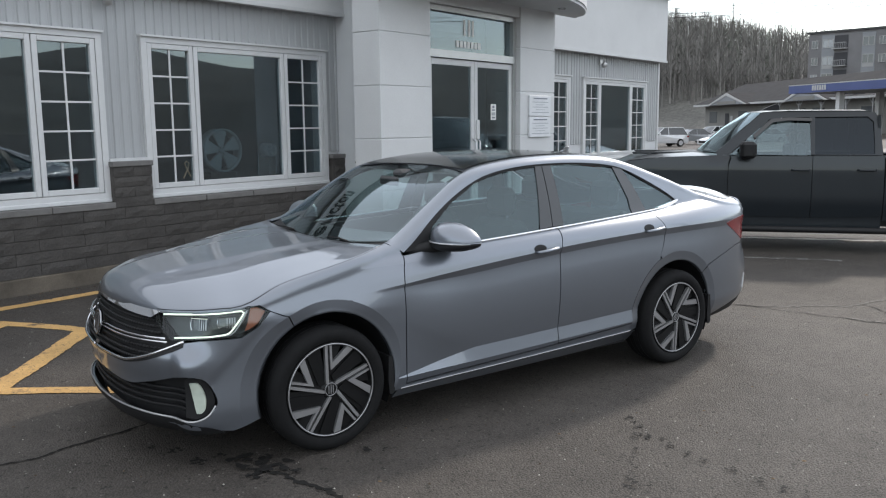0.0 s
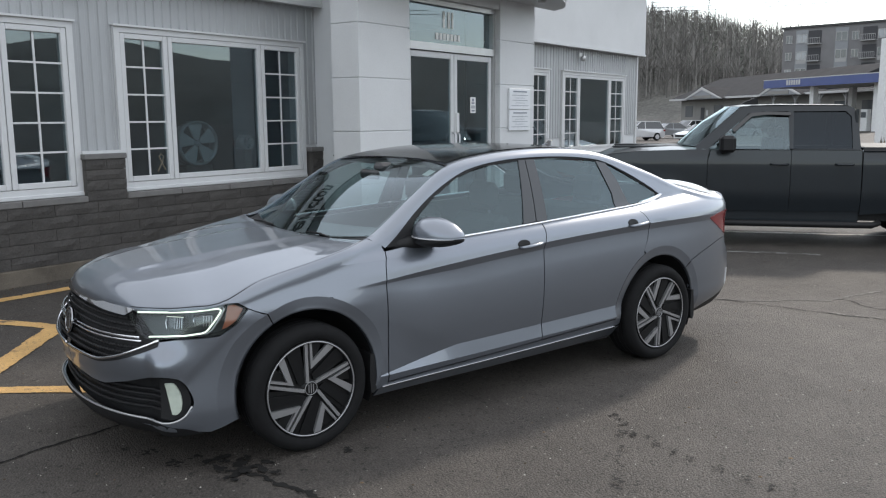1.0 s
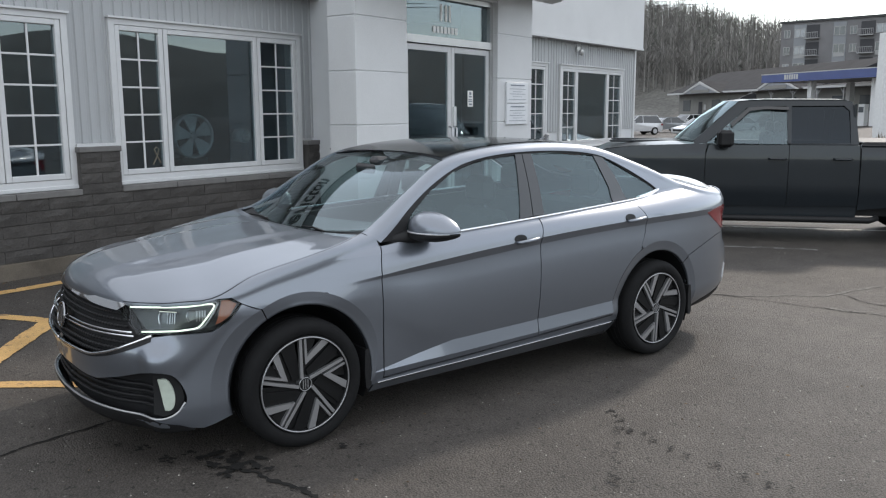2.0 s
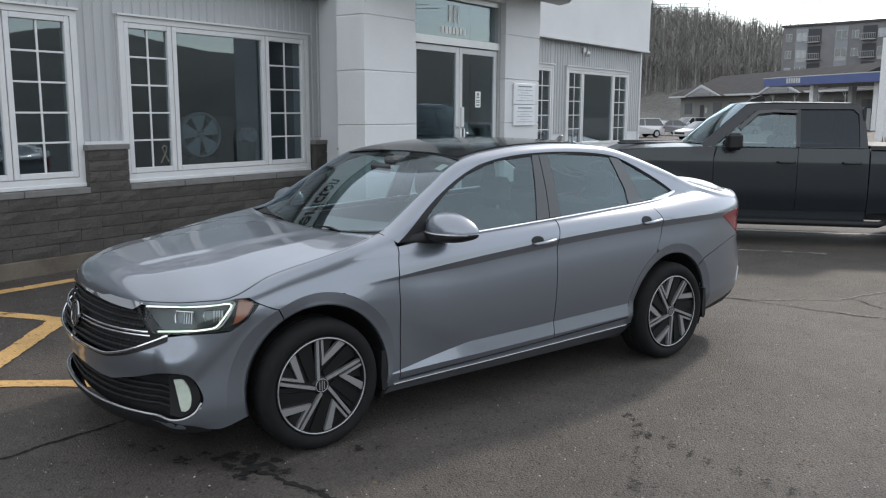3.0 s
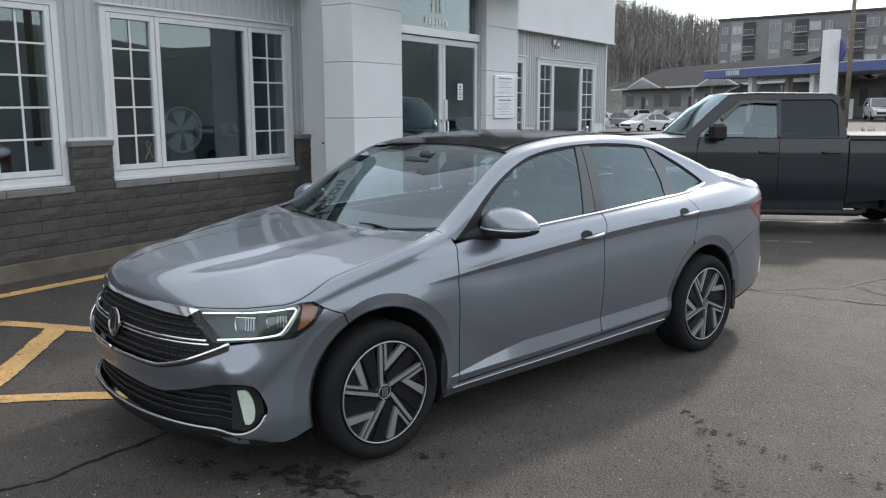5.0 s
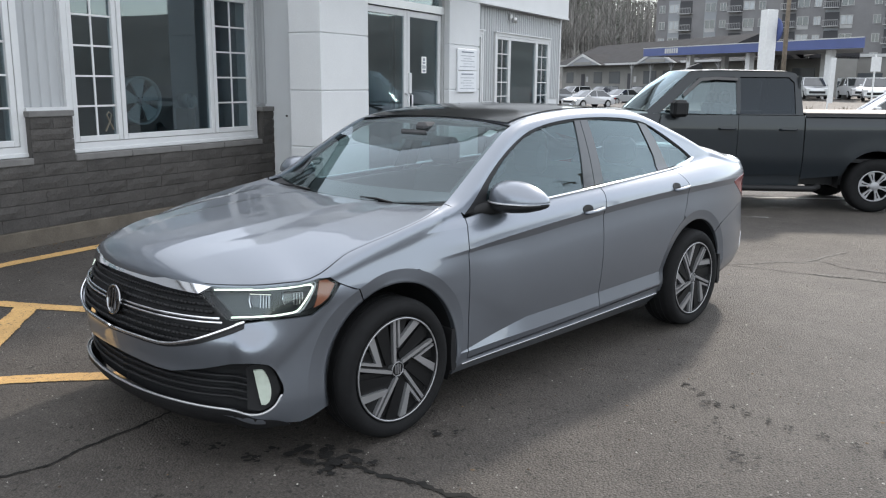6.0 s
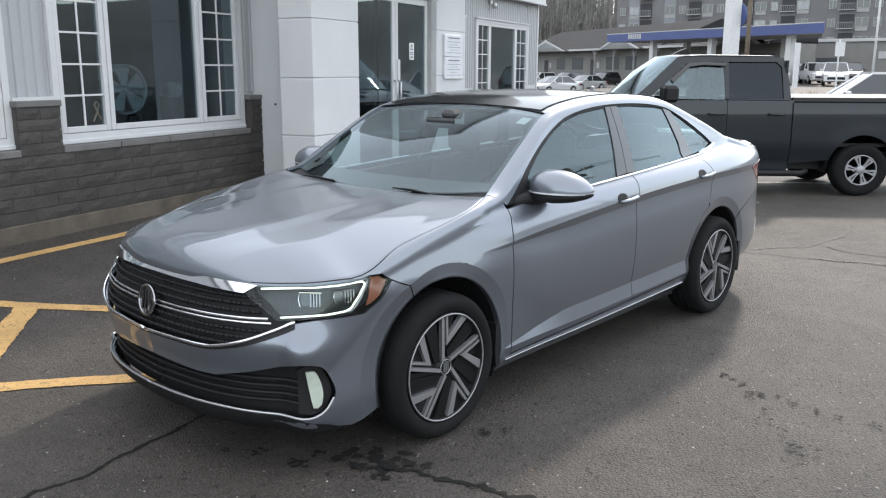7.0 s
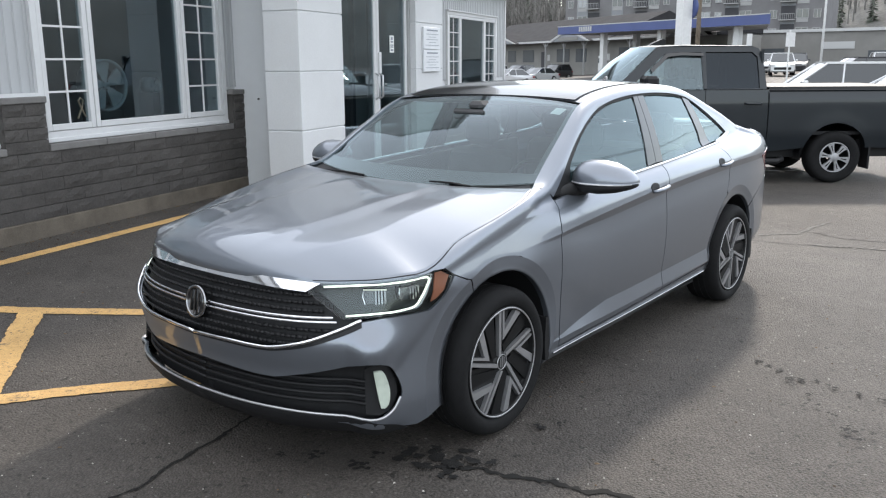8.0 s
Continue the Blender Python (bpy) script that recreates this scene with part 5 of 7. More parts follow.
def arch_lip(front, a0, a1, parents, n=40):
    """The dished band round a wheel arch, from its crisp outer edge to the wheel opening."""
    for side, parent in zip((-1, 1), parents):
        rows = []
        for i in range(n + 1):
            a = a0 + (a1 - a0) * i / n
            w = lip_r(front, a) - ARCH_R
            rows.append([body((FX if front else RX) + (ARCH_R + w * f) * math.cos(radians(a)), WZ + (ARCH_R + w * f) * math.sin(radians(a)), off, side) for f, off in ((0, 0.03), (0, 0.006), (0, 0), (0.15, 0), (0.4, 0), (0.7, 0), (1, 0))])
        bm = loft(rows)
        bmesh.ops.recalc_face_normals(bm, faces=bm.faces[:])
        part("arch_lip", bm, M_PAINT, parent, "", True)


def hood_edge(b):
    """The hood's side edge from the cowl (0) past the headlight to the nose (1)."""
    if b <= 0.62:
        s_e = -0.955 + (-1.87 + 0.955) * (b / 0.62)
        return s_e, v_top(s_e) + (0.803 - v_top(s_e)) * ease(0.4, 0.62, b)
    s_e = -1.87 + (-2.3 + 1.87) * (b - 0.62) / 0.38
    return s_e, spline([(-2.32, 0.779), (-2.076, 0.784), (-1.9, 0.799), (-1.87, 0.803)], s_e)


# fenders
fender = (smoothline([(-1.564, 0.7315), (-1.59, 0.74), (-1.655, 0.769), (-1.7, 0.8)], 2) + [(-1.76, 0.8035), (-1.86, 0.8)] + [(a, b - 0.0035) for a, b in (hood_edge(0.605 - 0.605 * k / 26) for k in range(27))] + top_run(-0.95, -0.935, 2) + [(-0.925, v_top(-0.925) - 0.03), (-0.868, 0.99)]
          + smoothline([(-0.858, 0.952), (-0.882, 0.89), (-0.891, 0.8), (-0.889, 0.6), (-0.886, 0.3), (-0.886, 0.235)], 3) + [(-0.985, 0.225)] + lip_run(True, -16, 118.2, 34))
fenders = panel("fender", fender, M_PAINT, sedan, creased=True)
arch_lip(True, -16, 118.2, fenders)
# doors
front_door = (smoothline([(-0.88, 0.262), (-0.88, 0.4), (-0.883, 0.6), (-0.885, 0.8), (-0.876, 0.89), (-0.85, 0.955)], 3) + [p for p in BELT_LINE if -0.83 < p[0] < 0.27] + [(0.268, belt(0.268) - 0.002)]
              + smoothline([(0.258, 0.96), (0.24, 0.88), (0.234, 0.7), (0.228, 0.5), (0.222, 0.31)], 3))
doors_f = panel("front_door", front_door, M_PAINT, sedan, creased=True)
rear_door = (smoothline([(0.228, 0.312), (0.234, 0.5), (0.24, 0.7), (0.246, 0.88), (0.264, 0.96), (0.276, 1.016)], 3) + [p for p in BELT_LINE if 0.29 < p[0] < 1.13]
             + smoothline([(1.138, 1.058), (1.18, 0.995), (1.204, 0.93), (1.19, 0.85), (1.155, 0.77)], 3) + arc(RX, WZ, 0.455, 115, 170, 14) + [(0.9, 0.342)])
doors_r = panel("rear_door", rear_door, M_PAINT, sedan, creased=True)
# quarter, pillar and roof rail in one pressing
frame_out = (DLO_UP + [(1.5, 1.106), (1.46, 1.09), (1.36, 1.074), (1.155, 1.058)] + smoothline([(1.144, 1.056), (1.186, 0.995), (1.21, 0.93), (1.196, 0.85), (1.156, 0.77)], 3)
             + lip_run(False, 112.5, 44, 24) + [(1.66, 0.648), (1.85, 0.703), (2.06, 0.752), (2.19, 0.768)]
             + [(2.185, 0.79), (2.05, 0.86), (1.925, 0.928), (2.05, 0.952), (2.2, 0.964)] + top_run(2.28, -0.93, 90) + [(-0.9, 1.0), (-0.862, 0.985)])
side_frames = panel("side_frame", frame_out, M_PAINT, sedan, creased=True)
arch_lip(False, 44, 189, side_frames)
# sills: painted turn-under, bright strip, black skirt
panel("sill", [(-0.885, 0.23)] + [(-0.885 + 0.1 * i, 0.254 + 0.045 * (0.1 * i)) for i in range(19)] + [(0.955, 0.30), (0.955, 0.272)], M_PAINT, sedan, step=0.05)
for _side in (-1, 1):
    bm = bmesh.new()
    tube(bm, [body(-0.92 + 0.094 * i, 0.237 + 0.0265 * (i * 0.094), -0.004, _side) for i in range(21)], 0.006, 6)
    part("sill_strip", bm, M_DARKCHROME, sedan, "bright metal strip", True)
panel("skirt", [(-0.95, 0.18), (-0.93, 0.226), (0.0, 0.251), (0.97, 0.277), (0.98, 0.19)], M_PAINT, sedan, step=0.06, lift=-0.012)

# front bumper with the broad lower opening
GR_LOW = [(S_FRONT, 0.51), (-2.686, 0.515), (-2.52, 0.516), (-2.433, 0.523), (-2.303, 0.555), (-2.174, 0.601), (-2.086, 0.635)]
VENT_TOP = [(S_FRONT, 0.408), (-2.72, 0.404), (-2.56, 0.398), (-2.454, 0.4), (-2.27, 0.438), (-2.12, 0.475)]
bumper = (GR_LOW[:2] + smoothline(GR_LOW[1:], 4) + [(-2.0, 0.646), (-1.951, 0.648), (-1.8, 0.652)] + smoothline([(-1.76, 0.672), (-1.714, 0.7), (-1.654, 0.763)], 3) + [(-1.59, 0.734), (-1.566, 0.726)]
          + lip_run(True, 119, 195, 30) + [(-1.86, 0.191), (-1.95, 0.2), (-2.03, 0.215), (-2.2, 0.243), (-2.454, 0.25), (-2.7, 0.248), (S_FRONT, 0.246)]
          + [(S_FRONT, 0.27), (-2.7, 0.272), (-2.454, 0.276), (-2.2, 0.272)] + smoothline([(-2.03, 0.264), (-1.965, 0.29), (-1.93, 0.345), (-1.955, 0.42), (-1.995, 0.47), (-2.06, 0.486), (-2.12, 0.475)], 4) + VENT_TOP[::-1][1:])
bumper_ob = centre_panel("front_bumper", bumper, M_PAINT, sedan, step=(0.02, 0.016))
arch_lip(True, 119, 195, (bumper_ob, bumper_ob))
centre_panel("chin", [(S_FRONT, 0.267), (-2.7, 0.269), (-2.454, 0.273), (-2.2, 0.268), (-2.08, 0.26), (-1.99, 0.228), (-1.92, 0.197), (-1.9, 0.185), (-2.2, 0.175), (S_FRONT, 0.18)], M_BLACK, sedan, "black chin under the bright strip", step=0.05, lift=0.004)
centre_panel("lower_intake", [(S_FRONT, 0.25), (-2.03, 0.24), (-1.9, 0.3), (-1.9, 0.4), (-1.98, 0.5), (-2.1, 0.5), (-2.3, 0.47), (S_FRONT, 0.43)], M_BLACK, bumper_ob, "black plastic grid", step=0.05, lift=-0.05)
for _z in (0.305, 0.335, 0.365, 0.392):
    e = {0.305: -2.0, 0.335: -1.97, 0.365: -1.98, 0.392: -1.99}[_z]
    def _slat(side, _z=_z, e=e):
        bm = bmesh.new()
        n = 22
        tube(bm, [body(S_FRONT + (e - S_FRONT) * i / n, _z + 0.012 * (i / n), 0.03, side) for i in range(n + 1)], 0.0075, 5)
        return bm
    part("intake_slat", both(_slat), M_BLACK, bumper_ob, "", True)
def _lipline(side):
    bm = bmesh.new()
    pts = smoothline([(S_FRONT, 0.272), (-2.7, 0.273), (-2.454, 0.277), (-2.2, 0.272), (-2.04, 0.264), (-1.975, 0.284), (-1.94, 0.33)], 5)
    tube(bm, [body(a, b, -0.001, side) for a, b in pts], 0.005, 6)
    return bm
part("lip_strip", both(_lipline), M_SATIN, bumper_ob, "satin metal strip", True)
panel("fog_reflector", smoothline([(-2.05, 0.452), (-2.016, 0.448), (-1.995, 0.41), (-1.984, 0.362), (-1.988, 0.318), (-2.004, 0.3), (-2.024, 0.302)], 3) + [(-2.032, 0.34), (-2.042, 0.4)], M_FOG, bumper_ob, "white lamp reflector", step=0.03, lift=-0.006)
panel("fog_housing", smoothline([(-2.06, 0.474), (-2.0, 0.468), (-1.965, 0.42), (-1.945, 0.345), (-1.975, 0.288), (-2.03, 0.272)], 3) + [(-2.08, 0.28), (-2.08, 0.46)], M_BLACK, bumper_ob, "", step=0.04, lift=-0.02)

# grille
grille_edge = [(S_FRONT, 0.752), (-2.6, 0.748), (-2.335, 0.74), (-2.25, 0.695), (-2.18, 0.64), (-2.1, 0.634)] + [p for p in GR_LOW[::-1]]
grille = centre_panel("grille", grille_edge, M_BLACK, sedan, "black grille with chrome lines", step=0.05, lift=-0.035)
for i, _z in enumerate((0.545, 0.573, 0.6, 0.668, 0.695, 0.722)):
    e = -2.24 if _z > 0.61 else (-2.3, -2.25, -2.19)[i]
    e = -2.30 if _z > 0.7 else e
    def _bar(side, _z=_z, e=e):
        bm = bmesh.new()
        n = 26
        for k in range(0, n, 1):
            a0, a1 = S_FRONT + (e - S_FRONT) * k / n, S_FRONT + (e - S_FRONT) * (k + (0.82 if k % 2 else 1.0)) / n
            tube(bm, [body(a0, _z, 0.02, side), body(a1, _z, 0.02, side)], 0.0075, 5)
        return bm
    part("grille_bar", both(_bar), M_BLACK, grille, "", True)
for _z, e in ((0.645, -2.2), (0.629, -2.185)):
    def _line(side, _z=_z, e=e):
        bm = bmesh.new()
        tube(bm, [body(S_FRONT + (e - S_FRONT) * k / 24, _z + 0.006 * (k / 24) ** 2, 0.004, side) for k in range(25)], 0.0055, 6)
        return bm
    part("grille_line", both(_line), M_CHROME, grille, "chrome line", True)
def _lowchrome(side):
    bm = bmesh.new()
    tube(bm, [body(a, b + 0.008, -0.001, side) for a, b in smoothline(GR_LOW, 5)], 0.008, 6)
    return bm
part("grille_surround", both(_lowchrome), M_CHROME, grille, "chrome lower surround", True)
# Black strip put in for the shadow line under the chrome surround.
GR_BAND = smoothline(GR_LOW[1:], 4)
centre_panel("grille_band", GR_LOW[:1] + GR_BAND + [(a, b - 0.007 - 0.01 * ease(-2.5, -2.15, a)) for a, b in GR_BAND[::-1]] + [(S_FRONT, 0.503)], M_BLACK, sedan, "black band under the grille", step=0.04, lift=0.0025, thick=0.004)
centre_panel("chrome_bar", [(S_FRONT, 0.754), (-2.6, 0.75), (-2.325, 0.74), (-2.262, 0.772), (-2.33, 0.776), (-2.6, 0.782), (S_FRONT, 0.786)], M_CHROME, sedan, "broad chrome bar above the grille", step=0.04, lift=0.002)
# round badge: plain ring with three bars
bm = turned([(0.0, -0.012), (0.054, -0.012), (0.058, 0.0), (0.0, 0.0)], 36, "x")
badge = part("badge", bm, M_BLACKGLOSS, grille, "round badge with chrome ring", True)
badge.matrix_local = pose(-2.25, 0, 0.638, 0, 9, 0) @ Matrix.Diagonal((1, 1.13, 1.13, 1))
part("badge_ring", turned([(0.052, -0.016), (0.06, -0.016), (0.06, -0.004), (0.052, -0.004)], 36, "x", close=True), M_DARKCHROME, badge, "", True)
for y0, z0, y1, z1 in ((-0.022, 0.036, -0.022, -0.036), (0.0, 0.046, 0.0, -0.046), (0.022, 0.036, 0.022, -0.036)):
    bm = bmesh.new()
    tube(bm, [(-0.015, y0, z0), (-0.015, y1, z1)], 0.005, 5)
    part("badge_stroke", bm, M_DARKCHROME, badge)

# headlights
M_LAMPBACK = mat("grey lamp interior", (0.03, 0.036, 0.037), 0.35, 0.2, coat=0.3)
M_LAMPEYE = mat("projector glass", (0.04, 0.045, 0.05), 0.08, coat=1.0)
HL = [(-2.325, 0.742)] + smoothline([(-2.262, 0.77), (-2.076, 0.778), (-1.9, 0.791), (-1.775, 0.8), (-1.71, 0.797), (-1.661, 0.768)], 4) + smoothline([(-1.664, 0.757), (-1.712, 0.702), (-1.755, 0.672), (-1.81, 0.657), (-1.951, 0.653), (-2.165, 0.645)], 4) + [(-2.185, 0.66), (-2.25, 0.7)]
for side in (-1, 1):
    lamp = part("headlight", patch(HL, skin(side, -0.075), 0.04, 0), M_LAMPBACK, sedan, "slim headlight with lit edge", True)
    part("lens", patch(HL, skin(side, -0.003), 0.035, 0.006), M_LENS, lamp, "clear lens", True)
    rim = bmesh.new()
    n = len(HL)
    hr = [rim.verts.new(body(a, b, 0.014, side)) for a, b in HL]
    hs = [rim.verts.new(body(a, b, 0.076, side)) for a, b in HL]
    for i in range(n):
        rim.faces.new((hr[i], hr[(i + 1) % n], hs[(i + 1) % n], hs[i]))
    part("bezel", rim, M_BLACKGLOSS, lamp)
    bm = bmesh.new()
    tube(bm, [body(a, b, 0.012, side) for a, b in [(-2.25, 0.757), (-2.16, 0.761), (-2.07, 0.765), (-1.98, 0.77), (-1.9, 0.774), (-1.82, 0.779), (-1.792, 0.778), (-1.782, 0.77), (-1.79, 0.756), (-1.82, 0.72), (-1.848, 0.688), (-1.86, 0.678), (-1.88, 0.672), (-1.92, 0.668), (-1.96, 0.664), (-2.05, 0.66), (-2.15, 0.655)]], 0.0042, 6)
    part("light_guide", bm, M_LAMP, lamp, "lit white strip", True)
    bm = bmesh.new()
    tube(bm, [body(a, b, 0.02, side) for a, b in [(-1.95, 0.779), (-1.81, 0.789), (-1.775, 0.788), (-1.765, 0.776), (-1.775, 0.757), (-1.803, 0.715), (-1.83, 0.681), (-1.852, 0.667), (-1.94, 0.659)]], 0.0075, 6)
    part("lamp_trim", bm, M_REFLECT, lamp, "chrome inner trim", True)
    part("indicator", patch([(-1.748, 0.79), (-1.715, 0.79), (-1.676, 0.767), (-1.716, 0.715), (-1.758, 0.69), (-1.785, 0.682), (-1.768, 0.72)], skin(side, -0.012), 0.03, 0.006), M_AMBER, lamp, "amber indicator", True)
    for a, b, w, h in ((-2.02, 0.715, 0.055, 0.026), (-1.87, 0.722, 0.045, 0.024)):
        part("projector", patch([(a - w, b - h), (a + w, b - h), (a + w, b + h), (a - w, b + h)], skin(side, -0.05), 0.03, 0.02), M_LAMPEYE, lamp, "dark projector lens", True)
        fr = bmesh.new()
        tube(fr, [body(a + w, b + h, 0.04, side), body(a - w * 0.9, b + h, 0.04, side), body(a - w, b, 0.04, side), body(a - w * 0.8, b - h, 0.04, side)], 0.003, 5)
        part("projector_frame", fr, M_CHROME, lamp, "bright frame")
        for k in range(4):
            part("fin", patch([(a + 0.013 * k, b - h), (a + 0.013 * k + 0.006, b - h), (a + 0.013 * k + 0.009, b + h), (a + 0.013 * k + 0.003, b + h)], skin(side, -0.036), 0.03, 0.02), M_REFLECT, lamp, "bright fin")


# ---- sheets that span the car: hood, glass, roof, deck ----
def top_point(x, y_scale=1.0, drop=0.0):
    ytop, ztop, h = spline(TOP, x)
    return (x, ytop * y_scale, ztop - drop)


def span_sheet(rows, n=14, dome=None, roll=2.2):
    """rows: (centre point, edge point) from front to rear; half sheet on each side, level across the middle."""
    def half(side):
        out = []
        for j, (c, e) in enumerate(rows):
            line = []
            for i in range(n + 1):
                f = i / n
                x = c[0] + (e[0] - c[0]) * f ** 2
                y = e[1] * f
                z = c[2] + (e[2] - c[2]) * f ** roll
                if dome:
                    z += dome(j / (len(rows) - 1), f)
                line.append((x, side * y, z))
            out.append(line)
        return loft(out)
    return face_up(both(half))


# hood: from the cowl to the leading edge above the grille
HOOD_C = [(0, -1.0, 0.994), (0.15, -1.16, 0.99), (0.3, -1.33, 0.981), (0.6, -1.73, 0.946), (0.76, -1.95, 0.917), (0.85, -2.05, 0.898), (0.92, -2.13, 0.872), (0.97, -2.18, 0.838), (1.0, -2.205, 0.79)]
hood_rows = []
for j in range(31):
    b = j / 30
    cx, cz = spline(HOOD_C, b)
    s_e, v_e = hood_edge(b)
    p = body(s_e, v_e, 0.002)
    edge = (p.x, -p.y, p.z + 0.002)
    hood_rows.append(((cx, 0, cz), edge))


def hood_dome(b, f):
    """Two ridges on each side, which fade out towards the nose."""
    lift = 0.0
    for ridge, height, inner, outer in ((0.64, 0.0105, 0.2, 0.24), (0.32, 0.0055, 0.22, 0.1)):
        lift += height * max(1 - ((f - ridge) / outer if f > ridge else (ridge - f) / inner), 0.0) ** 1.3
    return lift * (1 - ease(0.72, 1.0, b)) * ease(0, 0.12, b)


hood_bm = span_sheet(hood_rows, 50, hood_dome, 2.5)
bmesh.ops.remove_doubles(hood_bm, verts=hood_bm.verts[:], dist=1e-5)
edge_e = [e for e in hood_bm.edges if e.is_boundary]
ext = bmesh.ops.extrude_edge_only(hood_bm, edges=edge_e)
bmesh.ops.translate(hood_bm, verts=[v for v in ext["geom"] if isinstance(v, bmesh.types.BMVert)], vec=(0, 0, -0.02))
hood = part("hood", hood_bm, M_PAINT, sedan, "", True)
# Thin dark tube added along the edge for the shaded shut line.
for side in (-1, 1):
    gap_line = bmesh.new()
    tube(gap_line, [(e[0], side * (e[1] + 0.0005), e[2] - 0.0015) for c, e in hood_rows], 0.0022, 5)
    part("hood_seal", gap_line, M_BLACK, hood, "dark tube drawn for the hood gap", True)

# windscreen, roof, rear window, boot lid
ws_rows, n_ws = [], 16
for j in range(n_ws + 1):
    b = j / n_ws
    xe = -0.87 + (-0.285 + 0.87) * b
    ex, ey, ez = top_point(xe)
    cx = -0.985 + (-0.2 + 0.985) * b
    cz = 0.992 + (1.4 - 0.992) * b + 0.045 * math.sin(math.pi * b)
    ws_rows.append(((cx, 0, cz), (ex, ey + 0.004, ez - 0.008)))
windscreen = part("windscreen", span_sheet(ws_rows, 14), M_SCREEN, sedan, "raked windscreen with pale sticker", True)
def _band(rows, f0, f1):
    def half(side):
        out = []
        for c, e in rows:
            line = []
            for i in range(3):
                f = f0 + (f1 - f0) * i / 2
                line.append((c[0] + (e[0] - c[0]) * f ** 2, side * e[1] * f, c[2] + (e[2] - c[2]) * f ** 2.2 - 0.006))
            out.append(line)
        return loft(out)
    return face_up(both(half))
part("windscreen_edge", _band(ws_rows, 0.95, 1.0), M_BLACKGLOSS, windscreen, "", True)
part("windscreen_edge", span_sheet([((c[0], 0, c[2] - 0.006), (e[0], e[1], e[2] - 0.006)) for c, e in ws_rows[:3]], 12), M_BLACKGLOSS, windscreen, "", True)
part("windscreen_edge", span_sheet([((c[0], 0, c[2] - 0.006), (e[0], e[1], e[2] - 0.006)) for c, e in ws_rows[-2:]], 12), M_BLACKGLOSS, windscreen, "", True)
cowl_rows = [((-1.03 + 0.03 * j, 0, 0.972 + 0.006 * j), (-0.95 + 0.03 * j, 0.76 - 0.02 * j, 0.99 + 0.014 * j)) for j in range(4)]
part("cowl", span_sheet(cowl_rows, 12), M_BLACK, sedan, "", True)
ROOF_C = [(-0.2, 1.402), (0.05, 1.447), (0.4, 1.474), (0.7, 1.47), (1.0, 1.443), (1.15, 1.415)]
def roof_rows(x0, x1, k, inner, lift=0.0):
    rows = []
    for j in range(k + 1):
        b = j / k
        xc = x0[0] + (x1[0] - x0[0]) * b
        xe = x0[1] + (x1[1] - x0[1]) * b
        ex, ey, ez = top_point(xe)
        zc = spline(ROOF_C, xc) + lift
        ze = zc + (ez - zc) * inner ** 2.2 + (lift if inner < 1 else 0)
        rows.append(((xc, 0, zc), (xe, ey * inner, ze)))
    return rows
roof = part("roof", span_sheet(roof_rows((-0.2, -0.288), (1.15, 1.02), 22, 1.0), 14), M_PAINT, sedan, "", True)
part("glass_roof", span_sheet(roof_rows((-0.195, -0.265), (0.82, 0.78), 18, 0.93, 0.004), 14), M_ROOFGLASS, roof, "dark panoramic glass roof", True)
FIN_X = 1.1
fin_rows = []
for j in range(9):
    f = j / 8
    half, lead = 0.032 * (1 - f) ** 0.7 + 0.003, FIN_X - 0.1 + 0.115 * f ** 0.6
    tail = FIN_X + 0.055 - 0.012 * math.sin(math.pi * f)
    fin_rows.append([((lead + tail) / 2 + (tail - lead) / 2 * math.cos(radians(a)), half * math.sin(radians(a)), spline(ROOF_C, FIN_X) - 0.008 + 0.07 * f) for a in range(0, 361, 30)])
fin_mesh = loft(fin_rows)
bmesh.ops.contextual_create(fin_mesh, geom=[e for e in fin_mesh.edges if e.is_boundary and all(v.co.z > spline(ROOF_C, FIN_X) + 0.06 for v in e.verts)])
part("aerial_fin", fin_mesh, M_BLACKGLOSS, roof, "dark shark-fin aerial", True)
rw_rows = []
for j in range(13):
    b = j / 12
    ex, ey, ez = top_point(1.02 + 0.74 * b)
    rw_rows.append(((1.15 + 0.72 * b, 0, 1.415 + (1.14 - 1.415) * b + 0.02 * math.sin(math.pi * b)), (ex, ey, ez - 0.004)))
part("rear_window", span_sheet(rw_rows, 12), M_WINDOW, sedan, "sloped rear window", True)
deck_rows = []
for j in range(11):
    b = j / 10
    ex, ey, ez = top_point(1.76 + 0.6 * b)
    deck_rows.append(((1.87 + 0.61 * b, 0, 1.14 - 0.02 * b + 0.012 * ease(0.7, 1, b)), (ex, ey, ez + 0.006 * ease(0.6, 1, b))))
part("boot_lid", span_sheet(deck_rows, 12), M_PAINT, sedan, "", True)
part("tail_panel", both(lambda side: patch([(2.2, 0.78), (2.16, 0.80), (2.2, 0.96), (2.25, 1.06), (2.6, 1.075), (S_REAR, 1.08), (S_REAR, 0.7), (2.4, 0.7)], skin(side), 0.05)), M_PAINT, sedan, "", True)
rear_bumper = centre_panel("rear_bumper", lip_run(False, -18, 43, 24) + [(1.665, 0.642), (1.85, 0.698), (2.06, 0.747), (2.2, 0.763), (2.4, 0.7), (S_REAR, 0.69), (S_REAR, 0.36), (2.3, 0.36), (1.95, 0.29), (1.8, 0.24)], M_PAINT, sedan, step=0.03)
arch_lip(False, -18, 43, (rear_bumper, rear_bumper))
centre_panel("rear_skirt", [(1.75, 0.22), (1.95, 0.28), (2.3, 0.35), (S_REAR, 0.35), (S_REAR, 0.26), (1.95, 0.22)], M_BLACK, sedan, step=0.06)
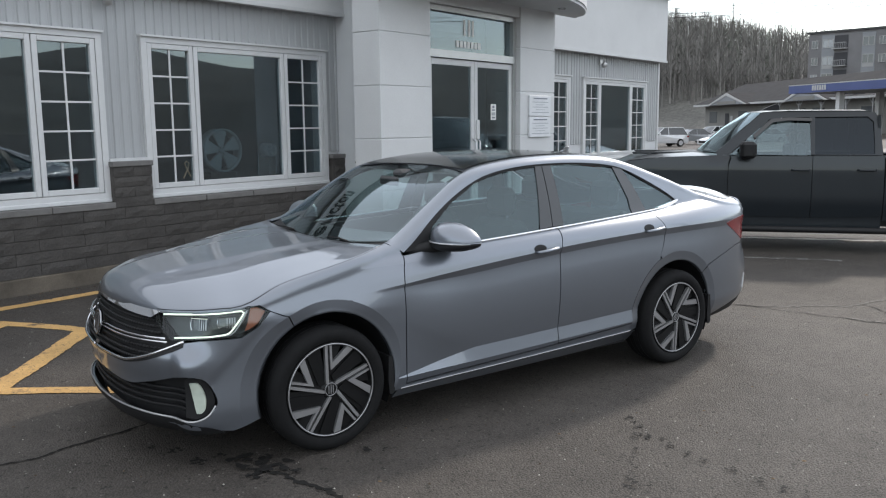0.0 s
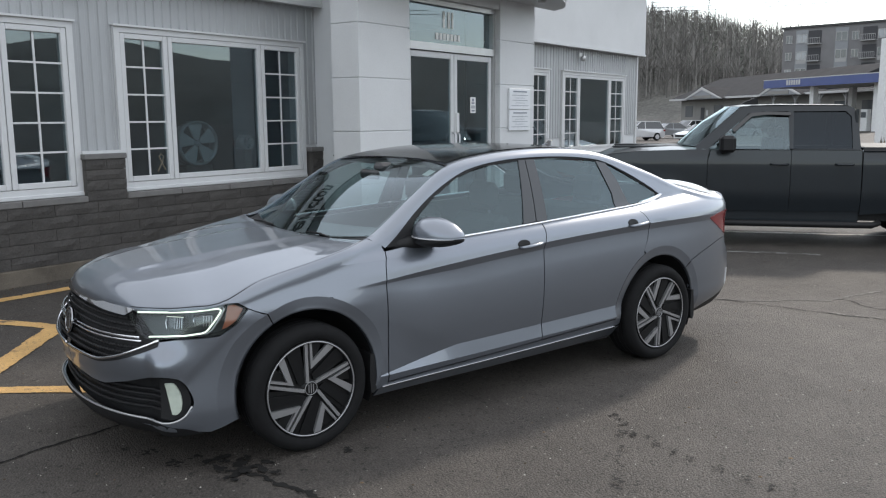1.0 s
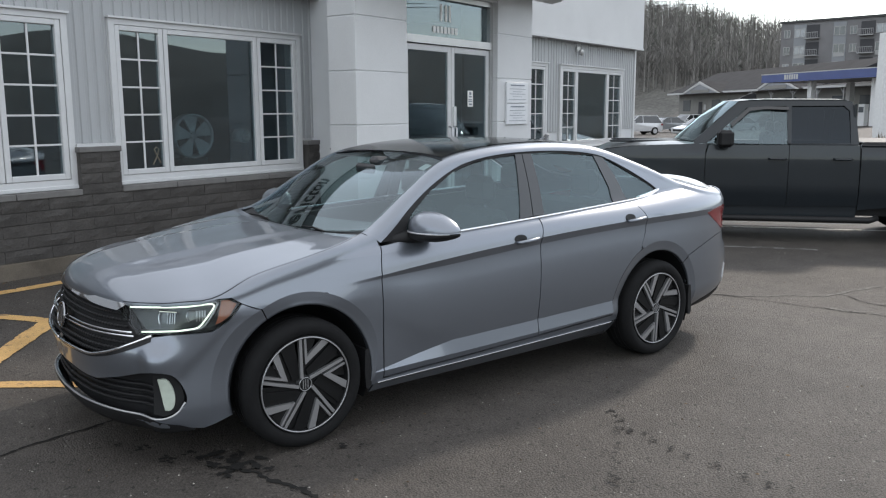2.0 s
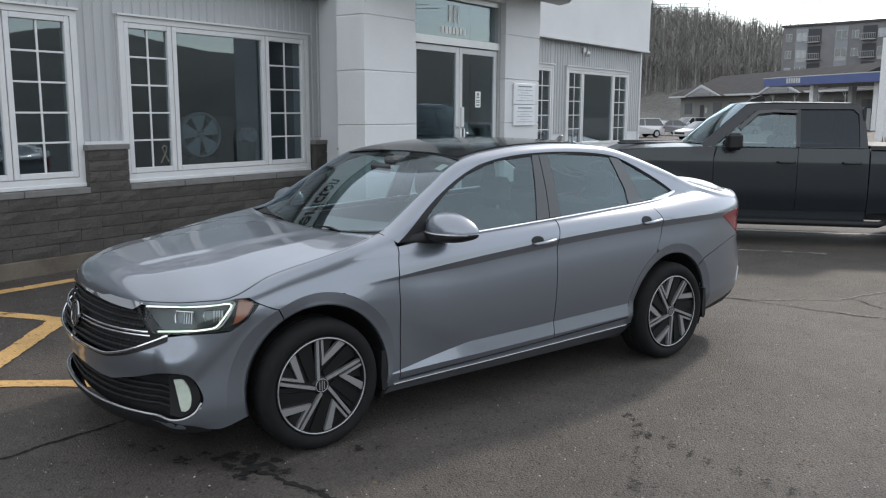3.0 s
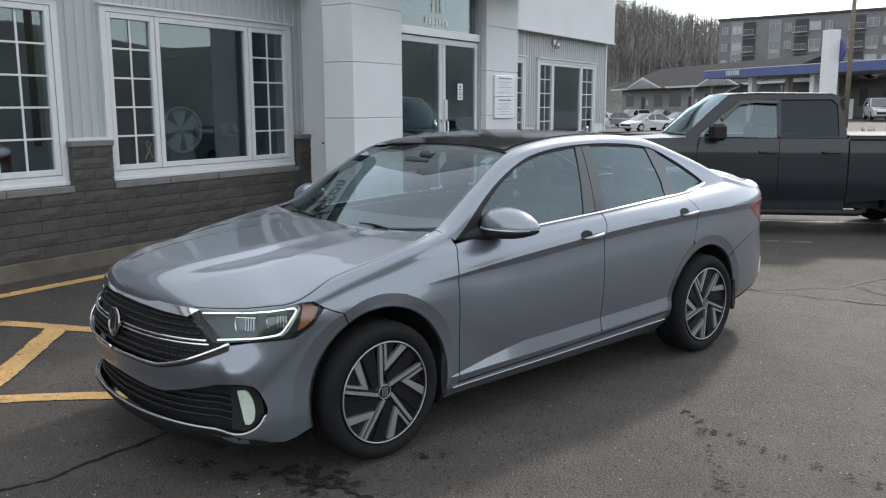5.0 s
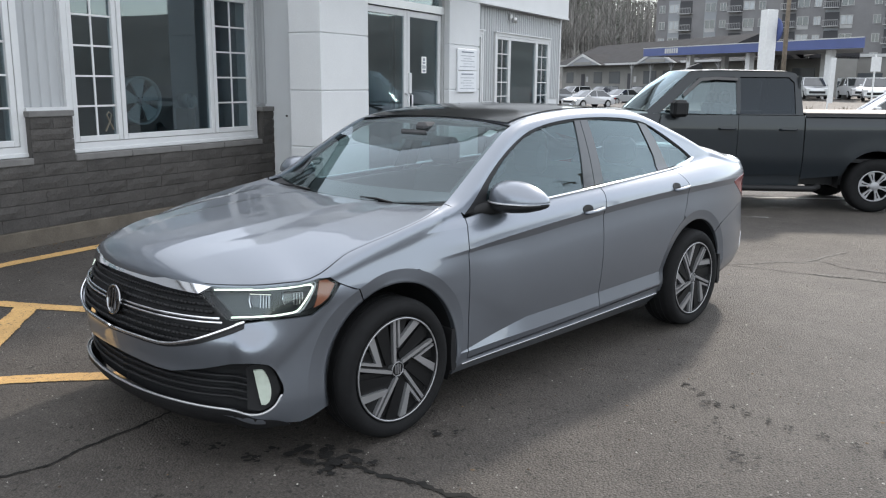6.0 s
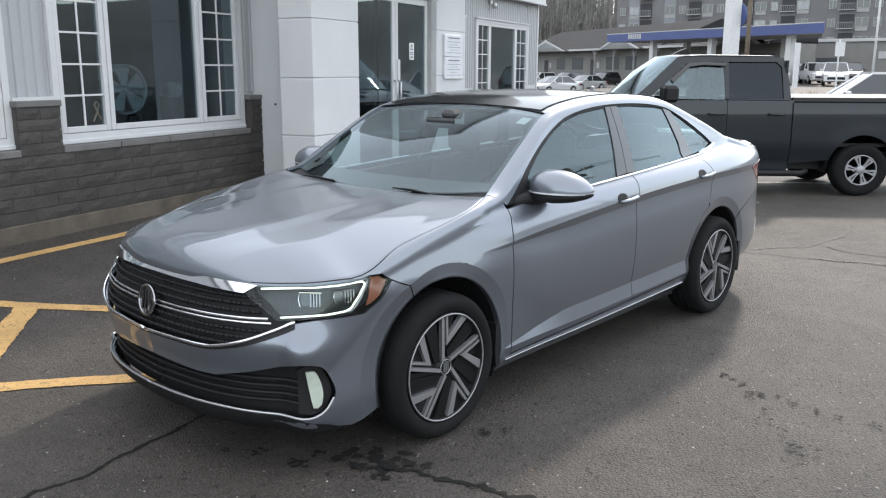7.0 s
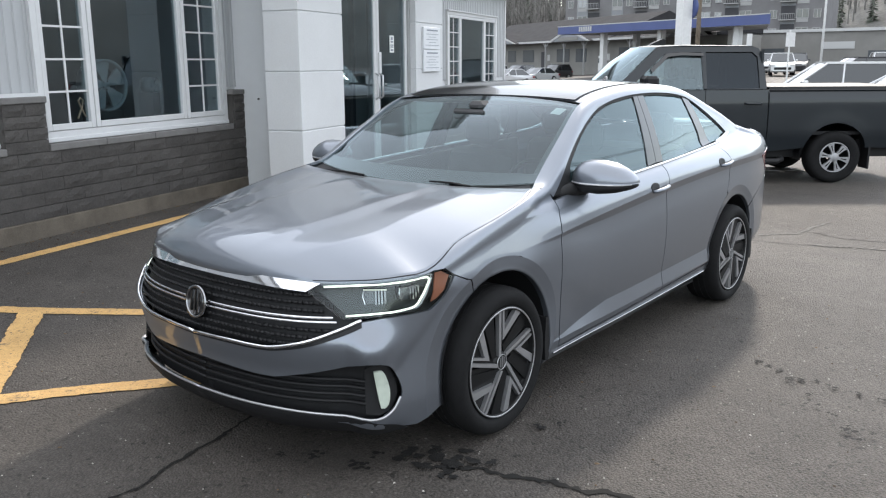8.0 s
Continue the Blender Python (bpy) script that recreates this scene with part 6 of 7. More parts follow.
for side in (-1, 1):
    part("tail_light", patch([(1.925, 0.928), (2.05, 0.952), (2.19, 0.962), (2.33, 0.955), (2.4, 0.93), (2.38, 0.84), (2.3, 0.8), (2.185, 0.785), (2.05, 0.86)], skin(side, 0.003), 0.03, 0.02), M_RED, sedan, "red tail light", True)
    part("bumper_reflector", patch([(2.27, 0.36), (2.3, 0.36), (2.33, 0.5), (2.3, 0.51)], skin(side, 0.004), 0.04), M_SATIN, sedan, "bright bumper trim", True)

# side glazing
glass_off = -0.012
panel("door_window", smoothline([(-0.66, 1.02), (-0.62, 1.09), (-0.463, 1.205), (-0.269, 1.303), (-0.083, 1.354), (0.1, 1.376), (0.235, 1.386)], 3) + [(0.19, 1.2), (0.145, 1.018)] + [p for p in BELT_LINE[::-1] if -0.62 < p[0] < 0.13], M_WINDOW, sedan, "tinted window", lift=glass_off, thick=0.004)
panel("door_window", [(0.362, 1.388)] + smoothline([(0.5, 1.388), (0.798, 1.371), (0.945, 1.354)], 3) + smoothline([(0.985, 1.25), (1.015, 1.15), (1.02, 1.06)], 3) + [(0.8, 1.05), (0.336, 1.027)], M_WINDOW, sedan, "tinted window", lift=glass_off, thick=0.004)
panel("quarter_window", [(1.025, 1.338)] + smoothline([(1.255, 1.227), (1.4, 1.155), (1.47, 1.113)], 3) + smoothline([(1.46, 1.104), (1.386, 1.087), (1.155, 1.069)], 3), M_WINDOW, sedan, "tinted window", lift=glass_off, thick=0.004)
panel("window_frame", DLO_UP[2:] + [(1.48, 1.112)] + [(1.4, 1.162), (1.255, 1.236), (1.064, 1.332), (0.955, 1.362), (0.798, 1.381), (0.5, 1.396), (0.235, 1.393), (-0.083, 1.362), (-0.269, 1.311), (-0.463, 1.213), (-0.62, 1.1), (-0.665, 1.03), (-0.66, 0.985), (-0.83, 0.972)], M_BLACK, sedan, "black window surround", lift=-0.008, step=0.04)
panel("pillar_cover", [(0.14, 1.02), (0.232, 1.395), (0.285, 1.395), (0.243, 1.03)], M_PILLAR, sedan, "slate-grey pillar cover", lift=-0.006)
panel("pillar_cover", [(0.25, 1.03), (0.292, 1.396), (0.365, 1.396), (0.34, 1.03)], M_PILLAR, sedan, "slate-grey pillar cover", lift=-0.007)
panel("pillar_cover", [(1.0, 1.06), (1.0, 1.15), (0.965, 1.25), (0.93, 1.365), (1.02, 1.348), (1.085, 1.23), (1.15, 1.07)], M_PILLAR, sedan, "slate-grey pillar cover", lift=-0.006)
for side in (-1, 1):
    bm = bmesh.new()
    tube(bm, [body(a, b, -0.006, side) for a, b in BELT_LINE[1:] + smoothline([(1.475, 1.102), (1.497, 1.112), (1.5, 1.118)], 2)], 0.0085, 6)
    part("belt_strip", bm, M_CHROME, sedan, "chrome window strip", True)

panel("belt_strip_end", [(1.25, 1.067), (1.356, 1.074), (1.455, 1.09), (1.507, 1.112), (1.499, 1.123), (1.44, 1.109), (1.36, 1.093), (1.25, 1.077)], M_CHROME, sedan, "chrome wedge at the quarter window", lift=0.006, step=0.03)

# door handles; a black oval laid on the door gives the shade of the hand recess
for doors, hs, hz in ((doors_f, 0.085, 0.905), (doors_r, 1.05, 0.953)):
    for k, side in enumerate((-1, 1)):
        oval = arc(0, 0, 1, 0, 360, 20)[:-1]
        part("handle_recess", patch([(hs - 0.012 + 0.047 * a, hz + 0.012 + 0.024 * b) for a, b in oval], skin(side, 0.003), 0.03, 0.004), M_BLACK, doors[k], "", True)
        bm = bmesh.new()
        tube(bm, [body(hs - 0.05, hz - 0.008, -0.004, side), body(hs - 0.035, hz - 0.006, -0.024, side), body(hs + 0.02, hz - 0.003, -0.03, side), body(hs + 0.105, hz + 0.004, -0.024, side), body(hs + 0.13, hz + 0.005, -0.004, side)], [0.009, 0.011, 0.012, 0.012, 0.009], 10)
        part("handle", bm, M_PAINT, doors[k], "", True)

# door mirrors
for side in (-1, 1):
    mir = new("door_mirror")
    mir.parent = sedan
    mir.matrix_local = pose(-0.59, side * 0.945, 1.034) @ Matrix.Diagonal((1.28, 1.22, 1.22, 1))
    def shell(z0, z1, k=1.0):
        bm = bmesh.new()
        rows = []
        for i in range(11):
            zz = z0 + (z1 - z0) * i / 10
            q = max(1 - abs(zz / 0.068) ** 2.4, 0.0) ** 0.5 if zz > 0 else max(1 - abs(zz / 0.05) ** 5, 0.0) ** 0.5
            ring = []
            for j in range(25):
                a = 2 * math.pi * j / 24
                ca, sa = math.cos(a), math.sin(a)
                rx = (0.085 if ca < 0 else 0.055) * k
                yo = 0.13 * k * (0.35 + 0.65 * q) * math.copysign(abs(sa) ** 0.8, sa)
                out_f = max(side * yo / 0.13, 0)
                ring.append(bm.verts.new((rx * q * math.copysign(abs(ca) ** 0.8, ca) + 0.03 * out_f, yo, zz * (1 - 0.5 * out_f ** 1.5) * (1.2 if zz > 0 else 1.0) - 0.004)))
            rows.append(ring)
        for a, b in zip(rows, rows[1:]):
            for j in range(24):
                bm.faces.new((a[j], a[j + 1], b[j + 1], b[j]))
        bm.faces.new(rows[0][:-1]), bm.faces.new(rows[-1][:-1])
        bmesh.ops.remove_doubles(bm, verts=bm.verts[:], dist=1e-5)
        return bm
    part("mirror_cap", shell(-0.006, 0.067), M_PAINT, mir, "", True)
    part("mirror_shell", shell(-0.0498, -0.012, 0.99), M_BLACK, mir, "black lower shell", True)
    bm = bmesh.new()
    tube(bm, [(-0.085 * math.cos(a) + 0.02 * side * math.sin(a), 0.123 * math.sin(a), -0.01) for a in [radians(-75 + 150 * i / 14) for i in range(15)]], 0.0036, 6)
    part("mirror_lamp", bm, M_SATIN, mir, "pale indicator strip", True)
    bm = bmesh.new()
    tube(bm, [(0.0, -side * 0.08, -0.034), (-0.07, -side * 0.11, -0.042), (-0.13, -side * 0.135, -0.05), (-0.17, -side * 0.16, -0.054)], [0.03, 0.03, 0.027, 0.024], 10)
    part("mirror_arm", bm, M_BLACK, mir, "", True)

# wheels, built once as a left front wheel turned to face -y
TYRE_R, RIM_R = 0.33, 0.248
M_SPOKEGREY = mat("grey spoke paint", (0.007, 0.007, 0.0075), 0.5, 0.1, spec=0.25)


def spoke_outline(k, rows):
    out = []
    for r, a in rows:
        t = radians(92 - 72 * k + a)
        out.append((r * math.cos(t), r * math.sin(t)))
    return out


def wheel(x, side, turn):
    w = new("wheel")
    w.parent = sedan
    w.matrix_local = pose(x, side * 0.885, TYRE_R - 0.015, 0, turn, 0 if side < 0 else 180)
    flat = lambda a, b, d: (a, d, b)
    prof = [(RIM_R, -0.002), (0.259, -0.013), (0.28, -0.02), (0.302, -0.018), (0.316, -0.004), (0.325, 0.012), (0.329, 0.03), (TYRE_R, 0.1), (0.329, 0.18), (0.32, 0.2), (0.29, 0.215), (RIM_R, 0.2)]
    tyre = part("tyre", turned(prof, 56, "y", close=True), M_RUBBER, w, "black tyre with grooves", True)
    for dy in (0.06, 0.1, 0.14):
        part("tread_groove", turned([(TYRE_R + 0.0006, dy - 0.004), (TYRE_R + 0.0006, dy + 0.004), (TYRE_R - 0.004, dy + 0.003), (TYRE_R - 0.004, dy - 0.003)], 40, "y", close=True), M_BLACK, tyre)
    rim = part("rim", turned([(0.238, -0.004), (0.232, -0.012), (0.224, -0.012), (0.222, 0.0), (0.219, 0.02), (0.212, 0.17), (0.05, 0.175), (0.05, 0.15), (0.205, 0.15), (0.208, 0.02)], 56, "y", close=True), M_DARKMETAL, w, "dark rim with machined spokes", True)
    rim.matrix_local = Matrix.Diagonal((1.058, 1, 1.058, 1))
    part("rim_lip", turned([(0.231, -0.0135), (0.2245, -0.0135), (0.2245, -0.006), (0.231, -0.006)], 72, "y", close=True), M_MACHINED, rim, "machined ring", True)
    part("brake_disc", turned([(0.05, 0.085), (0.155, 0.085), (0.155, 0.105), (0.05, 0.105)], 40, "y", close=True), M_DISC, rim, "steel disc", True)
    part("hub", turned([(0.0, 0.001), (0.034, 0.001), (0.04, 0.006), (0.06, 0.03), (0.06, 0.1), (0.0, 0.1)], 32, "y"), M_DARKMETAL, rim, "", True)
    part("hub_ring", turned([(0.03, -0.002), (0.033, -0.002), (0.033, 0.004), (0.03, 0.004)], 28, "y", close=True), M_MACHINED, rim, "", True)
    for y0, z0, y1, z1 in ((-0.012, 0.02, -0.012, -0.02), (0.0, 0.024, 0.0, -0.024), (0.012, 0.02, 0.012, -0.02)):
        bm = bmesh.new()
        tube(bm, [(y0, -0.001, z0), (y1, -0.001, z1)], 0.0028, 4)
        part("hub_stroke", bm, M_MACHINED, rim)
    for k in range(5):
        # dark structural arm, then the machined faces on it
        part("spoke", prism(spoke_outline(k, [(0.04, 30), (0.036, -8), (0.04, -44), (0.224, -62), (0.224, -36), (0.115, -12), (0.224, -20), (0.224, 4), (0.12, 9)]), 0.014, 0.05, flat), M_DARKMETAL, rim)
        part("spoke_face", prism(spoke_outline(k, [(0.034, 16), (0.226, 1.4), (0.2262, 5.2), (0.04, 38)]), -0.004, 0.016, flat), M_MACHINED, rim, "machined face")
        part("spoke_face", prism(spoke_outline(k, [(0.096, -2.6), (0.226, -36.5), (0.2265, -27), (0.134, -7.0), (0.2255, -4.2), (0.226, -1.3)]), -0.004, 0.016, flat), M_MACHINED, rim, "machined face")
        part("spoke_face", prism(spoke_outline(k, [(0.042, -24), (0.07, -8), (0.2245, -41), (0.2245, -56)]), 0.003, 0.018, flat), M_SPOKEGREY, rim, "grey painted face")
    return w


wheel(-WHEEL_X, -1, 0)
wheel(WHEEL_X, -1, 40)
wheel(-WHEEL_X, 1, 20)
wheel(WHEEL_X, 1, 10)
# arch liners and mud flaps
for wx in (-WHEEL_X, WHEEL_X):
    for side in (-1, 1):
        bm = bmesh.new()
        rows = []
        for y in (0.86, 0.56):
            rows.append([(wx + 0.385 * math.cos(radians(a)), side * y, WHEEL_Z + 0.385 * math.sin(radians(a))) for a in range(-25, 206, 11)])
        rows.append([(wx, side * 0.56, WHEEL_Z)] * len(rows[0]))
        part("arch_liner", loft(rows), M_BLACK, sedan, "", True)
        fx = wx + 0.352
        part("mud_flap", prism([(fx, 0.43), (fx + 0.022, 0.43), (fx + 0.034, 0.3), (fx + 0.034, 0.235), (fx + 0.02, 0.215), (fx + 0.002, 0.22), (fx - 0.005, 0.3)], side * 0.72, side * 0.885, lambda a, b, d: (a, d, b)), M_BLACK, sedan, "black mud flap")

# underside and cabin
part("floor_pan", boxes((-2.0, -0.7, 0.19, 1.85, 0.7, 0.26), (-0.92, -0.8, 0.19, 0.92, 0.8, 0.28)), M_BLACK, sedan)
part("engine_bay", boxes((-2.05, -0.5, 0.24, -1.0, 0.5, 0.74)), M_BLACK, sedan)
part("boot_floor", boxes((1.05, -0.55, 0.24, 2.25, 0.55, 0.88)), M_CABIN, sedan)
dash = [(-0.98, 0.93), (-0.72, 0.985), (-0.5, 0.955), (-0.4, 0.86), (-0.42, 0.55), (-0.9, 0.5)]
part("dashboard", prism(dash, -0.72, 0.72, lambda a, b, d: (a, d, b)), M_CABIN, sedan, "dark dashboard")
for side in (-1, 1):
    part("door_card", prism([(-0.85, 0.35), (1.15, 0.35), (1.15, 1.03), (0.2, 0.995), (-0.85, 0.945)], side * 0.74, side * 0.79, lambda a, b, d: (a, d, b)), M_CABIN, sedan)


def seat(x, y, wide, name="seat"):
    st = new(name)
    st.parent = sedan
    part("cushion", boxes((x - 0.28, y - wide, 0.42, x + 0.22, y + wide, 0.58), bevel=0.04), M_SEAT, st)
    bm = boxes((x + 0.12, y - wide, 0.5, x + 0.26, y + wide, 1.06), bevel=0.05)
    bmesh.ops.transform(bm, matrix=Matrix.Translation((x + 0.2, 0, 0.5)) @ Matrix.Rotation(radians(14), 4, "Y") @ Matrix.Translation((-x - 0.2, 0, -0.5)), verts=bm.verts[:])
    part("backrest", bm, M_SEAT, st)
    for dy in ((0,) if wide < 0.4 else (-0.38, 0.38)):
        part("headrest", boxes((x + 0.27, y + dy - 0.13, 1.07, x + 0.37, y + dy + 0.13, 1.25), bevel=0.04), M_SEAT, st)


seat(-0.12, -0.37, 0.25, "front_seat")
seat(-0.12, 0.37, 0.25, "front_seat")
seat(0.82, 0.0, 0.62, "rear_bench")
bm = turned([(0.172, -0.014), (0.186, -0.014), (0.186, 0.014), (0.172, 0.014)], 36, "x", close=True)
bmesh.ops.transform(bm, matrix=pose(-0.36, -0.37, 0.9, 0, 24, 0), verts=bm.verts[:])
part("steering_wheel", bm, M_CABIN, sedan, "", True)
part("headliner", span_sheet([((c[0], 0, c[2] - 0.05), (e[0], e[1] * 0.94, e[2] - 0.03)) for c, e in roof_rows((-0.2, -0.26), (1.15, 1.02), 8, 1.0)], 8), M_HEADLINE, sedan, "", True)
bm = boxes((-0.44, -0.11, 1.275, -0.415, 0.11, 1.335), bevel=0.014)
part("rear_view_mirror", bm, M_CABIN, sedan)
part("camera_pod", boxes((-0.38, -0.05, 1.32, -0.27, 0.05, 1.375), bevel=0.02), M_CABIN, sedan)
part("screen_sticker", loft([[(-0.375 + 0.05 * i, -0.555 + 0.06 * j - 0.012 * i, 1.318 + 0.0285 * i + 0.006 * j) for j in range(2)] for i in range(2)]), M_WHITE, windscreen, "white windscreen sticker")
# wipers
for y0, y1 in ((-0.42, -0.16), (0.3, 0.62)):
    bm = bmesh.new()
    tube(bm, [(-0.965, y0, 1.0), (-0.957, (y0 + y1) / 2, 1.006), (-0.962, y1, 1.002)], 0.006, 5)
    part("wiper", bm, M_BLACK, sedan, "", True)
part("roof_aerial", prism([(1.0, 1.43), (1.14, 1.415), (1.13, 1.455), (1.11, 1.47)], -0.012, 0.012, lambda a, b, d: (a, d, b)), M_PAINT, sedan)


# ---- dark pickup truck ----
M_TRUCK = mat("near-black green paint", (0.012, 0.016, 0.02), 0.3, 0.0, coat=0.35, spec=0.3, vary=0.1, scale=3)
M_TRUCKRIM = mat("dull silver alloy", (0.33, 0.33, 0.34), 0.45, 0.5, vary=0.1, scale=12)
M_TGLASS = glass("truck glass", (0.40, 0.48, 0.49), 0.13, (0.8, 0.95, 1.0))
M_TDARK = glass("dark tinted glass", (0.05, 0.055, 0.06), 0.04, (0.8, 0.9, 1.0))
TR_TURN = 130.1
truck = thing("pickup_truck", "near-black crew pickup truck parked beyond the sedan", "truck", at=(9.32, 0.98, ground_z(8.5, 0.4)), turn=TR_TURN)
truck.matrix_world = truck.matrix_world @ Matrix.Diagonal((1, 1, 0.972, 1))


def up(z):
    """The cab stands tall above the belt."""
    return z if z < 1.36 else 1.36 + 1.2 * (z - 1.36)


def flank(side, lift=0.0):
    def place(a, b, d):
        w = 0.995 - 0.05 * ease(0.75, 0.45, b) if b < 0.75 else 0.995
        w -= 0.02 * ease(1.15, 1.36, b)
        if b > 1.36:
            w -= 0.03 + 0.30 * (b - 1.36) + 0.25 * (b - 1.36) ** 2
        w -= 0.10 * ease(4.05, 4.6, a)
        for wx in (0.0, 3.65):
            r = math.hypot(a - wx, b - 0.42)
            if r < 0.62:
                w += 0.008 * (1 - ease(0.5, 0.62, r))
        return Vector((a, side * (w - d + lift), up(b)))
    return place


def tpanel(name, outline, material, label="", lift=0.0, step=0.08, thick=0.02, parent=None):
    return [part(name, patch(outline, flank(s, lift), step, thick), material, parent or truck, label, True) for s in (1, -1)]


T_ARCH = 0.455
tpanel("bed_side", [(-1.2, 0.5), (-1.2, 1.36), (0.99, 1.36), (0.99, 0.46)] + arc(0.0, 0.42, T_ARCH, 12, 168, 16)[0:], M_TRUCK)
tpanel("bed_rail", [(-1.2, 1.345), (-1.2, 1.385), (0.99, 1.385), (0.99, 1.345)], M_BLACK, "black rail cap", lift=0.012)
rdoor = tpanel("rear_door", [(0.998, 0.52), (1.01, 1.352), (1.888, 1.352), (1.888, 0.50)], M_TRUCK)
fdoor = tpanel("front_door", [(1.895, 0.50), (1.895, 1.352), (2.93, 1.352), (2.97, 1.2), (2.97, 0.50)], M_TRUCK)
tpanel("front_fender", [(2.977, 0.50), (2.977, 1.25), (2.95, 1.36), (3.1, 1.365), (3.9, 1.335), (4.5, 1.26), (4.56, 1.0), (4.56, 0.6)] + arc(3.65, 0.42, T_ARCH, 14, 168, 16), M_TRUCK)
tpanel("cab_frame", [(1.02, 1.36), (1.06, 1.75), (1.10, 1.84), (1.2, 1.87), (2.2, 1.88), (2.53, 1.865), (3.14, 1.40), (3.12, 1.36), (2.97, 1.37), (2.44, 1.78), (2.25, 1.80), (1.92, 1.80), (1.91, 1.37), (1.865, 1.37), (1.86, 1.80), (1.2, 1.80), (1.13, 1.74), (1.12, 1.372), (1.85, 1.368), (1.888, 1.36)], M_TRUCK)
tpanel("cab_window", [(1.905, 1.36), (1.91, 1.795), (2.25, 1.795), (2.43, 1.775), (2.95, 1.37)], M_TGLASS, "clear side window", lift=-0.02, thick=0)
tpanel("cab_window", [(1.12, 1.372), (1.14, 1.74), (1.2, 1.80), (1.86, 1.81), (1.865, 1.37)], M_TDARK, "dark tinted side window", lift=-0.02, thick=0)
tpanel("rain_visor", [(1.9, 1.79), (2.2, 1.80), (2.42, 1.785), (2.66, 1.60), (2.63, 1.56), (2.4, 1.745), (2.2, 1.765), (1.9, 1.755)], M_BLACKGLOSS, "dark rain visor", lift=0.025, step=0.03)
tpanel("rocker", [(1.0, 0.36), (1.0, 0.52), (2.99, 0.50), (2.99, 0.36)], M_TRUCK, lift=-0.02)
for s in (1, -1):
    bm = bmesh.new()
    tube(bm, [(0.75, s * 0.98, 0.36), (0.85, s * 1.04, 0.33), (2.95, s * 1.04, 0.33), (3.05, s * 0.98, 0.36)], 0.045, 8)
    part("side_step", bm, M_BLACK, truck, "black side step", True)
    for a in (1.11, 1.93):
        bm = bmesh.new()
        p = flank(s)
        tube(bm, [p(a, 1.16, 0.0), p(a + 0.02, 1.16, -0.035), p(a + 0.2, 1.16, -0.035), p(a + 0.22, 1.16, 0.0)], 0.016, 8)
        part("handle", bm, M_TRUCK, (rdoor if a < 1.5 else fdoor)[0 if s > 0 else 1], "", True)
    mir = new("door_mirror")
    mir.parent = truck
    mir.location = (2.72, s * 1.17, 1.45)
    part("mirror_head", boxes((-0.08, -0.17, -0.12, 0.12, 0.17, 0.11), bevel=0.04), M_BLACK, mir)
    bm = bmesh.new()
    tube(bm, [(0.02, -s * 0.1, -0.08), (0.05, -s * 0.2, -0.12)], 0.035, 8)
    part("mirror_arm", bm, M_BLACK, mir)
    part("headlight", boxes((4.35, s * 0.9 - 0.08, 1.0, 4.6, s * 0.9 + 0.03, 1.2), bevel=0.02), M_LENS, truck, "clear headlight")
    part("tail_light", boxes((-1.22, s * 0.93 - 0.05, 0.95, -1.12, s * 0.93 + 0.06, 1.35), bevel=0.015), M_RED, truck, "red tail light")


def tsheet(rows, n=10):
    def half(side):
        return loft([[(c[0] + (e[0] - c[0]) * (i / n) ** 2, side * e[1] * i / n, up(c[1] + (e[2] - c[1]) * (i / n) ** 2.4)) for i in range(n + 1)] for c, e in rows])
    return face_up(both(half))


part("roof", tsheet([((1.05, 1.78), (1.075, 0.73, 1.77)), ((1.08, 1.85), (1.1, 0.735, 1.835)), ((1.2, 1.885), (1.2, 0.74, 1.866)), ((2.0, 1.896), (2.0, 0.742, 1.876)), ((2.5, 1.89), (2.4, 0.742, 1.872)), ((2.7, 1.868), (2.54, 0.742, 1.862))]), M_TRUCK, truck, "", True)
part("windscreen", tsheet([((2.7, 1.866), (2.55, 0.735, 1.86)), ((3.03, 1.68), (2.84, 0.84, 1.64)), ((3.36, 1.41), (3.13, 0.915, 1.395))]), M_TGLASS, truck, "clear windscreen", True)
part("hood", tsheet([((3.28, 1.385), (3.0, 0.935, 1.362)), ((3.45, 1.40), (3.4, 0.935, 1.355)), ((3.9, 1.385), (3.9, 0.93, 1.337)), ((4.35, 1.34), (4.3, 0.9, 1.295)), ((4.58, 1.24), (4.5, 0.86, 1.24))]), M_TRUCK, truck, "", True)
for s in (1, -1):
    part("hood_ridge", boxes((3.1, s * 0.45 - 0.05, 1.37, 4.3, s * 0.45 + 0.05, 1.40), bevel=0.02), M_TRUCK, truck)
part("rear_cab_wall", boxes((1.03, -0.93, 0.6, 1.07, 0.93, 1.38), (1.05, -0.83, 1.38, 1.08, -0.6, 1.91), (1.05, 0.6, 1.38, 1.08, 0.83, 1.91), (1.05, -0.6, 1.84, 1.08, 0.6, 1.91)), M_TRUCK, truck)
part("rear_window", boxes((1.055, -0.6, 1.38, 1.065, 0.6, 1.84)), M_TDARK, truck, "dark rear glass")
part("bed_floor", boxes((-1.18, -0.9, 0.7, 0.98, 0.9, 0.75), (0.95, -0.9, 0.7, 0.99, 0.9, 1.35), (-1.2, -0.9, 0.6, -1.14, 0.9, 1.36)), M_BLACK, truck)
part("tonneau", boxes((-1.18, -0.95, 1.37, 0.97, 0.95, 1.395), bevel=0.01), M_BLACK, truck, "dark flat bed cover")
part("underbody", boxes((-1.15, -0.75, 0.36, 4.5, 0.75, 0.62)), M_BLACK, truck)
part("grille", boxes((4.5, -0.7, 0.75, 4.62, 0.7, 1.22), bevel=0.02), M_BLACK, truck)
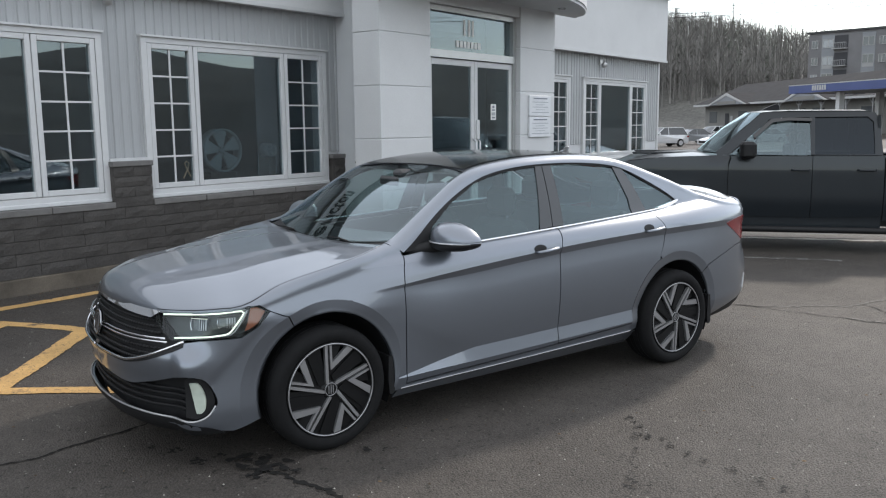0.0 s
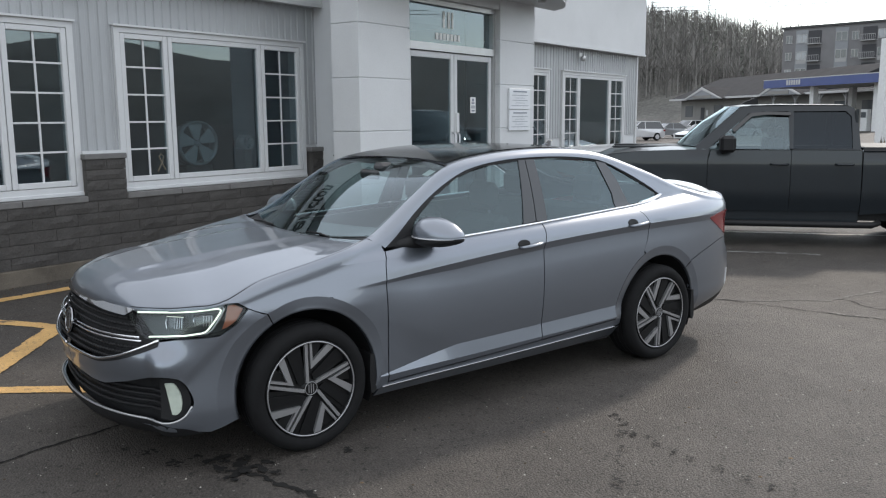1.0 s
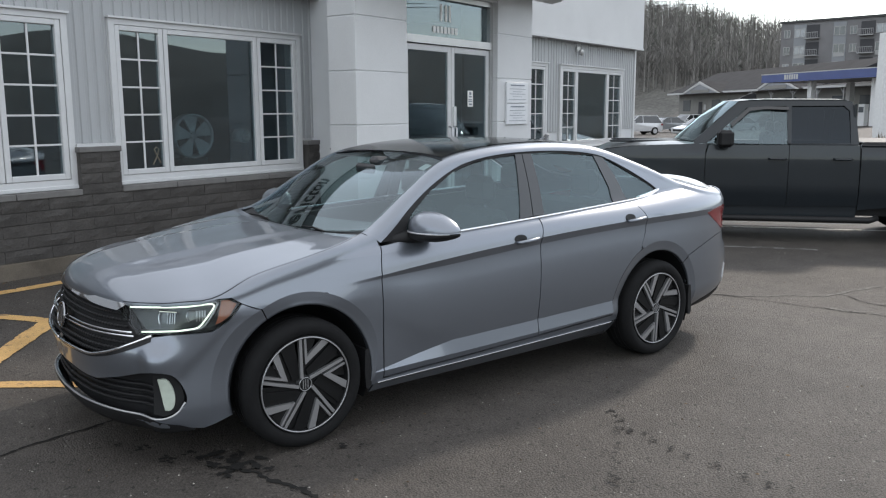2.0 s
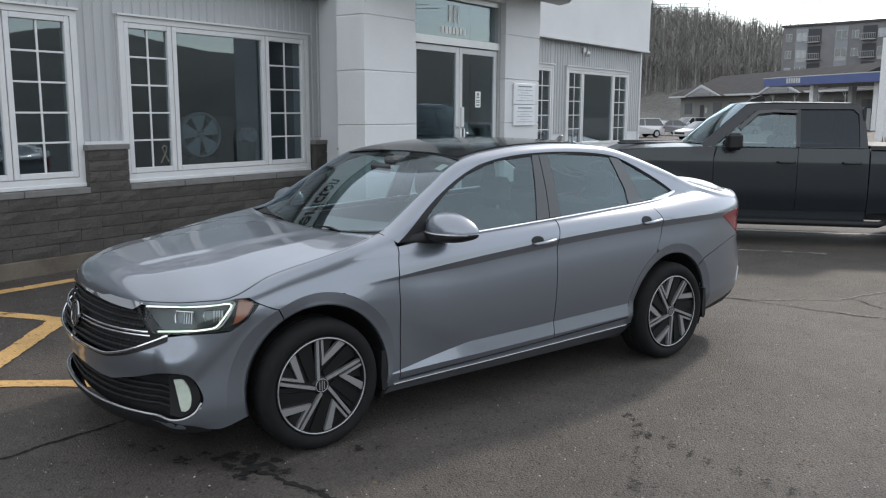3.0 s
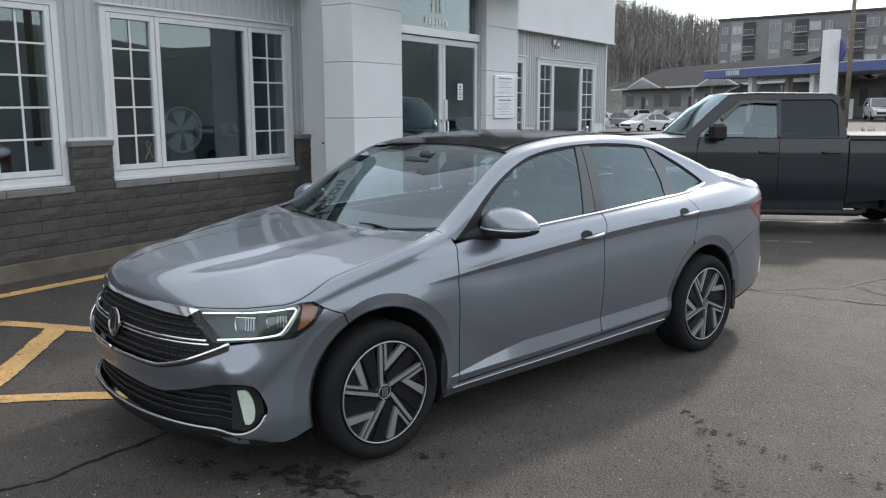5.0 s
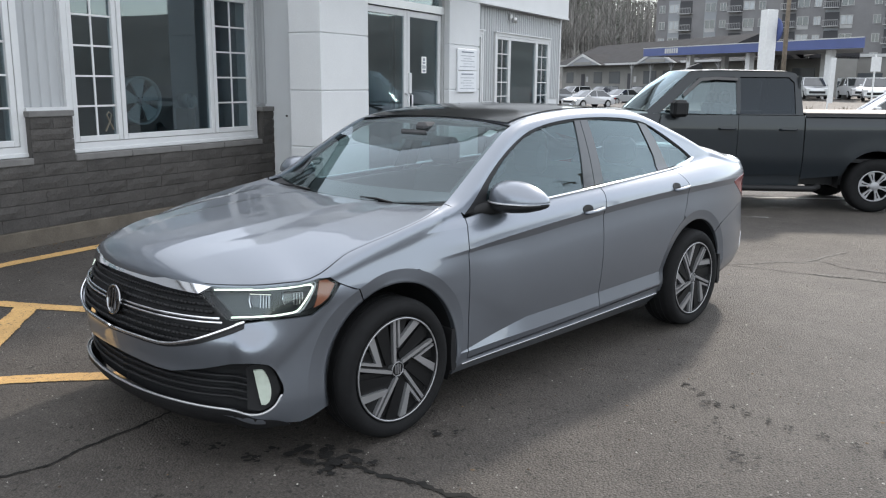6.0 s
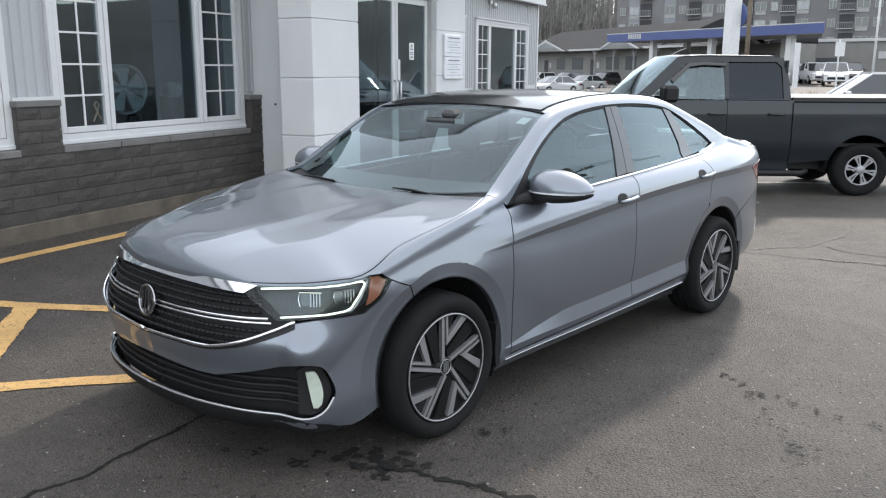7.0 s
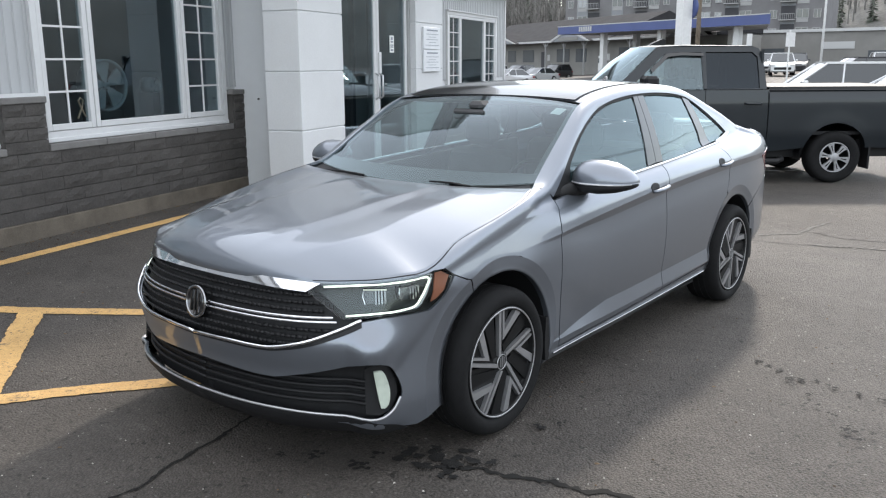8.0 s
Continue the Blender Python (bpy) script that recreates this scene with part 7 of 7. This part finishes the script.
part("front_bumper", boxes((4.5, -0.95, 0.48, 4.68, 0.95, 0.76), bevel=0.03), M_CHROME, truck, "chrome bumper")
part("rear_bumper", boxes((-1.38, -0.95, 0.52, -1.2, 0.95, 0.72), bevel=0.03), M_CHROME, truck, "chrome bumper")
part("aerial_fin", prism([(2.23, 1.99), (2.5, 1.985), (2.42, 2.035), (2.28, 2.095), (2.25, 2.08)], -0.08, 0.08, lambda a, b, d: (a, d, b)), M_BLACK, truck, "black roof fin")
part("dashboard", boxes((2.65, -0.8, 1.0, 3.15, 0.8, 1.35), bevel=0.05), M_CABIN, truck)
for y in (-0.4, 0.4):
    part("seat", boxes((1.9, y - 0.26, 0.8, 2.08, y + 0.26, 1.5), (1.92, y - 0.13, 1.5, 2.02, y + 0.13, 1.68), bevel=0.04), M_SEAT, truck)


def truck_wheel(x, side):
    w = new("wheel")
    w.parent = truck
    w.matrix_local = pose(x, side * 0.99, 0.376, 0, 12, 180 if side > 0 else 0) @ Matrix.Diagonal((0.94, 1, 0.94, 1))
    part("tyre", turned([(0.235, 0.0), (0.26, -0.012), (0.33, -0.02), (0.37, -0.012), (0.393, 0.02), (0.40, 0.06), (0.40, 0.2), (0.39, 0.24), (0.34, 0.26), (0.235, 0.25)], 48, "y", close=True), M_RUBBER, w, "", True)
    rim = part("rim", turned([(0.237, 0.0), (0.222, -0.006), (0.212, 0.02), (0.205, 0.2), (0.05, 0.2), (0.05, 0.17), (0.2, 0.16), (0.203, 0.03)], 48, "y", close=True), M_DARKMETAL, w, "", True)
    part("rim_lip", turned([(0.234, -0.008), (0.216, -0.01), (0.214, 0.01), (0.234, 0.01)], 48, "y", close=True), M_TRUCKRIM, rim, "", True)
    part("hub", turned([(0.0, -0.012), (0.055, -0.01), (0.07, 0.0), (0.07, 0.06), (0.0, 0.06)], 24, "y"), M_TRUCKRIM, rim, "", True)
    for k in range(6):
        t0 = 60 * k
        out = [(r * math.cos(radians(t0 + a)), r * math.sin(radians(t0 + a))) for r, a in ((0.05, -24), (0.13, -11), (0.22, -13), (0.22, 13), (0.13, 11), (0.05, 24))]
        part("spoke", prism(out, -0.004, 0.03, lambda a, b, d: (a, d, b)), M_TRUCKRIM, rim, "silver spoke")
        out = [(r * math.cos(radians(t0 + a)), r * math.sin(radians(t0 + a))) for r, a in ((0.1, -3), (0.19, -3), (0.19, 3), (0.1, 3))]
        part("spoke_slot", prism(out, -0.0065, -0.004, lambda a, b, d: (a, d, b)), M_DARKMETAL, rim)


for wx in (0.0, 3.65):
    for s in (1, -1):
        truck_wheel(wx, s)
        bm = loft([[(wx + 0.49 * math.cos(radians(a)), s * y, 0.42 + 0.49 * math.sin(radians(a))) for a in range(-10, 191, 12)] for y in (0.97, 0.6)])
        part("arch_liner", bm, M_BLACK, truck, "", True)
        part("mud_flap", boxes((wx - 0.52, s * 0.83 - 0.13, 0.2, wx - 0.495, s * 0.83 + 0.13, 0.55)), M_BLACK, truck, "black mud flap")


# ---- parked cars farther off ----
def far_car(label, color, x, y, turn, tall=False, metal=0.3):
    """A plain parked car; local x forward, origin at the middle on the ground."""
    paint = mat("car paint", color, 0.3, metal, coat=0.8)
    car = thing("parked_car", label, "car", "parked cars", (x, y, ground_z(x, y)), turn)
    L, W, H = (2.25, 0.9, 1.68) if tall else (2.3, 0.88, 1.46)
    belt_z = 1.02 if tall else 0.92
    low = [(-L, 0.42), (-L + 0.02, belt_z - 0.08), (-L + 0.25, belt_z), (0.95, belt_z + 0.02), (1.2, belt_z - 0.03), (L - 0.2, belt_z - 0.18), (L, belt_z - 0.36), (L, 0.35), (L - 0.15, 0.24)]
    low += [(-1.38 + 2.76 + 0.37 * math.cos(radians(a)), 0.32 + 0.37 * math.sin(radians(a))) for a in range(0, 181, 20)]
    low += [(-1.38 + 0.37 * math.cos(radians(a)), 0.32 + 0.37 * math.sin(radians(a))) for a in range(0, 181, 20)]
    low += [(-L + 0.12, 0.26)]
    bm = prism(low, -W, W, lambda a, b, d: (a, d * (1 - 0.10 * ease(1.5, L, abs(a)) - 0.04 * ease(0.6, 0.25, b)), b))
    bmesh.ops.triangulate(bm, faces=bm.faces[:])
    part("body", bm, paint, car)
    # greenhouse with glass all round
    back = (-L + 0.12, -L + 0.5) if tall else (-1.75, -1.0)
    foot = [(back[0], belt_z), (1.1, belt_z + 0.01)]
    roofz = H - 0.05
    top = [(back[1], roofz), (0.25, roofz)]
    def cab(k, f0, f1):
        bm = bmesh.new()
        rows = []
        for f in (f0, f1):
            a = foot[0][0] + (top[0][0] - foot[0][0]) * f
            b = foot[1][0] + (top[1][0] - foot[1][0]) * f
            z = belt_z + (roofz - belt_z) * f
            w = (W - 0.04) * (1 - 0.2 * f) + k
            rows.append([bm.verts.new(p) for p in ((a - k, -w, z), (b + k, -w, z), (b + k + 0.08, 0, z), (b + k, w, z), (a - k, w, z), (a - k - 0.04, 0, z))])
        for i in range(6):
            bm.faces.new((rows[0][i], rows[0][(i + 1) % 6], rows[1][(i + 1) % 6], rows[1][i]))
        return bm, rows
    bm, rows = cab(0, 0, 1)
    part("glazing", bm, M_TDARK2, car, "dark glazing")
    bm = bmesh.new()
    a0, b0, w0 = top[0][0] - 0.03, top[1][0] + 0.04, (W - 0.04) * 0.8 + 0.02
    box(bm, a0, -w0, roofz - 0.04, b0, w0, H)
    bmesh.ops.bevel(bm, geom=bm.edges[:], offset=0.03, segments=2, affect="EDGES")
    part("roof", bm, paint, car)
    for sx in (-1, 1):
        for fx, tx in ((foot[0][0], top[0][0]), (-0.15, -0.2), (foot[1][0], top[1][0])):
            bm = bmesh.new()
            tube(bm, [(fx, sx * (W - 0.035), belt_z), (tx, sx * ((W - 0.04) * 0.8 + 0.008), roofz)], 0.028, 6)
            part("pillar", bm, paint, car)
        part("headlight", boxes((L - 0.3, sx * 0.68 - 0.17, belt_z - 0.34, L + 0.005, sx * 0.68 + 0.14, belt_z - 0.22), bevel=0.02), M_LENS2, car, "pale headlight")
        part("tail_light", boxes((-L - 0.005, sx * 0.7 - 0.14, belt_z - 0.22, -L + 0.2, sx * 0.7 + 0.16, belt_z - 0.08), bevel=0.02), M_RED, car, "red tail light")
        part("door_mirror", boxes((0.78, sx * 1.0 - 0.1, belt_z + 0.02, 0.92, sx * 1.0 + 0.08, belt_z + 0.16), bevel=0.03), paint, car)
        for wx in (-1.38, 1.38):
            w = part("wheel", turned([(0.0, -0.02), (0.2, -0.02), (0.22, -0.01), (0.3, -0.01), (0.33, 0.03), (0.33, 0.2), (0.0, 0.2)], 24, "y"), M_RUBBER, car, "", False)
            w.matrix_local = pose(wx, sx * (W - 0.02), 0.33, 0, 0, 180 if sx > 0 else 0)
            part("rim", turned([(0.0, -0.035), (0.1, -0.025), (0.21, -0.03), (0.21, -0.02), (0.0, -0.02)], 20, "y"), M_SATIN, w)
    part("bumper_grille", boxes((L - 0.06, -0.6, 0.42, L + 0.012, 0.6, 0.62), bevel=0.02), M_BLACK, car, "black grille")
    return car


M_TDARK2 = mat("dark far glazing", (0.02, 0.023, 0.025), 0.08, coat=0.6)
M_LENS2 = mat("pale lamp", (0.5, 0.5, 0.5), 0.15, coat=0.5)
W_, G_, D_, S_ = (0.6, 0.6, 0.61), (0.22, 0.23, 0.24), (0.03, 0.03, 0.035), (0.45, 0.46, 0.47)
for az, d, turn, col, tall, label in ((50.2, 76, 165, W_, True, "white small suv in the far row"), (52.0, 84, 160, G_, False, "grey sedan in the far row"), (53.3, 92, 172, W_, True, "white suv in the far row"), (54.3, 72, 168, W_, False, "white sedan in the far row"), (56.4, 84, 170, S_, False, "silver sedan in the far row"),
                                      (57.6, 96, 175, D_, True, "black suv by the store"), (55.2, 98, 170, G_, True, "grey suv by the store"), (70.4, 76, 215, W_, True, "white suv facing the lot"), (68.0, 74, 212, S_, True, "grey suv facing the lot"), (71.5, 70, 200, W_, True, "white suv behind the brush"),
                                      (72.4, 76, 195, D_, True, "black suv in the far row"), (75.2, 45, 128, D_, True, "black suv across the lot edge"), (77.2, 68, 200, W_, True, "white suv in the far row"),
                                      (72.9, 26.5, 118, W_, True, "white suv near the lot edge"), (77.2, 23.5, 120, S_, False, "silver sedan near the lot edge")):
    cx, cy = at_az(az, d)
    far_car(label, col, cx, cy, turn, tall)


# ---- paint and stains on the lot ----
# loose grit, leaf scraps and twigs on the asphalt
_rg = random.Random(41)
M_GRIT = mat("pale loose grit", (0.34, 0.32, 0.29), 0.9, island=0.5)
M_SCRAP = mat("dry leaf scraps", (0.11, 0.075, 0.045), 0.9, island=0.5)
grit, scrap = bmesh.new(), bmesh.new()


def chip(bm, x, y, r, tall):
    z = ground_z(x, y)
    a0 = _rg.uniform(0, 6.28)
    ring = [bm.verts.new((x + r * _rg.uniform(0.6, 1.2) * math.cos(a0 + k * 1.257), y + r * _rg.uniform(0.6, 1.2) * math.sin(a0 + k * 1.257), z + 0.001)) for k in range(5)]
    top = bm.verts.new((x, y, z + tall))
    for k in range(5):
        bm.faces.new((ring[k], ring[(k + 1) % 5], top))


for _ in range(2600):
    x, y = _rg.uniform(-5, 7), _rg.uniform(-4.2, 3.2)
    if abs(x) < 2.2 and abs(y) < 0.8:
        continue
    chip(grit, x, y, 0.0025 + 0.0045 * _rg.random() ** 3, 0.006)
for _ in range(420):
    x, y = _rg.uniform(-5, 6), _rg.uniform(-3.5, 4.0)
    if (B_INV @ Vector((x, y, 0))).y > -0.15 or (abs(x) < 2.2 and abs(y) < 0.8):
        continue
    chip(scrap, x, y, 0.004 + 0.010 * _rg.random() ** 2, 0.006)
for _ in range(160):
    u, v = _rg.uniform(-7, 2.3), -0.09 - 0.3 * _rg.random() ** 2
    p = BM @ Vector((u, v, 0))
    chip(scrap, p.x, p.y, _rg.uniform(0.006, 0.018), 0.008)
tagged(part("loose_grit", grit, M_GRIT, None, "pale loose grit scattered on the asphalt"), category="grit", kind="stuff")
tagged(part("leaf_scraps", scrap, M_SCRAP, None, "small brown leaf scraps on the ground"), category="leaves", kind="stuff")
strip_on_ground("yellow_line", [(-8.0, 1.76), (-2.32, 3.46), (-1.5, 3.71), (0.31, 4.24), (3.0, 5.05)], 0.125, M_YELLOW, "worn yellow line along the building foot", ragged=0.06, seed=1)
strip_on_ground("yellow_line", [(-2.95, 3.25), (-2.385, 2.97), (-1.96, 2.6), (-1.41, 2.04), (-0.8, 1.4)], 0.12, M_YELLOW, "worn yellow hatch line", ragged=0.06, seed=2)
strip_on_ground("yellow_line", [(-5.2, 3.0), (-2.58, 1.245), (-2.15, 0.965), (-1.98, 0.83), (-1.2, 0.28)], 0.125, M_YELLOW, "worn yellow stall line", lift=0.0055, ragged=0.06, seed=3)
strip_on_ground("yellow_line", [(-2.66, 1.27), (-2.45, 1.58), (-1.86, 2.43)], 0.15, M_YELLOW, "worn yellow hatch line", lift=0.007, ragged=0.06, seed=4)
strip_on_ground("yellow_line", [(-3.6, 1.85), (-2.4, 2.9)], 0.13, M_YELLOW, "worn yellow hatch line", lift=0.007, ragged=0.06, seed=5)
strip_on_ground("stall_line", [(6.0, 2.4), (6.31, 2.01), (6.72, 1.49), (6.99, 1.1)], 0.09, M_LINE, "worn white stall line", ragged=0.25, seed=10)
M_DUST = wear_through(mat("pale dusty crack edge", (0.24, 0.225, 0.2), 0.9, vary=0.3, scale=12, fine=0.3, fine_scale=90), (0.07, 0.066, 0.058), 9.0, 0.44, 0.6)
strip_on_ground("asphalt_crack", [(-3.3, -0.2), (-2.81, -0.06), (-2.62, -0.07), (-2.48, -0.02), (-2.33, 0.01), (-2.18, 0.04), (-2.03, 0.1), (-1.75, 0.16)], 0.016, M_CRACK, "dark crack in the asphalt", ragged=0.7, seed=20, cat="crack")
strip_on_ground("asphalt_crack", [(-1.8, -0.86), (-1.74, -0.94), (-1.69, -1.02), (-1.68, -1.11), (-1.65, -1.2), (-1.6, -1.31), (-1.58, -1.43), (-1.45, -1.75)], 0.026, M_CRACK, "dark crack in the asphalt", ragged=0.9, seed=21, cat="crack")
strip_on_ground("asphalt_crack", [(3.3, 0.5), (3.57, 0.19), (3.67, 0.02), (3.84, -0.11), (4.09, -0.19), (4.29, -0.31), (4.39, -0.42), (4.78, -0.43), (5.3, -0.5)], 0.03, M_DUST, "pale dusty crack in the asphalt", lift=0.0035, ragged=0.8, seed=24, cat="crack")
strip_on_ground("asphalt_crack", [(3.5, 0.2), (3.59, 0.08), (3.65, -0.18), (3.72, -0.36), (3.76, -0.56), (3.85, -0.71)], 0.012, M_CRACK, "thin dark crack in the asphalt", ragged=0.9, seed=22, cat="crack")
strip_on_ground("asphalt_crack", [(3.85, -0.71), (3.9, -0.89), (4.03, -1.07), (4.15, -1.6), (4.3, -2.2)], 0.05, M_DUST, "pale crumbled edge along a crack", lift=0.0035, ragged=0.9, seed=26, cat="crack")
strip_on_ground("asphalt_crack", [(3.84, -0.69), (3.88, -0.88), (4.0, -1.07), (4.12, -1.6), (4.27, -2.2)], 0.012, M_CRACK, "thin dark crack in the asphalt", ragged=0.9, seed=27, cat="crack")
strip_on_ground("asphalt_crack", [(4.62, -0.4), (4.6, -0.55), (4.49, -0.72), (4.44, -0.86), (4.6, -1.5)], 0.014, M_CRACK, "thin dark crack in the asphalt", ragged=0.9, seed=23, cat="crack")
strip_on_ground("stall_line", [(7.6, 3.6), (8.57, 2.51), (9.36, 1.55), (10.2, 0.55)], 0.11, M_BRIGHTLINE, "bright white stall line beside the truck", ragged=0.12, seed=25)
blot([(-1.96, -0.62, 0.06), (-1.84, -0.6, 0.035), (-1.72, -0.86, 0.08), (-1.8, -0.95, 0.04), (-1.66, -0.78, 0.04), (-2.02, -0.42, 0.04), (-2.1, -0.3, 0.025), (-1.2, -1.0, 0.035), (-1.12, -1.06, 0.022), (-1.78, -0.72, 0.07), (-1.7, -0.95, 0.06), (-1.82, -0.84, 0.05), (-1.62, -1.02, 0.035)], 31, M_OIL)
blot([(0.253, -1.464, 0.026), (0.22, -1.53, 0.024), (0.179, -1.6, 0.03), (0.121, -1.727, 0.032), (0.135, -1.8, 0.018), (0.099, -1.903, 0.024), (0.082, -2.022, 0.024), (0.087, -2.128, 0.022), (0.09, -2.273, 0.026), (0.091, -2.424, 0.026), (0.099, -2.552, 0.024), (0.147, -2.633, 0.02),
      (0.057, -1.68, 0.024), (0.0, -1.744, 0.02), (-0.093, -1.837, 0.024), (-0.187, -1.901, 0.02), (-0.212, -1.852, 0.012), (-0.277, -1.984, 0.022), (-0.402, -2.079, 0.034), (-0.393, -2.172, 0.018), (-0.48, -2.161, 0.026), (-0.433, -1.748, 0.01)], 32, M_STAIN)
